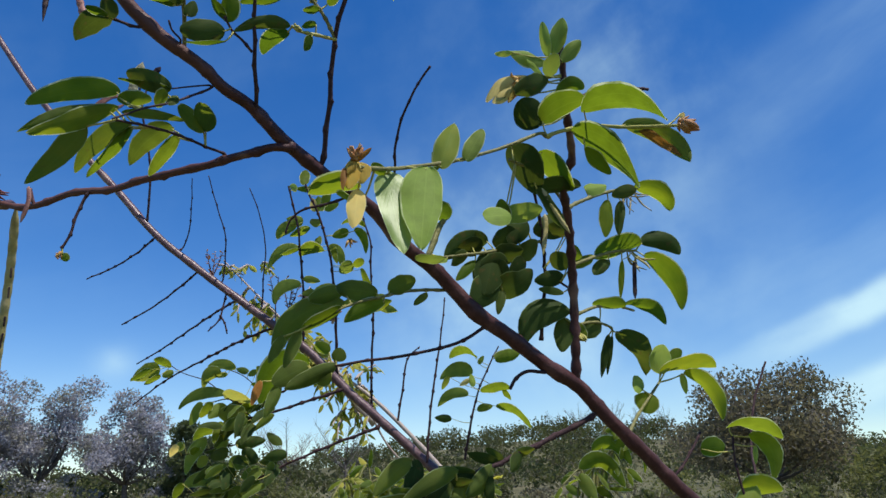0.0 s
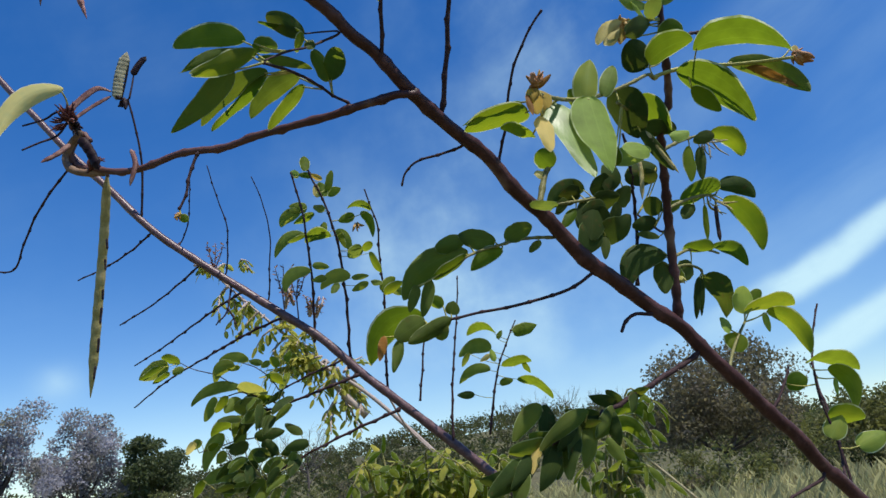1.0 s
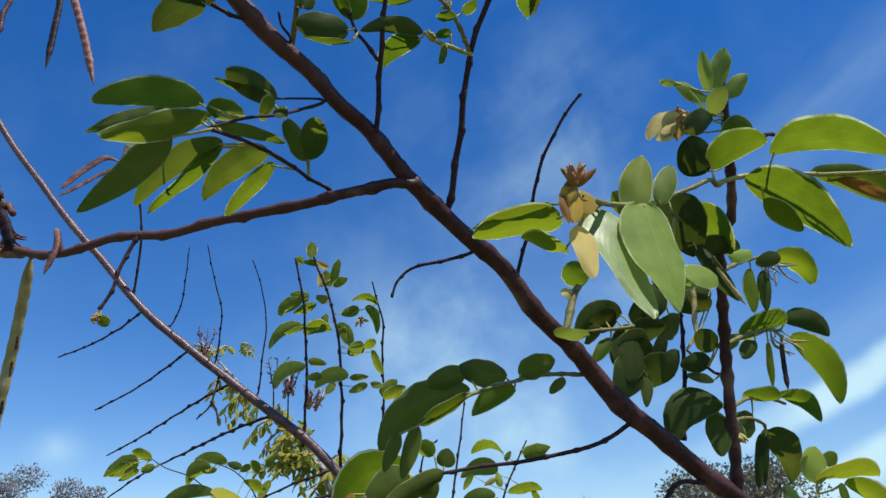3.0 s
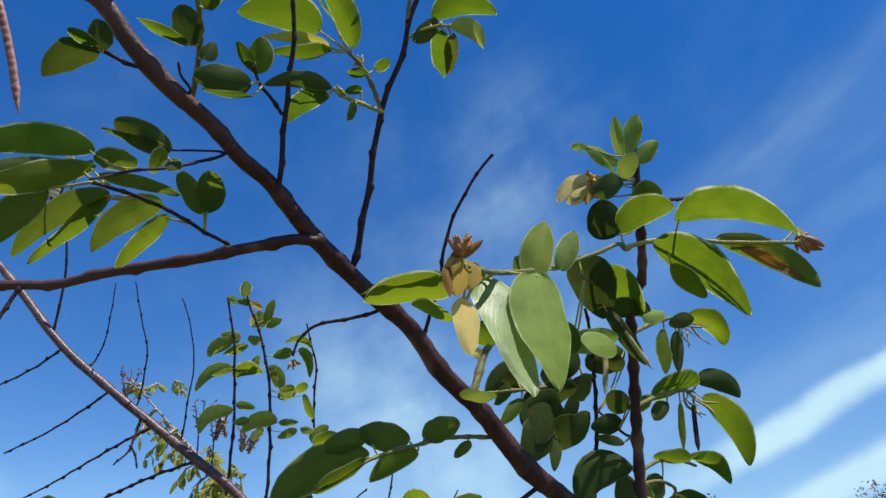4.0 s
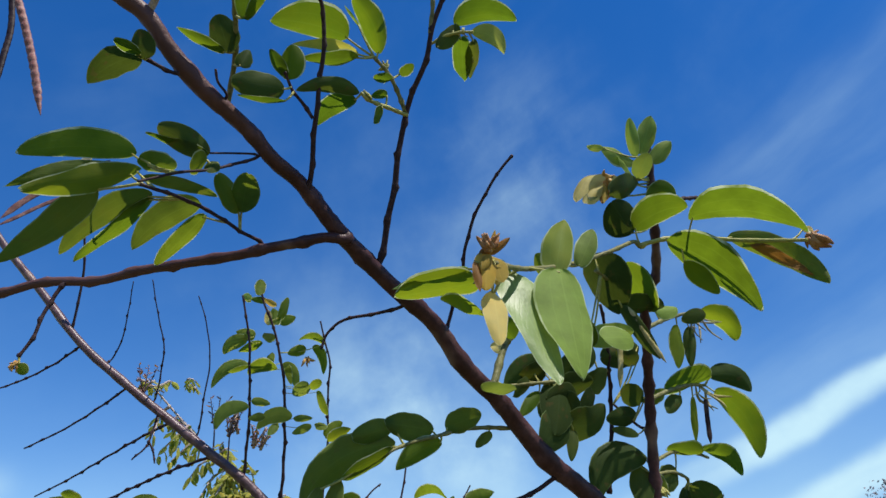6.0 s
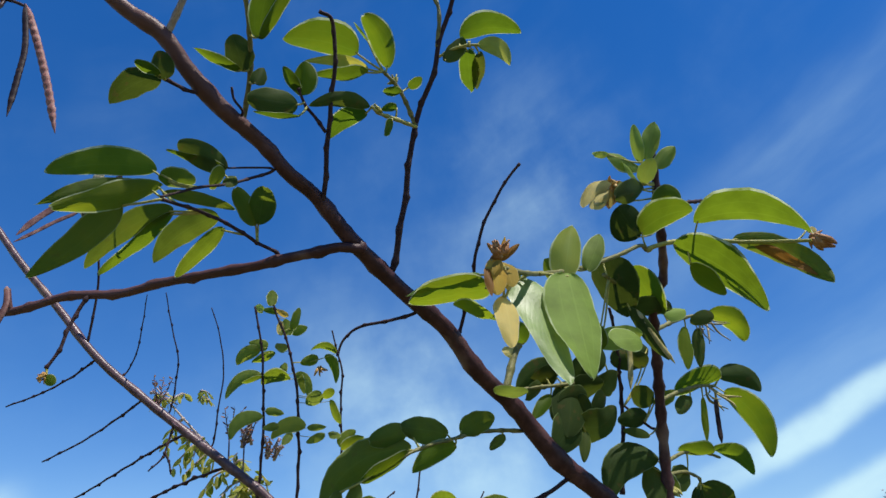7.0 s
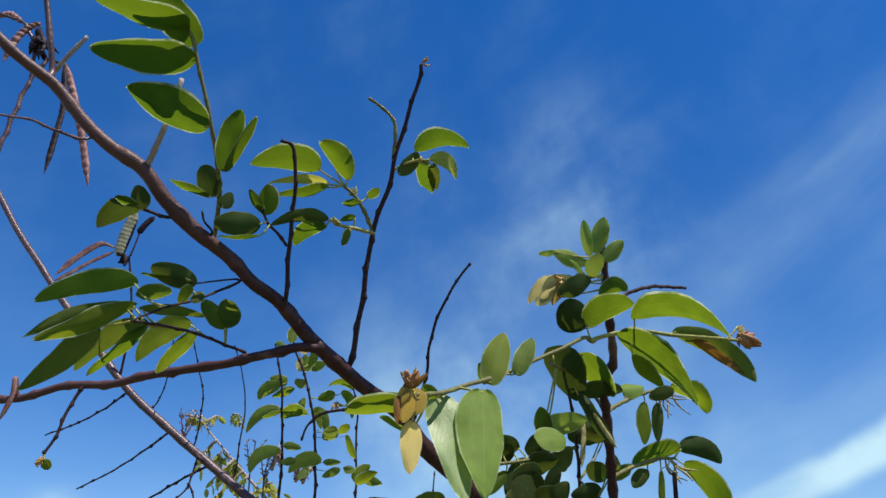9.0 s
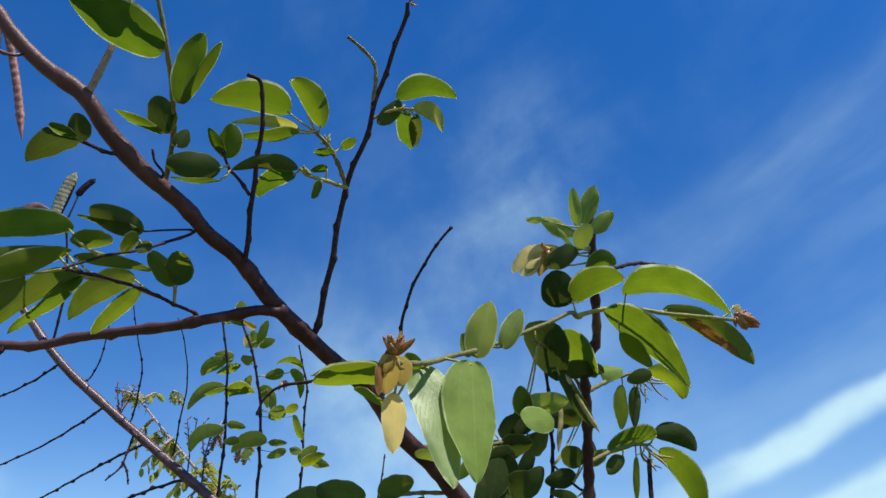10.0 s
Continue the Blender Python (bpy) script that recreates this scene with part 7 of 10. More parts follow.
stalk = stem(shrub_back, "shoot", TWIG, (-0.1094, 1.6316, 1.6782, 0.00331), (-0.0999, 1.6960, 1.6838, 0.00310), (-0.0990, 1.6770, 1.7400, 0.00289), (-0.0976, 1.6550, 1.8038, 0.00269), (-0.0937, 1.6200, 1.9061, 0.00248), (-0.0995, 1.5940, 1.9836, 0.00227), (-0.0999, 1.5680, 2.0609, 0.00207), (-0.1145, 1.5530, 2.1070, 0.00186), (-0.1255, 1.5400, 2.1463, 0.00165), zig=1.0, steps=14, knots=.8, gap=.035)
leaf(stalk, (-0.1055, 1.5707, 1.9130), (-0.1154, 1.6173, 1.9423), 0.0264, (-0.11, -0.55, 0.83), BACK, shape="oval", bend=.12, root=(-0.0953, 1.6127, 1.9278))
leaf(stalk, (-0.1018, 1.5846, 1.9031), (-0.0646, 1.6047, 1.9390), 0.0296, (0.56, -0.82, -0.13), LIME, shape="oval", bend=.12, root=(-0.0943, 1.6172, 1.9146))
leaf(stalk, (-0.0966, 1.5704, 1.8916), (-0.0482, 1.5728, 1.9165), 0.0369, (0.42, -0.48, -0.77), LIME, bend=.12, root=(-0.0939, 1.6193, 1.9082))
leaf(stalk, (-0.0820, 1.5772, 1.9064), (-0.0362, 1.6273, 1.9041), 0.0221, (0.61, -0.58, -0.54), BACK, bend=.12, root=(-0.0946, 1.6159, 1.9184))
stalk = stem(shrub_back, "shoot", TWIG, (-0.0368, 1.5700, 1.6397, 0.00246), (-0.0258, 1.5650, 1.7062, 0.00220), (-0.0176, 1.5600, 1.7632, 0.00193), (-0.0052, 1.5600, 1.7864, 0.00167), (0.0142, 1.5600, 1.8036, 0.00141), zig=1.0, steps=14, knots=.8, gap=.035)
stalk = stem(shrub_back, "shoot", TWIG, (0.0260, 1.5600, 1.5479, 0.00274), (0.0328, 1.5550, 1.6334, 0.00246), (0.0436, 1.5500, 1.7111, 0.00219), (0.0573, 1.5450, 1.7918, 0.00192), (0.0680, 1.5400, 1.8635, 0.00164), (0.0738, 1.5400, 1.9139, 0.00137), zig=1.0, steps=14, knots=.8, gap=.035)
stalk = stem(shrub_back, "shoot", TWIG, (0.1077, 1.5550, 1.5526, 0.00275), (0.1223, 1.5400, 1.6260, 0.00241), (0.1395, 1.5300, 1.6906, 0.00206), (0.1642, 1.5200, 1.7450, 0.00172), (0.1895, 1.5150, 1.7923, 0.00138), zig=1.0, steps=14, knots=.8, gap=.035)
leaf(stalk, (0.1376, 1.5079, 1.7644), (0.0803, 1.5453, 1.7725), 0.0495, (-0.21, -0.12, -0.97), LIME, via=(0.1125, 1.5266, 1.7838), bend=.12, root=(0.1669, 1.5195, 1.7500))
leaf(stalk, (0.1286, 1.5372, 1.7330), (0.0584, 1.5565, 1.7274), 0.0357, (-0.25, -0.95, -0.18), BACK, via=(0.0984, 1.5469, 1.7479), bend=.12, root=(0.1527, 1.5246, 1.7198))
leaf(stalk, (0.1223, 1.5138, 1.7185), (0.0992, 1.5213, 1.7068), 0.0121, (-0.09, -0.91, -0.40), YOUNG, bend=.12, root=(0.1480, 1.5266, 1.7092))
leaf(stalk, (0.0763, 1.5210, 1.7276), (0.0618, 1.5465, 1.7022), 0.0132, (-0.33, -0.75, -0.57), BACK, bend=.12, root=(0.1432, 1.5285, 1.6986))
leaf(stalk, (0.1161, 1.5043, 1.6848), (0.0508, 1.5449, 1.6652), 0.0239, (-0.53, -0.85, -0.00), BACK, via=(0.0823, 1.5246, 1.6889), bend=.12, root=(0.1375, 1.5311, 1.6832))
leaf(stalk, (0.0797, 1.5319, 1.6384), (0.0440, 1.5516, 1.6420), 0.0175, (-0.49, -0.84, -0.22), DEEP, bend=.12, root=(0.1229, 1.5397, 1.6281))
leaf(stalk, (0.1772, 1.5015, 1.7623), (0.2495, 1.5567, 1.7858), 0.0303, (0.63, -0.77, -0.12), LIME, bend=.12, root=(0.1750, 1.5179, 1.7652))
leaf(stalk, (0.1422, 1.5036, 1.6923), (0.2134, 1.5204, 1.6970), 0.0398, (0.16, -0.43, -0.89), LIME, via=(0.1800, 1.5120, 1.7033), bend=.12, root=(0.1424, 1.5288, 1.6969))
leaf(stalk, (0.1952, 1.5244, 1.6993), (0.2163, 1.5551, 1.6777), 0.0139, (-0.10, -0.53, -0.84), LIME, bend=.12, root=(0.1523, 1.5248, 1.7189))
leaf(stalk, (0.1350, 1.5136, 1.6527), (0.1752, 1.5555, 1.6660), 0.0180, (0.63, -0.71, 0.32), LIME, bend=.12, root=(0.1306, 1.5352, 1.6572))
leaf(stalk, (0.1776, 1.5218, 1.6627), (0.2496, 1.5187, 1.6113), 0.0553, (-0.58, -0.13, -0.81), LIME, via=(0.2264, 1.5203, 1.6482), bend=.12, root=(0.1355, 1.5323, 1.6755))
leaf(stalk, (0.1420, 1.5127, 1.7523), (0.1544, 1.5106, 1.7702), 0.0118, (-0.15, -0.99, -0.01), BACK, bend=.12, root=(0.1637, 1.5202, 1.7439))
leaf(stalk, (0.1269, 1.5031, 1.7010), (0.1230, 1.5089, 1.7301), 0.0145, (-0.31, -0.94, 0.15), PALE_LIT, bend=.12, root=(0.1430, 1.5286, 1.6983))
stalk = stem(shrub_back, "twig", TWIG, (-0.1577, 1.6349, 1.7226, 0.00399), (-0.1598, 1.6300, 1.7208, 0.00351), (-0.2515, 1.6400, 1.6942, 0.00303), (-0.3417, 1.6500, 1.6681, 0.00255), (-0.4050, 1.6550, 1.6532, 0.00207), (-0.4674, 1.6600, 1.6286, 0.00160), zig=1.0, steps=14, knots=.8, gap=.03)
leaf(stalk, (-0.3681, 1.6636, 1.6544), (-0.4199, 1.6303, 1.6332), 0.0299, (-0.47, -0.75, -0.40), DEEP, via=(-0.3943, 1.6470, 1.6497), root=(-0.3417, 1.6500, 1.6681))
leaf(stalk, (-0.3589, 1.6091, 1.6374), (-0.3779, 1.5769, 1.5960), 0.0241, (0.07, -0.75, -0.70), DEEP, via=(-0.3685, 1.5930, 1.6210), root=(-0.3417, 1.6500, 1.6681))
leaf(stalk, (-0.3965, 1.6694, 1.6934), (-0.4346, 1.6360, 1.6766), 0.0191, (0.12, -0.75, -0.40), DEEP, via=(-0.4158, 1.6527, 1.6896), root=(-0.4050, 1.6550, 1.6532))
leaf(stalk, (-0.4229, 1.6004, 1.6382), (-0.4701, 1.5684, 1.6354), 0.0192, (-0.33, -0.75, 0.20), DEEP, via=(-0.4468, 1.5844, 1.6422), root=(-0.4050, 1.6550, 1.6532))
leaf(stalk, (-0.3734, 1.6164, 1.6532), (-0.4219, 1.5841, 1.6288), 0.0295, (0.39, -0.75, 0.20), BACK, via=(-0.3980, 1.6002, 1.6467), root=(-0.3417, 1.6500, 1.6681))
leaf(stalk, (-0.3950, 1.6117, 1.6862), (-0.4102, 1.5794, 1.6533), 0.0251, (-0.50, -0.75, 0.20), BACK, via=(-0.4027, 1.5955, 1.6731), root=(-0.4050, 1.6550, 1.6532))
leaf(stalk, (-0.4057, 1.6385, 1.6502), (-0.4323, 1.6057, 1.6206), 0.0265, (-0.44, -0.75, -0.70), DEEP, via=(-0.4192, 1.6221, 1.6394), root=(-0.4050, 1.6550, 1.6532))
leaf(stalk, (-0.3375, 1.6630, 1.6977), (-0.3717, 1.6298, 1.6702), 0.0183, (-0.45, -0.75, -0.60), DEEP, via=(-0.3548, 1.6464, 1.6884), root=(-0.3417, 1.6500, 1.6681))
leaf(stalk, (-0.4341, 1.6656, 1.6922), (-0.4648, 1.6322, 1.6601), 0.0296, (-0.25, -0.75, -0.40), BACK, via=(-0.4497, 1.6489, 1.6807), root=(-0.4050, 1.6550, 1.6532))
leaf(stalk, (-0.3686, 1.6294, 1.6480), (-0.3939, 1.5968, 1.6166), 0.0299, (-0.29, -0.75, 0.20), DEEP, via=(-0.3814, 1.6131, 1.6363), root=(-0.3417, 1.6500, 1.6681))
leaf(stalk, (-0.4027, 1.6436, 1.6439), (-0.4222, 1.6107, 1.6075), 0.0199, (-0.42, -0.75, -0.60), DEEP, via=(-0.4126, 1.6272, 1.6297), root=(-0.4050, 1.6550, 1.6532))
leaf(stalk, (-0.3128, 1.6039, 1.6779), (-0.3577, 1.5718, 1.6405), 0.0226, (-0.26, -0.75, 0.20), DEEP, via=(-0.3355, 1.5878, 1.6650), root=(-0.3417, 1.6500, 1.6681))
leaf(stalk, (-0.3823, 1.6045, 1.6683), (-0.3906, 1.5724, 1.6090), 0.0235, (0.34, -0.75, -0.60), DEEP, via=(-0.3865, 1.5884, 1.6439), root=(-0.4050, 1.6550, 1.6532))
leaf(stalk, (-0.3611, 1.6085, 1.6444), (-0.3742, 1.5764, 1.6005), 0.0279, (-0.21, -0.75, -0.40), DEEP, via=(-0.3677, 1.5924, 1.6266), root=(-0.3417, 1.6500, 1.6681))
leaf(stalk, (-0.3189, 1.6391, 1.6650), (-0.3565, 1.6063, 1.6278), 0.0216, (-0.10, -0.75, -0.60), BACK, via=(-0.3379, 1.6227, 1.6516), root=(-0.3417, 1.6500, 1.6681))
leaf(stalk, (-0.4023, 1.6768, 1.6435), (-0.4367, 1.6432, 1.6096), 0.0224, (-0.41, -0.75, 0.20), DEEP, via=(-0.4198, 1.6600, 1.6315), root=(-0.4050, 1.6550, 1.6532))
leaf(stalk, (-0.4358, 1.6285, 1.6533), (-0.4408, 1.5959, 1.6023), 0.0213, (0.06, -0.75, 0.20), LIME, via=(-0.4384, 1.6122, 1.6324), root=(-0.4050, 1.6550, 1.6532))
leaf(stalk, (-0.4143, 1.6573, 1.6430), (-0.4448, 1.6241, 1.5946), 0.0201, (0.35, -0.75, -0.40), DEEP, via=(-0.4298, 1.6407, 1.6244), root=(-0.4050, 1.6550, 1.6532))
stalk = stem(shrub_back, "twig", TWIG, (-0.3776, 1.6528, 1.6596, 0.00157), (-0.3798, 1.6550, 1.6697, 0.00144), (-0.4362, 1.6600, 1.7137, 0.00132), (-0.4871, 1.6650, 1.7513, 0.00119), (-0.5377, 1.6670, 1.7691, 0.00107), (-0.5725, 1.6700, 1.7896, 0.00094), zig=1.0, steps=14, knots=.4, gap=.03)
leaf(stalk, (-0.5967, 1.6576, 1.7880), (-0.6660, 1.6898, 1.7608), 0.0394, (-0.21, -0.86, -0.47), BACK, bend=.12, root=(-0.5725, 1.6700, 1.7896))
leaf(stalk, (-0.6045, 1.6365, 1.7757), (-0.6482, 1.6329, 1.7485), 0.0254, (0.52, -0.31, -0.80), LIME, bend=.12, root=(-0.5725, 1.6700, 1.7896))
leaf(stalk, (-0.5723, 1.6695, 1.7856), (-0.6119, 1.6620, 1.8032), 0.0398, (-0.29, -0.45, -0.84), LIME, bend=.12, root=(-0.5705, 1.6698, 1.7884))
leaf(stalk, (-0.5580, 1.6462, 1.7709), (-0.5817, 1.6442, 1.7598), 0.0184, (0.09, -1.00, -0.02), BACK, shape="oval", bend=.12, root=(-0.5521, 1.6682, 1.7776))
leaf(stalk, (-0.5903, 1.6538, 1.7648), (-0.6331, 1.6796, 1.7471), 0.0182, (0.12, -0.42, -0.90), LIME, bend=.12, root=(-0.5725, 1.6700, 1.7896))
stalk = stem(shrub_back, "twig", TWIG, (-0.3359, 1.6494, 1.6698, 0.00158), (-0.3416, 1.6550, 1.6917, 0.00142), (-0.3660, 1.6550, 1.7300, 0.00127), (-0.3972, 1.6550, 1.7588, 0.00111), (-0.4413, 1.6550, 1.7783, 0.00095), zig=1.0, steps=14, knots=.4, gap=.03)
leaf(stalk, (-0.4136, 1.6382, 1.7740), (-0.4811, 1.6453, 1.7824), 0.0242, (-0.12, -0.98, -0.16), BACK, via=(-0.4455, 1.6418, 1.7878), bend=.12, root=(-0.4166, 1.6550, 1.7674))
leaf(stalk, (-0.4424, 1.6222, 1.7618), (-0.4951, 1.6750, 1.7303), 0.0319, (-0.56, -0.76, -0.33), BACK, via=(-0.4804, 1.6486, 1.7608), bend=.12, root=(-0.4361, 1.6550, 1.7760))
leaf(stalk, (-0.3815, 1.6213, 1.7616), (-0.4152, 1.6496, 1.7750), 0.0166, (-0.63, -0.77, 0.04), BACK, bend=.12, root=(-0.3901, 1.6550, 1.7522))
leaf(stalk, (-0.4349, 1.6535, 1.7643), (-0.4619, 1.6278, 1.7555), 0.0136, (0.70, -0.71, -0.07), LIME, bend=.12, root=(-0.4308, 1.6550, 1.7736))
stalk = stem(shrub_back, "twig", TWIG, (-0.3417, 1.6500, 1.6681, 0.00196), (-0.3854, 1.6530, 1.6890, 0.00170), (-0.4293, 1.6550, 1.7060, 0.00144), (-0.4666, 1.6550, 1.7004, 0.00118), zig=1.0, steps=14, knots=.4, gap=.03)
leaf(stalk, (-0.4333, 1.6493, 1.7182), (-0.5461, 1.6770, 1.6878), 0.0278, (-0.23, -0.97, -0.04), BACK, via=(-0.5003, 1.6631, 1.7199), bend=.12, root=(-0.4314, 1.6550, 1.7057))
leaf(stalk, (-0.4882, 1.6452, 1.6997), (-0.5153, 1.6673, 1.6500), 0.0238, (0.02, -0.91, -0.42), BACK, bend=.12, root=(-0.4666, 1.6550, 1.7004))
leaf(stalk, (-0.4600, 1.6243, 1.6967), (-0.4882, 1.6461, 1.6649), 0.0243, (0.34, -0.61, -0.72), LIME, bend=.12, root=(-0.4607, 1.6550, 1.7013))
leaf(stalk, (-0.3781, 1.6260, 1.7046), (-0.4417, 1.6707, 1.7107), 0.0679, (-0.29, -0.29, -0.91), SUNNY, bend=.12, root=(-0.3840, 1.6529, 1.6883))
leaf(stalk, (-0.3831, 1.6318, 1.6708), (-0.4493, 1.6472, 1.6726), 0.0446, (-0.23, -0.95, -0.22), BACK, shape="oval", bend=.12, root=(-0.3753, 1.6523, 1.6842))
leaf(stalk, (-0.3800, 1.6600, 1.6895), (-0.4195, 1.6711, 1.6627), 0.0457, (0.39, -0.49, -0.78), LIME, bend=.12, root=(-0.3816, 1.6527, 1.6872))
leaf(stalk, (-0.3991, 1.6590, 1.6657), (-0.4347, 1.6472, 1.6427), 0.0328, (0.29, -0.96, 0.05), BACK, shape="oval", bend=.12, root=(-0.3897, 1.6532, 1.6907))
leaf(stalk, (-0.3650, 1.6395, 1.6916), (-0.3995, 1.6638, 1.6790), 0.0379, (0.01, -0.45, -0.89), LIME, shape="oval", bend=.12, root=(-0.3691, 1.6519, 1.6812))
leaf(stalk, (-0.3394, 1.6392, 1.7147), (-0.3764, 1.6375, 1.7370), 0.0432, (-0.46, -0.40, -0.79), LIME, bend=.12, root=(-0.3573, 1.6511, 1.6756))
leaf(stalk, (-0.3507, 1.6362, 1.7539), (-0.3645, 1.6288, 1.7772), 0.0295, (-0.51, -0.69, -0.52), LIME, shape="oval", bend=.12, root=(-0.3815, 1.6527, 1.6871))
leaf(stalk, (-0.3232, 1.6351, 1.7384), (-0.3500, 1.6793, 1.7090), 0.0184, (-0.22, -0.63, -0.75), BACK, bend=.12, root=(-0.3531, 1.6508, 1.6735))
leaf(stalk, (-0.3680, 1.6584, 1.7727), (-0.3886, 1.6576, 1.7611), 0.0155, (0.08, -0.99, -0.07), BACK, shape="oval", bend=.12, root=(-0.3987, 1.6536, 1.6941))
leaf(stalk, (-0.3317, 1.6400, 1.7661), (-0.3182, 1.6403, 1.7888), 0.0233, (0.65, -0.66, -0.37), LIME, shape="oval", bend=.12, root=(-0.3710, 1.6520, 1.6821))
stalk = stem(shrub_back, "twig", TWIG, (-0.0738, 1.6292, 1.6455, 0.00392), (-0.0893, 1.6250, 1.6290, 0.00353), (-0.1674, 1.6400, 1.6041, 0.00314), (-0.2449, 1.6500, 1.5753, 0.00275), (-0.3085, 1.6550, 1.5491, 0.00235), (-0.3834, 1.6600, 1.5115, 0.00196), (-0.4334, 1.6700, 1.4701, 0.00157), zig=1.0, steps=14, knots=.8, gap=.03)
leaf(stalk, (-0.4050, 1.6508, 1.6045), (-0.3394, 1.6615, 1.6127), 0.0297, (0.17, -0.98, -0.06), DEEP, bend=.12, root=(-0.3630, 1.6586, 1.5218))
leaf(stalk, (-0.3001, 1.6318, 1.5976), (-0.3404, 1.6767, 1.6293), 0.0223, (-0.30, -0.71, 0.63), DEEP, bend=.12, root=(-0.2828, 1.6530, 1.5597))
leaf(stalk, (-0.3862, 1.6460, 1.5938), (-0.3536, 1.6548, 1.5633), 0.0294, (0.11, -0.98, -0.16), DEEP, shape="oval", bend=.12, root=(-0.3521, 1.6579, 1.5272))
leaf(stalk, (-0.2853, 1.6205, 1.5782), (-0.3396, 1.6528, 1.5751), 0.0272, (-0.51, -0.85, 0.12), DEEP, bend=.12, root=(-0.2763, 1.6525, 1.5624))
leaf(stalk, (-0.4145, 1.6300, 1.5845), (-0.4614, 1.6603, 1.5792), 0.0310, (-0.55, -0.82, 0.16), DEEP, shape="oval", bend=.12, root=(-0.3774, 1.6596, 1.5145))
leaf(stalk, (-0.3736, 1.6385, 1.5690), (-0.4204, 1.6690, 1.5575), 0.0383, (-0.32, -0.72, -0.61), BACK, shape="oval", bend=.12, root=(-0.3515, 1.6579, 1.5275))
leaf(stalk, (-0.4425, 1.6459, 1.5231), (-0.5200, 1.6679, 1.5154), 0.0359, (-0.28, -0.94, 0.18), BACK, via=(-0.4788, 1.6569, 1.5307), bend=.12, root=(-0.4104, 1.6654, 1.4891))
leaf(stalk, (-0.5097, 1.6339, 1.5239), (-0.5319, 1.6586, 1.4898), 0.0230, (0.37, -0.62, -0.69), LIME, bend=.12, root=(-0.4334, 1.6700, 1.4701))
leaf(stalk, (-0.3449, 1.6495, 1.5488), (-0.3903, 1.6697, 1.5304), 0.0322, (-0.29, -0.91, -0.29), BACK, shape="oval", bend=.12, root=(-0.3373, 1.6569, 1.5346))
leaf(stalk, (-0.3975, 1.6340, 1.5474), (-0.4391, 1.6706, 1.5295), 0.0325, (-0.41, -0.73, -0.55), DEEP, shape="oval", bend=.12, root=(-0.3789, 1.6597, 1.5137))
leaf(stalk, (-0.4187, 1.6548, 1.5209), (-0.4558, 1.6613, 1.4956), 0.0346, (-0.04, -0.98, -0.19), BACK, shape="oval", bend=.12, root=(-0.3988, 1.6631, 1.4988))
leaf(stalk, (-0.3585, 1.6590, 1.5327), (-0.3736, 1.6774, 1.4966), 0.0312, (0.29, -0.80, -0.53), DEEP, shape="oval", bend=.12, root=(-0.3551, 1.6581, 1.5257))
leaf(stalk, (-0.3192, 1.6407, 1.5637), (-0.3308, 1.6518, 1.5355), 0.0225, (-0.42, -0.89, -0.18), BACK, shape="oval", bend=.12, root=(-0.3104, 1.6551, 1.5482))
leaf(stalk, (-0.3794, 1.6266, 1.5101), (-0.4214, 1.6702, 1.4804), 0.0347, (-0.35, -0.73, -0.58), BACK, shape="oval", bend=.12, root=(-0.3790, 1.6597, 1.5137))
leaf(stalk, (-0.4670, 1.6575, 1.5796), (-0.4833, 1.6486, 1.5568), 0.0259, (0.63, -0.76, -0.16), BACK, shape="oval", bend=.12, root=(-0.3989, 1.6631, 1.4987))
leaf(stalk, (-0.4476, 1.6477, 1.5062), (-0.4680, 1.6632, 1.4830), 0.0304, (0.28, -0.67, -0.69), LIME, shape="oval", bend=.12, root=(-0.4217, 1.6677, 1.4798))
leaf(stalk, (-0.4158, 1.6289, 1.5601), (-0.4526, 1.5963, 1.5411), 0.0232, (-0.23, -0.75, 0.20), BACK, via=(-0.4344, 1.6126, 1.5552), root=(-0.3834, 1.6600, 1.5115))
leaf(stalk, (-0.3223, 1.6922, 1.5419), (-0.3583, 1.6584, 1.5362), 0.0256, (-0.14, -0.75, 0.20), BACK, via=(-0.3404, 1.6753, 1.5429), root=(-0.3085, 1.6550, 1.5491))
leaf(stalk, (-0.4441, 1.6199, 1.5012), (-0.4794, 1.5875, 1.4956), 0.0217, (-0.42, -0.75, -0.40), DEEP, via=(-0.4620, 1.6037, 1.5025), root=(-0.4334, 1.6700, 1.4701))
leaf(stalk, (-0.3727, 1.6516, 1.4982), (-0.4020, 1.6186, 1.4528), 0.0260, (0.37, -0.75, 0.20), BACK, via=(-0.3875, 1.6351, 1.4809), root=(-0.3834, 1.6600, 1.5115))
leaf(stalk, (-0.3092, 1.6586, 1.5582), (-0.3288, 1.6255, 1.5117), 0.0295, (-0.32, -0.75, -0.70), DEEP, via=(-0.3190, 1.6421, 1.5397), root=(-0.3085, 1.6550, 1.5491))
leaf(stalk, (-0.3141, 1.6892, 1.5634), (-0.3492, 1.6554, 1.5626), 0.0261, (0.05, -0.75, -0.40), DEEP, via=(-0.3318, 1.6723, 1.5667), root=(-0.3085, 1.6550, 1.5491))
leaf(stalk, (-0.4091, 1.6072, 1.5245), (-0.4389, 1.5751, 1.5118), 0.0230, (-0.15, -0.75, 0.20), DEEP, via=(-0.4242, 1.5911, 1.5218), root=(-0.3834, 1.6600, 1.5115))
leaf(stalk, (-0.3317, 1.6547, 1.5159), (-0.3780, 1.6216, 1.4842), 0.0228, (-0.20, -0.75, 0.20), BACK, via=(-0.3551, 1.6382, 1.5057), root=(-0.3085, 1.6550, 1.5491))
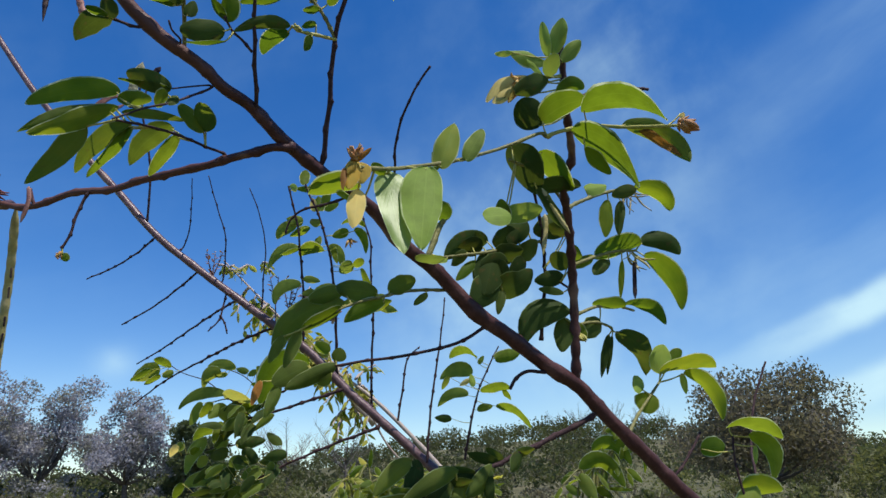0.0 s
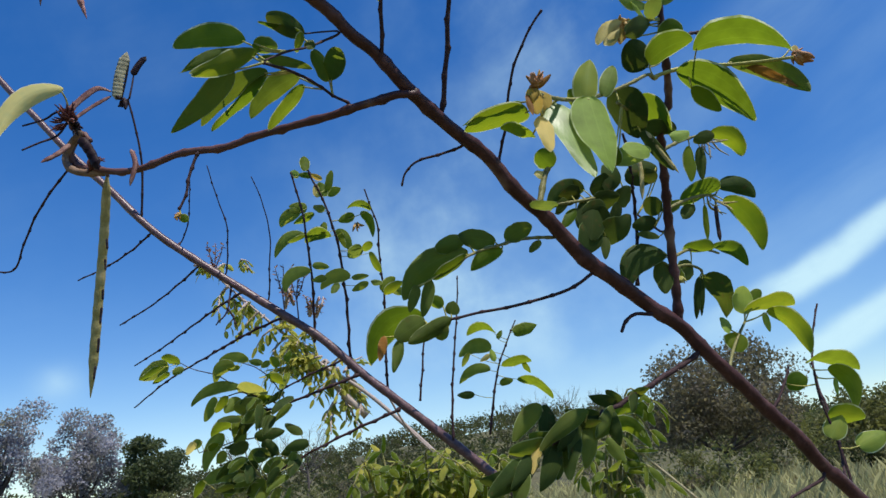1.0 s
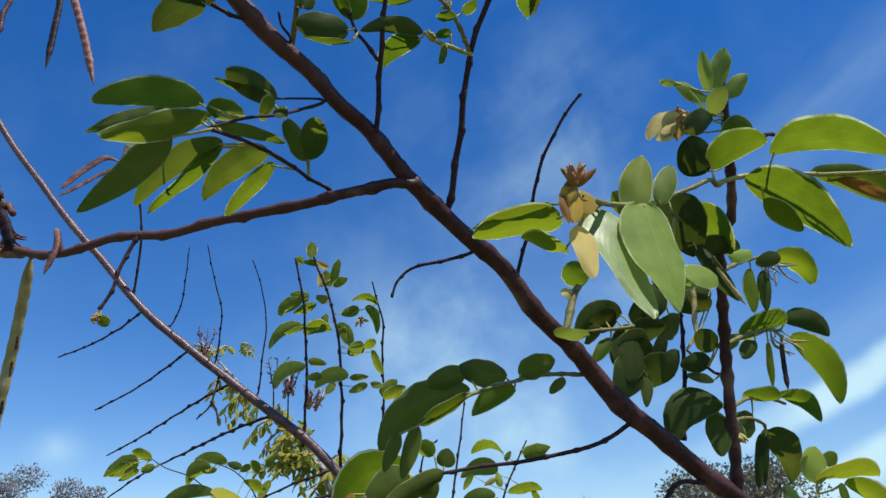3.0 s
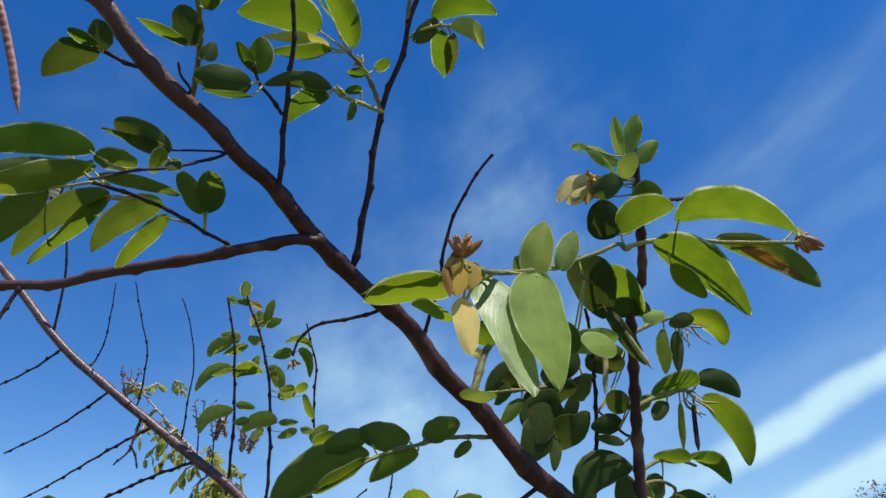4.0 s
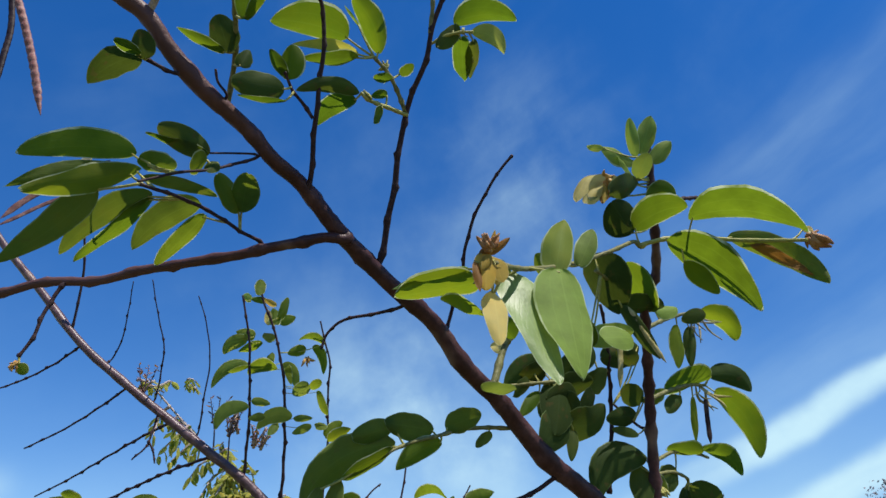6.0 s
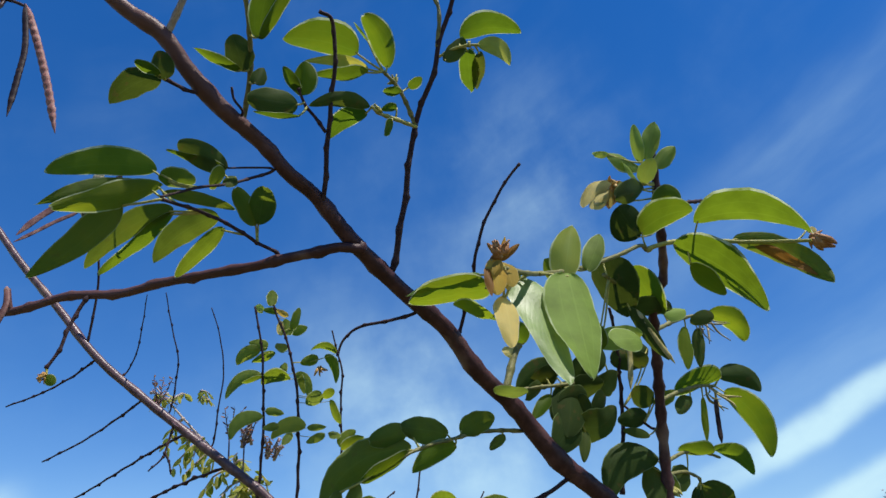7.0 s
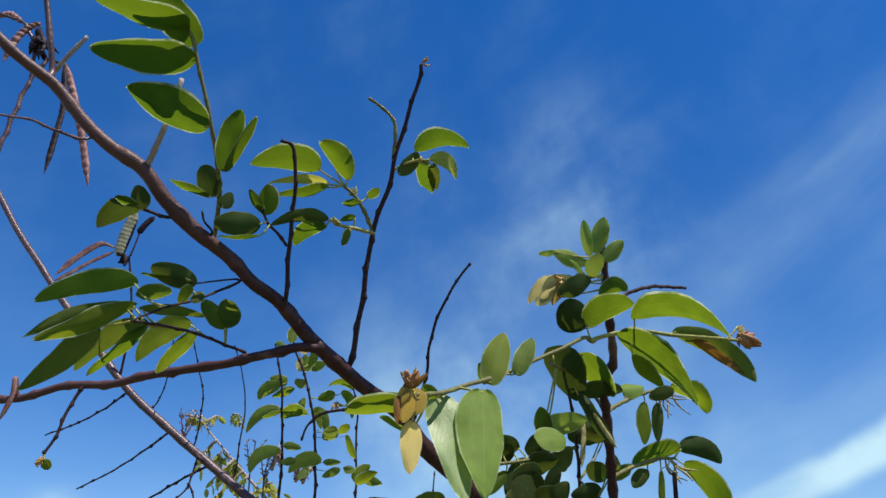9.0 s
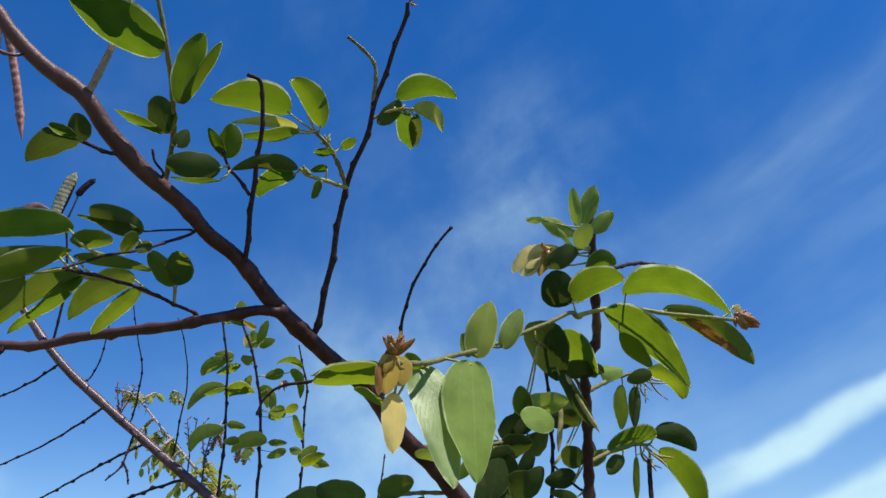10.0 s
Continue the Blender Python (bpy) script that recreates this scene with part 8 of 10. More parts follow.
leaf(stalk, (-0.4188, 1.6129, 1.5527), (-0.4493, 1.5807, 1.5291), 0.0254, (-0.03, -0.75, -0.60), BACK, via=(-0.4343, 1.5968, 1.5451), root=(-0.3834, 1.6600, 1.5115))
leaf(stalk, (-0.4056, 1.6199, 1.5408), (-0.4116, 1.5875, 1.5060), 0.0292, (0.16, -0.75, -0.40), DEEP, via=(-0.4086, 1.6037, 1.5267), root=(-0.3834, 1.6600, 1.5115))
leaf(stalk, (-0.4200, 1.6539, 1.5049), (-0.4562, 1.6209, 1.5004), 0.0261, (-0.07, -0.75, -0.60), DEEP, via=(-0.4383, 1.6374, 1.5068), root=(-0.3834, 1.6600, 1.5115))
leaf(stalk, (-0.4232, 1.6380, 1.5000), (-0.4766, 1.6052, 1.4973), 0.0262, (-0.24, -0.75, 0.20), DEEP, via=(-0.4503, 1.6216, 1.5045), root=(-0.4334, 1.6700, 1.4701))
leaf(stalk, (-0.4375, 1.6945, 1.5896), (-0.4751, 1.6606, 1.5861), 0.0213, (-0.48, -0.75, -0.40), DEEP, via=(-0.4566, 1.6776, 1.5922), root=(-0.3834, 1.6600, 1.5115))
leaf(stalk, (-0.4294, 1.6827, 1.5186), (-0.4509, 1.6490, 1.4994), 0.0226, (0.44, -0.75, -0.70), DEEP, via=(-0.4403, 1.6659, 1.5122), root=(-0.4334, 1.6700, 1.4701))
leaf(stalk, (-0.3957, 1.6721, 1.5092), (-0.4226, 1.6387, 1.4845), 0.0324, (0.02, -0.75, -0.70), DEEP, via=(-0.4093, 1.6554, 1.5007), root=(-0.3834, 1.6600, 1.5115))
leaf(stalk, (-0.3481, 1.6533, 1.5523), (-0.3688, 1.6203, 1.5171), 0.0261, (-0.04, -0.75, 0.20), BACK, via=(-0.3585, 1.6368, 1.5387), root=(-0.3085, 1.6550, 1.5491))
leaf(stalk, (-0.3462, 1.6036, 1.5241), (-0.3714, 1.5716, 1.4987), 0.0302, (0.39, -0.75, -0.60), DEEP, via=(-0.3590, 1.5876, 1.5151), root=(-0.3085, 1.6550, 1.5491))
leaf(stalk, (-0.4038, 1.6595, 1.5129), (-0.4516, 1.6263, 1.5129), 0.0274, (0.36, -0.75, -0.40), DEEP, via=(-0.4280, 1.6429, 1.5181), root=(-0.3834, 1.6600, 1.5115))
leaf(stalk, (-0.4046, 1.6196, 1.5081), (-0.4391, 1.5873, 1.5011), 0.0190, (0.34, -0.75, -0.40), BACK, via=(-0.4220, 1.6035, 1.5085), root=(-0.3834, 1.6600, 1.5115))
leaf(stalk, (-0.4317, 1.6911, 1.5191), (-0.4544, 1.6572, 1.4956), 0.0265, (-0.00, -0.75, 0.20), BACK, via=(-0.4433, 1.6742, 1.5109), root=(-0.4334, 1.6700, 1.4701))
leaf(stalk, (-0.4520, 1.6812, 1.5385), (-0.4628, 1.6476, 1.5075), 0.0302, (0.29, -0.75, -0.70), DEEP, via=(-0.4575, 1.6644, 1.5263), root=(-0.4334, 1.6700, 1.4701))
leaf(stalk, (-0.3606, 1.6998, 1.4940), (-0.3704, 1.6658, 1.4435), 0.0308, (-0.28, -0.75, -0.70), BACK, via=(-0.3655, 1.6828, 1.4736), root=(-0.3834, 1.6600, 1.5115))
leaf(stalk, (-0.3293, 1.6706, 1.4888), (-0.3459, 1.6372, 1.4495), 0.0213, (0.30, -0.75, -0.70), BACK, via=(-0.3376, 1.6539, 1.4733), root=(-0.3834, 1.6600, 1.5115))
leaf(stalk, (-0.4398, 1.6660, 1.5393), (-0.4629, 1.6327, 1.4951), 0.0265, (-0.38, -0.75, -0.40), BACK, via=(-0.4516, 1.6494, 1.5222), root=(-0.3834, 1.6600, 1.5115))
leaf(stalk, (-0.4470, 1.6315, 1.5495), (-0.4781, 1.5988, 1.5190), 0.0309, (-0.13, -0.75, -0.70), DEEP, via=(-0.4628, 1.6151, 1.5389), root=(-0.3834, 1.6600, 1.5115))
leaf(stalk, (-0.3592, 1.6631, 1.5676), (-0.4035, 1.6299, 1.5632), 0.0266, (0.12, -0.75, 0.20), DEEP, via=(-0.3815, 1.6465, 1.5702), root=(-0.3085, 1.6550, 1.5491))
stalk = stem(shrub_back, "twig", TWIG, (-0.4100, 1.6554, 1.6512, 0.00155), (-0.3933, 1.6550, 1.6086, 0.00139), (-0.4428, 1.6580, 1.6015, 0.00124), (-0.4856, 1.6600, 1.5913, 0.00108), (-0.5252, 1.6600, 1.5831, 0.00093), zig=1.0, steps=14, knots=.4, gap=.03)
leaf(stalk, (-0.4263, 1.6236, 1.6344), (-0.4944, 1.6363, 1.6120), 0.0527, (0.22, -0.40, -0.89), LIME, via=(-0.4646, 1.6300, 1.6351), bend=.12, root=(-0.4064, 1.6553, 1.6420))
leaf(stalk, (-0.4696, 1.6513, 1.6157), (-0.5152, 1.6720, 1.5421), 0.0339, (-0.22, -0.97, -0.14), BACK, via=(-0.4991, 1.6617, 1.5891), bend=.12, root=(-0.4646, 1.6590, 1.5963))
leaf(stalk, (-0.5284, 1.6345, 1.6032), (-0.5530, 1.6672, 1.5816), 0.0176, (-0.15, -0.62, -0.77), YOUNG, bend=.12, root=(-0.5243, 1.6600, 1.5833))
leaf(stalk, (-0.5188, 1.6510, 1.6083), (-0.5424, 1.6617, 1.5922), 0.0205, (-0.10, -0.89, -0.44), BACK, shape="oval", bend=.12, root=(-0.5141, 1.6600, 1.5854))
leaf(stalk, (-0.4163, 1.6466, 1.6408), (-0.4623, 1.6656, 1.6286), 0.0279, (-0.39, -0.92, 0.03), BACK, bend=.12, root=(-0.4073, 1.6553, 1.6443))
leaf(stalk, (-0.4268, 1.6345, 1.6222), (-0.4435, 1.6623, 1.5897), 0.0294, (-0.16, -0.79, -0.59), BACK, shape="oval", bend=.12, root=(-0.4229, 1.6568, 1.6044))
leaf(stalk, (-0.4803, 1.6312, 1.5970), (-0.4991, 1.6491, 1.5822), 0.0235, (0.26, -0.44, -0.86), LIME, shape="oval", bend=.12, root=(-0.4781, 1.6596, 1.5931))
stalk = stem(shrub_back, "twig", PALE, (-0.1038, 1.6695, 1.6815, 0.00287), (-0.0973, 1.6700, 1.6639, 0.00255), (-0.0617, 1.6900, 1.5990, 0.00224), (-0.0056, 1.7100, 1.5370, 0.00192))
stalk = stem(shrub_back, "twig", TWIG, (-0.1991, 1.6373, 1.7646, 0.00320), (-0.2096, 1.6330, 1.7545, 0.00280), (-0.2825, 1.6500, 1.7310, 0.00240), (-0.3417, 1.6600, 1.7053, 0.00200), (-0.3814, 1.6700, 1.6820, 0.00160), zig=1.0, steps=14, knots=.8, gap=.03)
stalk = stem(shrub_back, "twig", MAUVE, (-0.3275, 1.6446, 1.8746, 0.00241), (-0.3286, 1.6400, 1.8734, 0.00209), (-0.3329, 1.6600, 1.9069, 0.00177), (-0.3364, 1.6700, 1.9384, 0.00144))
spray(shrub_back, MAUVE, [(-0.3364, 1.6700, 1.9384, 0.00165), (-0.3450, 1.6700, 1.9707, 0.00124), (-0.3535, 1.6700, 2.0092, 0.00082)], 16, 0.0096, 0.0041, 0, 3715, (POD, RUSTY, POD,))
spray(shrub_back, MAUVE, [(-0.3364, 1.6700, 1.9384, 0.00165), (-0.3342, 1.6700, 1.9699, 0.00124), (-0.3318, 1.6700, 2.0078, 0.00082)], 16, 0.0096, 0.0041, 0, 6069, (POD, RUSTY, POD,))
spray(shrub_back, MAUVE, [(-0.3364, 1.6700, 1.9384, 0.00165), (-0.3247, 1.6700, 1.9693, 0.00124), (-0.3127, 1.6700, 2.0065, 0.00082)], 16, 0.0096, 0.0041, 0, 6151, (POD, RUSTY, POD,))
stalk = stem(shrub_back, "twig", MAUVE, (-0.2944, 1.6427, 1.8493, 0.00240), (-0.2969, 1.6400, 1.8463, 0.00208), (-0.3004, 1.6600, 1.8848, 0.00176), (-0.3033, 1.6700, 1.9217, 0.00144))
spray(shrub_back, MAUVE, [(-0.3033, 1.6700, 1.9217, 0.00165), (-0.3117, 1.6700, 1.9539, 0.00123), (-0.3200, 1.6700, 1.9923, 0.00082)], 16, 0.0096, 0.0041, 0, 2070, (POD, RUSTY, POD,))
spray(shrub_back, MAUVE, [(-0.3033, 1.6700, 1.9217, 0.00165), (-0.3008, 1.6700, 1.9531, 0.00123), (-0.2982, 1.6700, 1.9908, 0.00082)], 16, 0.0096, 0.0041, 0, 3165, (POD, RUSTY, POD,))
spray(shrub_back, MAUVE, [(-0.3033, 1.6700, 1.9217, 0.00165), (-0.2914, 1.6700, 1.9524, 0.00123), (-0.2791, 1.6700, 1.9895, 0.00082)], 16, 0.0096, 0.0041, 0, 718, (POD, RUSTY, POD,))
stalk = stem(shrub_back, "twig", MAUVE, (-0.4415, 1.6557, 1.9612, 0.00242), (-0.4445, 1.6400, 1.9583, 0.00210), (-0.4707, 1.6600, 1.9842, 0.00178), (-0.4957, 1.6700, 2.0072, 0.00145))
spray(shrub_back, MAUVE, [(-0.4957, 1.6700, 2.0072, 0.00165), (-0.5052, 1.6700, 2.0398, 0.00124), (-0.5148, 1.6700, 2.0788, 0.00082)], 16, 0.0096, 0.0041, 0, 1396, (POD, RUSTY, POD,))
spray(shrub_back, MAUVE, [(-0.4957, 1.6700, 2.0072, 0.00165), (-0.4945, 1.6700, 2.0391, 0.00124), (-0.4934, 1.6700, 2.0775, 0.00082)], 16, 0.0096, 0.0041, 0, 2243, (POD, RUSTY, POD,))
spray(shrub_back, MAUVE, [(-0.4957, 1.6700, 2.0072, 0.00165), (-0.4852, 1.6700, 2.0385, 0.00124), (-0.4745, 1.6700, 2.0763, 0.00082)], 16, 0.0096, 0.0041, 0, 4055, (POD, RUSTY, POD,))

pale_shrub = thing("shrub", (0.420, 2.940, land(0.420, 2.940)), "pale-barked shrub with fine feathery yellow-green foliage", "shrub")
stalk = stem(pale_shrub, "branch", PALE, (-0.8256, 3.0500, 2.5360, 0.0031), (-0.6302, 3.0200, 2.3332, 0.0047), (-0.4619, 3.0000, 2.1650, 0.0059), (-0.3233, 2.9900, 2.0280, 0.0070), (-0.1401, 2.9800, 1.8900, 0.0078), (0.0032, 2.9600, 1.7498, 0.0086), (0.1403, 2.9400, 1.5984, 0.0098), (0.2573, 2.9000, 1.4469, 0.0109), (0.3900, 2.9300, 0.8000, 0.0140), (0.4200, 2.9400, land(0.42, 2.94) - 0.06, 0.0172), knots=.15, gap=.12)
spray(pale_shrub, FRESH, [(-0.3566, 2.9800, 2.0341, 0.0035), (-0.4294, 2.9600, 2.0090, 0.0028), (-0.4900, 2.9300, 1.9952, 0.0021), (-0.5317, 2.9000, 1.9566, 0.0015)], 20, 0.046, 0.0150, 0.30, 900, (LIME, SUNNY, SUNNY))
spray(pale_shrub, FRESH, [(-0.3439, 2.9800, 1.9944, 0.0035), (-0.3822, 2.9600, 1.9956, 0.0028), (-0.4141, 2.9300, 1.9936, 0.0021), (-0.4367, 2.9000, 1.9578, 0.0015)], 20, 0.046, 0.0150, 0.30, 901, (LIME, SUNNY, SUNNY))
spray(pale_shrub, FRESH, [(-0.3331, 2.9800, 1.9928, 0.0035), (-0.4006, 2.9600, 1.9972, 0.0028), (-0.4575, 2.9300, 1.9976, 0.0021), (-0.4970, 2.9000, 1.9634, 0.0015)], 20, 0.046, 0.0150, 0.30, 902, (LIME, SUNNY, SUNNY))
spray(pale_shrub, FRESH, [(-0.3513, 2.9800, 2.0173, 0.0035), (-0.3853, 2.9600, 2.0772, 0.0028), (-0.4147, 2.9300, 2.1037, 0.0021), (-0.4360, 2.9000, 2.0754, 0.0015)], 20, 0.046, 0.0150, 0.30, 903, (LIME, SUNNY, SUNNY))
spray(pale_shrub, FRESH, [(-0.3587, 2.9800, 2.0733, 0.0035), (-0.4185, 2.9600, 2.1456, 0.0028), (-0.4702, 2.9300, 2.1785, 0.0021), (-0.5066, 2.9000, 2.1519, 0.0015)], 20, 0.046, 0.0150, 0.30, 904, (LIME, SUNNY, SUNNY))
spray(pale_shrub, FRESH, [(-0.3407, 2.9800, 1.9911, 0.0035), (-0.3940, 2.9600, 2.0353, 0.0028), (-0.4397, 2.9300, 2.0548, 0.0021), (-0.4720, 2.9000, 2.0254, 0.0015)], 20, 0.046, 0.0150, 0.30, 905, (LIME, SUNNY, SUNNY))
spray(pale_shrub, FRESH, [(-0.3311, 2.9800, 2.0489, 0.0035), (-0.3676, 2.9600, 2.0444, 0.0028), (-0.3980, 2.9300, 2.0392, 0.0021), (-0.4196, 2.9000, 2.0015, 0.0015)], 20, 0.046, 0.0150, 0.30, 906, (LIME, SUNNY, SUNNY))
spray(pale_shrub, FRESH, [(-0.3634, 2.9800, 2.0552, 0.0035), (-0.4036, 2.9600, 2.0252, 0.0028), (-0.4365, 2.9300, 2.0079, 0.0021), (-0.4594, 2.9000, 1.9669, 0.0015)], 20, 0.046, 0.0150, 0.30, 907, (LIME, SUNNY, SUNNY))
spray(pale_shrub, FRESH, [(-0.3127, 2.9800, 2.0347, 0.0035), (-0.3333, 2.9600, 2.1123, 0.0028), (-0.3519, 2.9300, 2.1471, 0.0021), (-0.3663, 2.9000, 2.1203, 0.0015)], 20, 0.046, 0.0150, 0.30, 908, (LIME, SUNNY, SUNNY))
stem(pale_shrub, "trunk", PALE, (0.1701, 2.9400, 1.4417, 0.0320), (0.2901, 2.9400, 0.7929, 0.0360), (0.4201, 2.9400, land(0.420, 2.940) - 0.06, 0.0450), knots=.1, gap=.15)
stem(pale_shrub, "branch", PALE, (-0.1232, 3.0000, 1.7825, 0.0180), (-0.2347, 3.0000, 1.8990, 0.0130), (-0.2897, 3.0000, 1.9881, 0.0090), knots=.15, gap=.12)
spray(pale_shrub, PALE, [(-0.2833, 3.0000, 2.0332, 0.0050), (-0.3354, 2.9962, 1.9959, 0.0036), (-0.3673, 3.0139, 1.9323, 0.0020)], 9, 0.0580, 0.0190, 0.55, 3896, (LIME, SUNNY, SUNNY))
spray(pale_shrub, PALE, [(-0.6904, 3.0000, 2.3914, 0.0050), (-0.7374, 3.0731, 2.3714, 0.0036), (-0.7162, 2.9214, 2.2528, 0.0020)], 9, 0.0580, 0.0190, 0.55, 3133, (LIME, SUNNY, SUNNY))
spray(pale_shrub, PALE, [(-0.4632, 3.0000, 2.1837, 0.0050), (-0.4785, 3.0446, 2.2448, 0.0036), (-0.4630, 3.0082, 2.2524, 0.0020)], 7, 0.0580, 0.0190, 0.55, 3358, (LIME, SUNNY, SUNNY))
spray(pale_shrub, PALE, [(-0.6397, 3.0000, 2.3398, 0.0050), (-0.6254, 3.0153, 2.3057, 0.0036), (-0.6313, 3.0093, 2.2369, 0.0020)], 9, 0.0580, 0.0190, 0.55, 1635, (LIME, SUNNY, SUNNY))
spray(pale_shrub, PALE, [(-0.2587, 3.0000, 2.0119, 0.0050), (-0.2184, 2.9352, 2.0301, 0.0036), (-0.2011, 2.9907, 2.0449, 0.0020)], 7, 0.0580, 0.0190, 0.55, 1299, (LIME, SUNNY, SUNNY))
spray(pale_shrub, PALE, [(-0.2116, 3.0000, 1.9712, 0.0050), (-0.1651, 3.0672, 2.0285, 0.0036), (-0.1261, 3.1140, 2.0541, 0.0020)], 7, 0.0580, 0.0190, 0.55, 5757, (LIME, SUNNY, SUNNY))
spray(pale_shrub, PALE, [(-0.1995, 3.0000, 1.9607, 0.0050), (-0.1901, 3.0713, 1.9240, 0.0036), (-0.1966, 3.0074, 1.8393, 0.0020)], 9, 0.0580, 0.0190, 0.55, 3590, (LIME, SUNNY, SUNNY))
spray(pale_shrub, PALE, [(-0.4227, 3.0000, 2.1501, 0.0050), (-0.4925, 3.0776, 2.1317, 0.0036), (-0.5069, 2.8925, 2.0254, 0.0020)], 9, 0.0580, 0.0190, 0.55, 646, (LIME, SUNNY, SUNNY))
spray(pale_shrub, PALE, [(-0.3159, 3.0000, 2.0614, 0.0050), (-0.3423, 3.0101, 2.0494, 0.0036), (-0.3686, 2.9973, 2.0037, 0.0020)], 9, 0.0580, 0.0190, 0.55, 7725, (LIME, SUNNY, SUNNY))
spray(pale_shrub, PALE, [(-0.2690, 3.0000, 2.0208, 0.0050), (-0.3302, 2.9977, 1.9974, 0.0036), (-0.3628, 2.9647, 1.9381, 0.0020)], 9, 0.0580, 0.0190, 0.55, 6807, (LIME, SUNNY, SUNNY))
spray(pale_shrub, PALE, [(-0.4209, 3.0000, 2.1486, 0.0050), (-0.4300, 2.9243, 2.0938, 0.0036), (-0.4560, 2.8820, 2.0215, 0.0020)], 9, 0.0580, 0.0190, 0.55, 1444, (LIME, SUNNY, SUNNY))
spray(pale_shrub, PALE, [(-0.3647, 3.0000, 2.1020, 0.0050), (-0.3747, 3.0568, 2.0660, 0.0036), (-0.3527, 2.9375, 1.9651, 0.0020)], 9, 0.0580, 0.0190, 0.55, 3439, (LIME, SUNNY, SUNNY))
spray(pale_shrub, PALE, [(-0.2999, 3.0000, 2.0476, 0.0050), (-0.3301, 2.9573, 2.0356, 0.0036), (-0.3915, 3.0004, 2.0141, 0.0020)], 9, 0.0580, 0.0190, 0.55, 6212, (LIME, SUNNY, SUNNY))
spray(pale_shrub, PALE, [(-0.1813, 3.0000, 1.9444, 0.0050), (-0.1856, 3.0157, 1.9243, 0.0036), (-0.1921, 3.0925, 1.8842, 0.0020)], 9, 0.0580, 0.0190, 0.55, 7724, (LIME, SUNNY, SUNNY))
spray(pale_shrub, PALE, [(-0.3923, 3.0000, 2.1249, 0.0050), (-0.4401, 3.0147, 2.1067, 0.0036), (-0.4583, 2.8970, 2.0304, 0.0020)], 9, 0.0580, 0.0190, 0.55, 308, (LIME, SUNNY, SUNNY))
spray(pale_shrub, PALE, [(-0.3225, 3.0000, 2.0671, 0.0050), (-0.3365, 2.9333, 2.0449, 0.0036), (-0.3407, 2.9820, 2.0163, 0.0020)], 9, 0.0580, 0.0190, 0.55, 1777, (LIME, SUNNY, SUNNY))
spray(pale_shrub, PALE, [(-0.1907, 3.0000, 1.9532, 0.0050), (-0.2102, 3.0429, 1.9358, 0.0036), (-0.2402, 2.9266, 1.8664, 0.0020)], 9, 0.0580, 0.0190, 0.55, 7014, (LIME, SUNNY, SUNNY))
spray(pale_shrub, PALE, [(-0.2550, 3.0000, 2.0088, 0.0050), (-0.2450, 2.9704, 1.9938, 0.0036), (-0.2377, 2.9265, 1.9481, 0.0020)], 9, 0.0580, 0.0190, 0.55, 4604, (LIME, SUNNY, SUNNY))
spray(pale_shrub, PALE, [(-0.1794, 3.0000, 1.9422, 0.0050), (-0.1567, 3.0450, 1.9218, 0.0036), (-0.1510, 3.0059, 1.8609, 0.0020)], 9, 0.0580, 0.0190, 0.55, 8262, (LIME, SUNNY, SUNNY))
spray(pale_shrub, PALE, [(-0.4463, 3.0000, 2.1697, 0.0050), (-0.4360, 3.0550, 2.2110, 0.0036), (-0.4423, 3.0381, 2.2057, 0.0020)], 7, 0.0580, 0.0190, 0.55, 1292, (LIME, SUNNY, SUNNY))
spray(pale_shrub, PALE, [(-0.6090, 3.0000, 2.3112, 0.0050), (-0.6436, 2.9539, 2.2539, 0.0036), (-0.7167, 3.0778, 2.2133, 0.0020)], 9, 0.0580, 0.0190, 0.55, 9191, (LIME, SUNNY, SUNNY))
spray(pale_shrub, PALE, [(-0.4026, 3.0000, 2.1334, 0.0050), (-0.4045, 2.9392, 2.0775, 0.0036), (-0.4465, 3.0460, 2.0306, 0.0020)], 9, 0.0580, 0.0190, 0.55, 2094, (LIME, SUNNY, SUNNY))
spray(pale_shrub, PALE, [(-0.6111, 3.0000, 2.3131, 0.0050), (-0.5990, 3.0198, 2.3098, 0.0036), (-0.5973, 3.1092, 2.2948, 0.0020)], 9, 0.0580, 0.0190, 0.55, 1419, (LIME, SUNNY, SUNNY))
spray(pale_shrub, PALE, [(-0.2342, 3.0000, 1.9907, 0.0050), (-0.2579, 2.9208, 1.9461, 0.0036), (-0.2995, 2.9880, 1.9000, 0.0020)], 9, 0.0580, 0.0190, 0.55, 2438, (LIME, SUNNY, SUNNY))
spray(pale_shrub, PALE, [(-0.4706, 3.0000, 2.1901, 0.0050), (-0.4488, 2.9375, 2.2057, 0.0036), (-0.4325, 2.9702, 2.2157, 0.0020)], 7, 0.0580, 0.0190, 0.55, 2074, (LIME, SUNNY, SUNNY))
spray(pale_shrub, PALE, [(-0.7588, 3.0000, 2.4608, 0.0050), (-0.7188, 3.0213, 2.5002, 0.0036), (-0.7097, 3.0780, 2.5222, 0.0020)], 7, 0.0580, 0.0190, 0.55, 8894, (LIME, SUNNY, SUNNY))
spray(pale_shrub, PALE, [(-0.2270, 3.0000, 1.9845, 0.0050), (-0.2768, 3.0019, 1.9408, 0.0036), (-0.3346, 2.8972, 1.8553, 0.0020)], 9, 0.0580, 0.0190, 0.55, 7891, (LIME, SUNNY, SUNNY))
spray(pale_shrub, PALE, [(-0.6533, 3.0000, 2.3537, 0.0050), (-0.6635, 2.9978, 2.3336, 0.0036), (-0.6567, 2.9847, 2.2789, 0.0020)], 9, 0.0580, 0.0190, 0.55, 9266, (LIME, SUNNY, SUNNY))
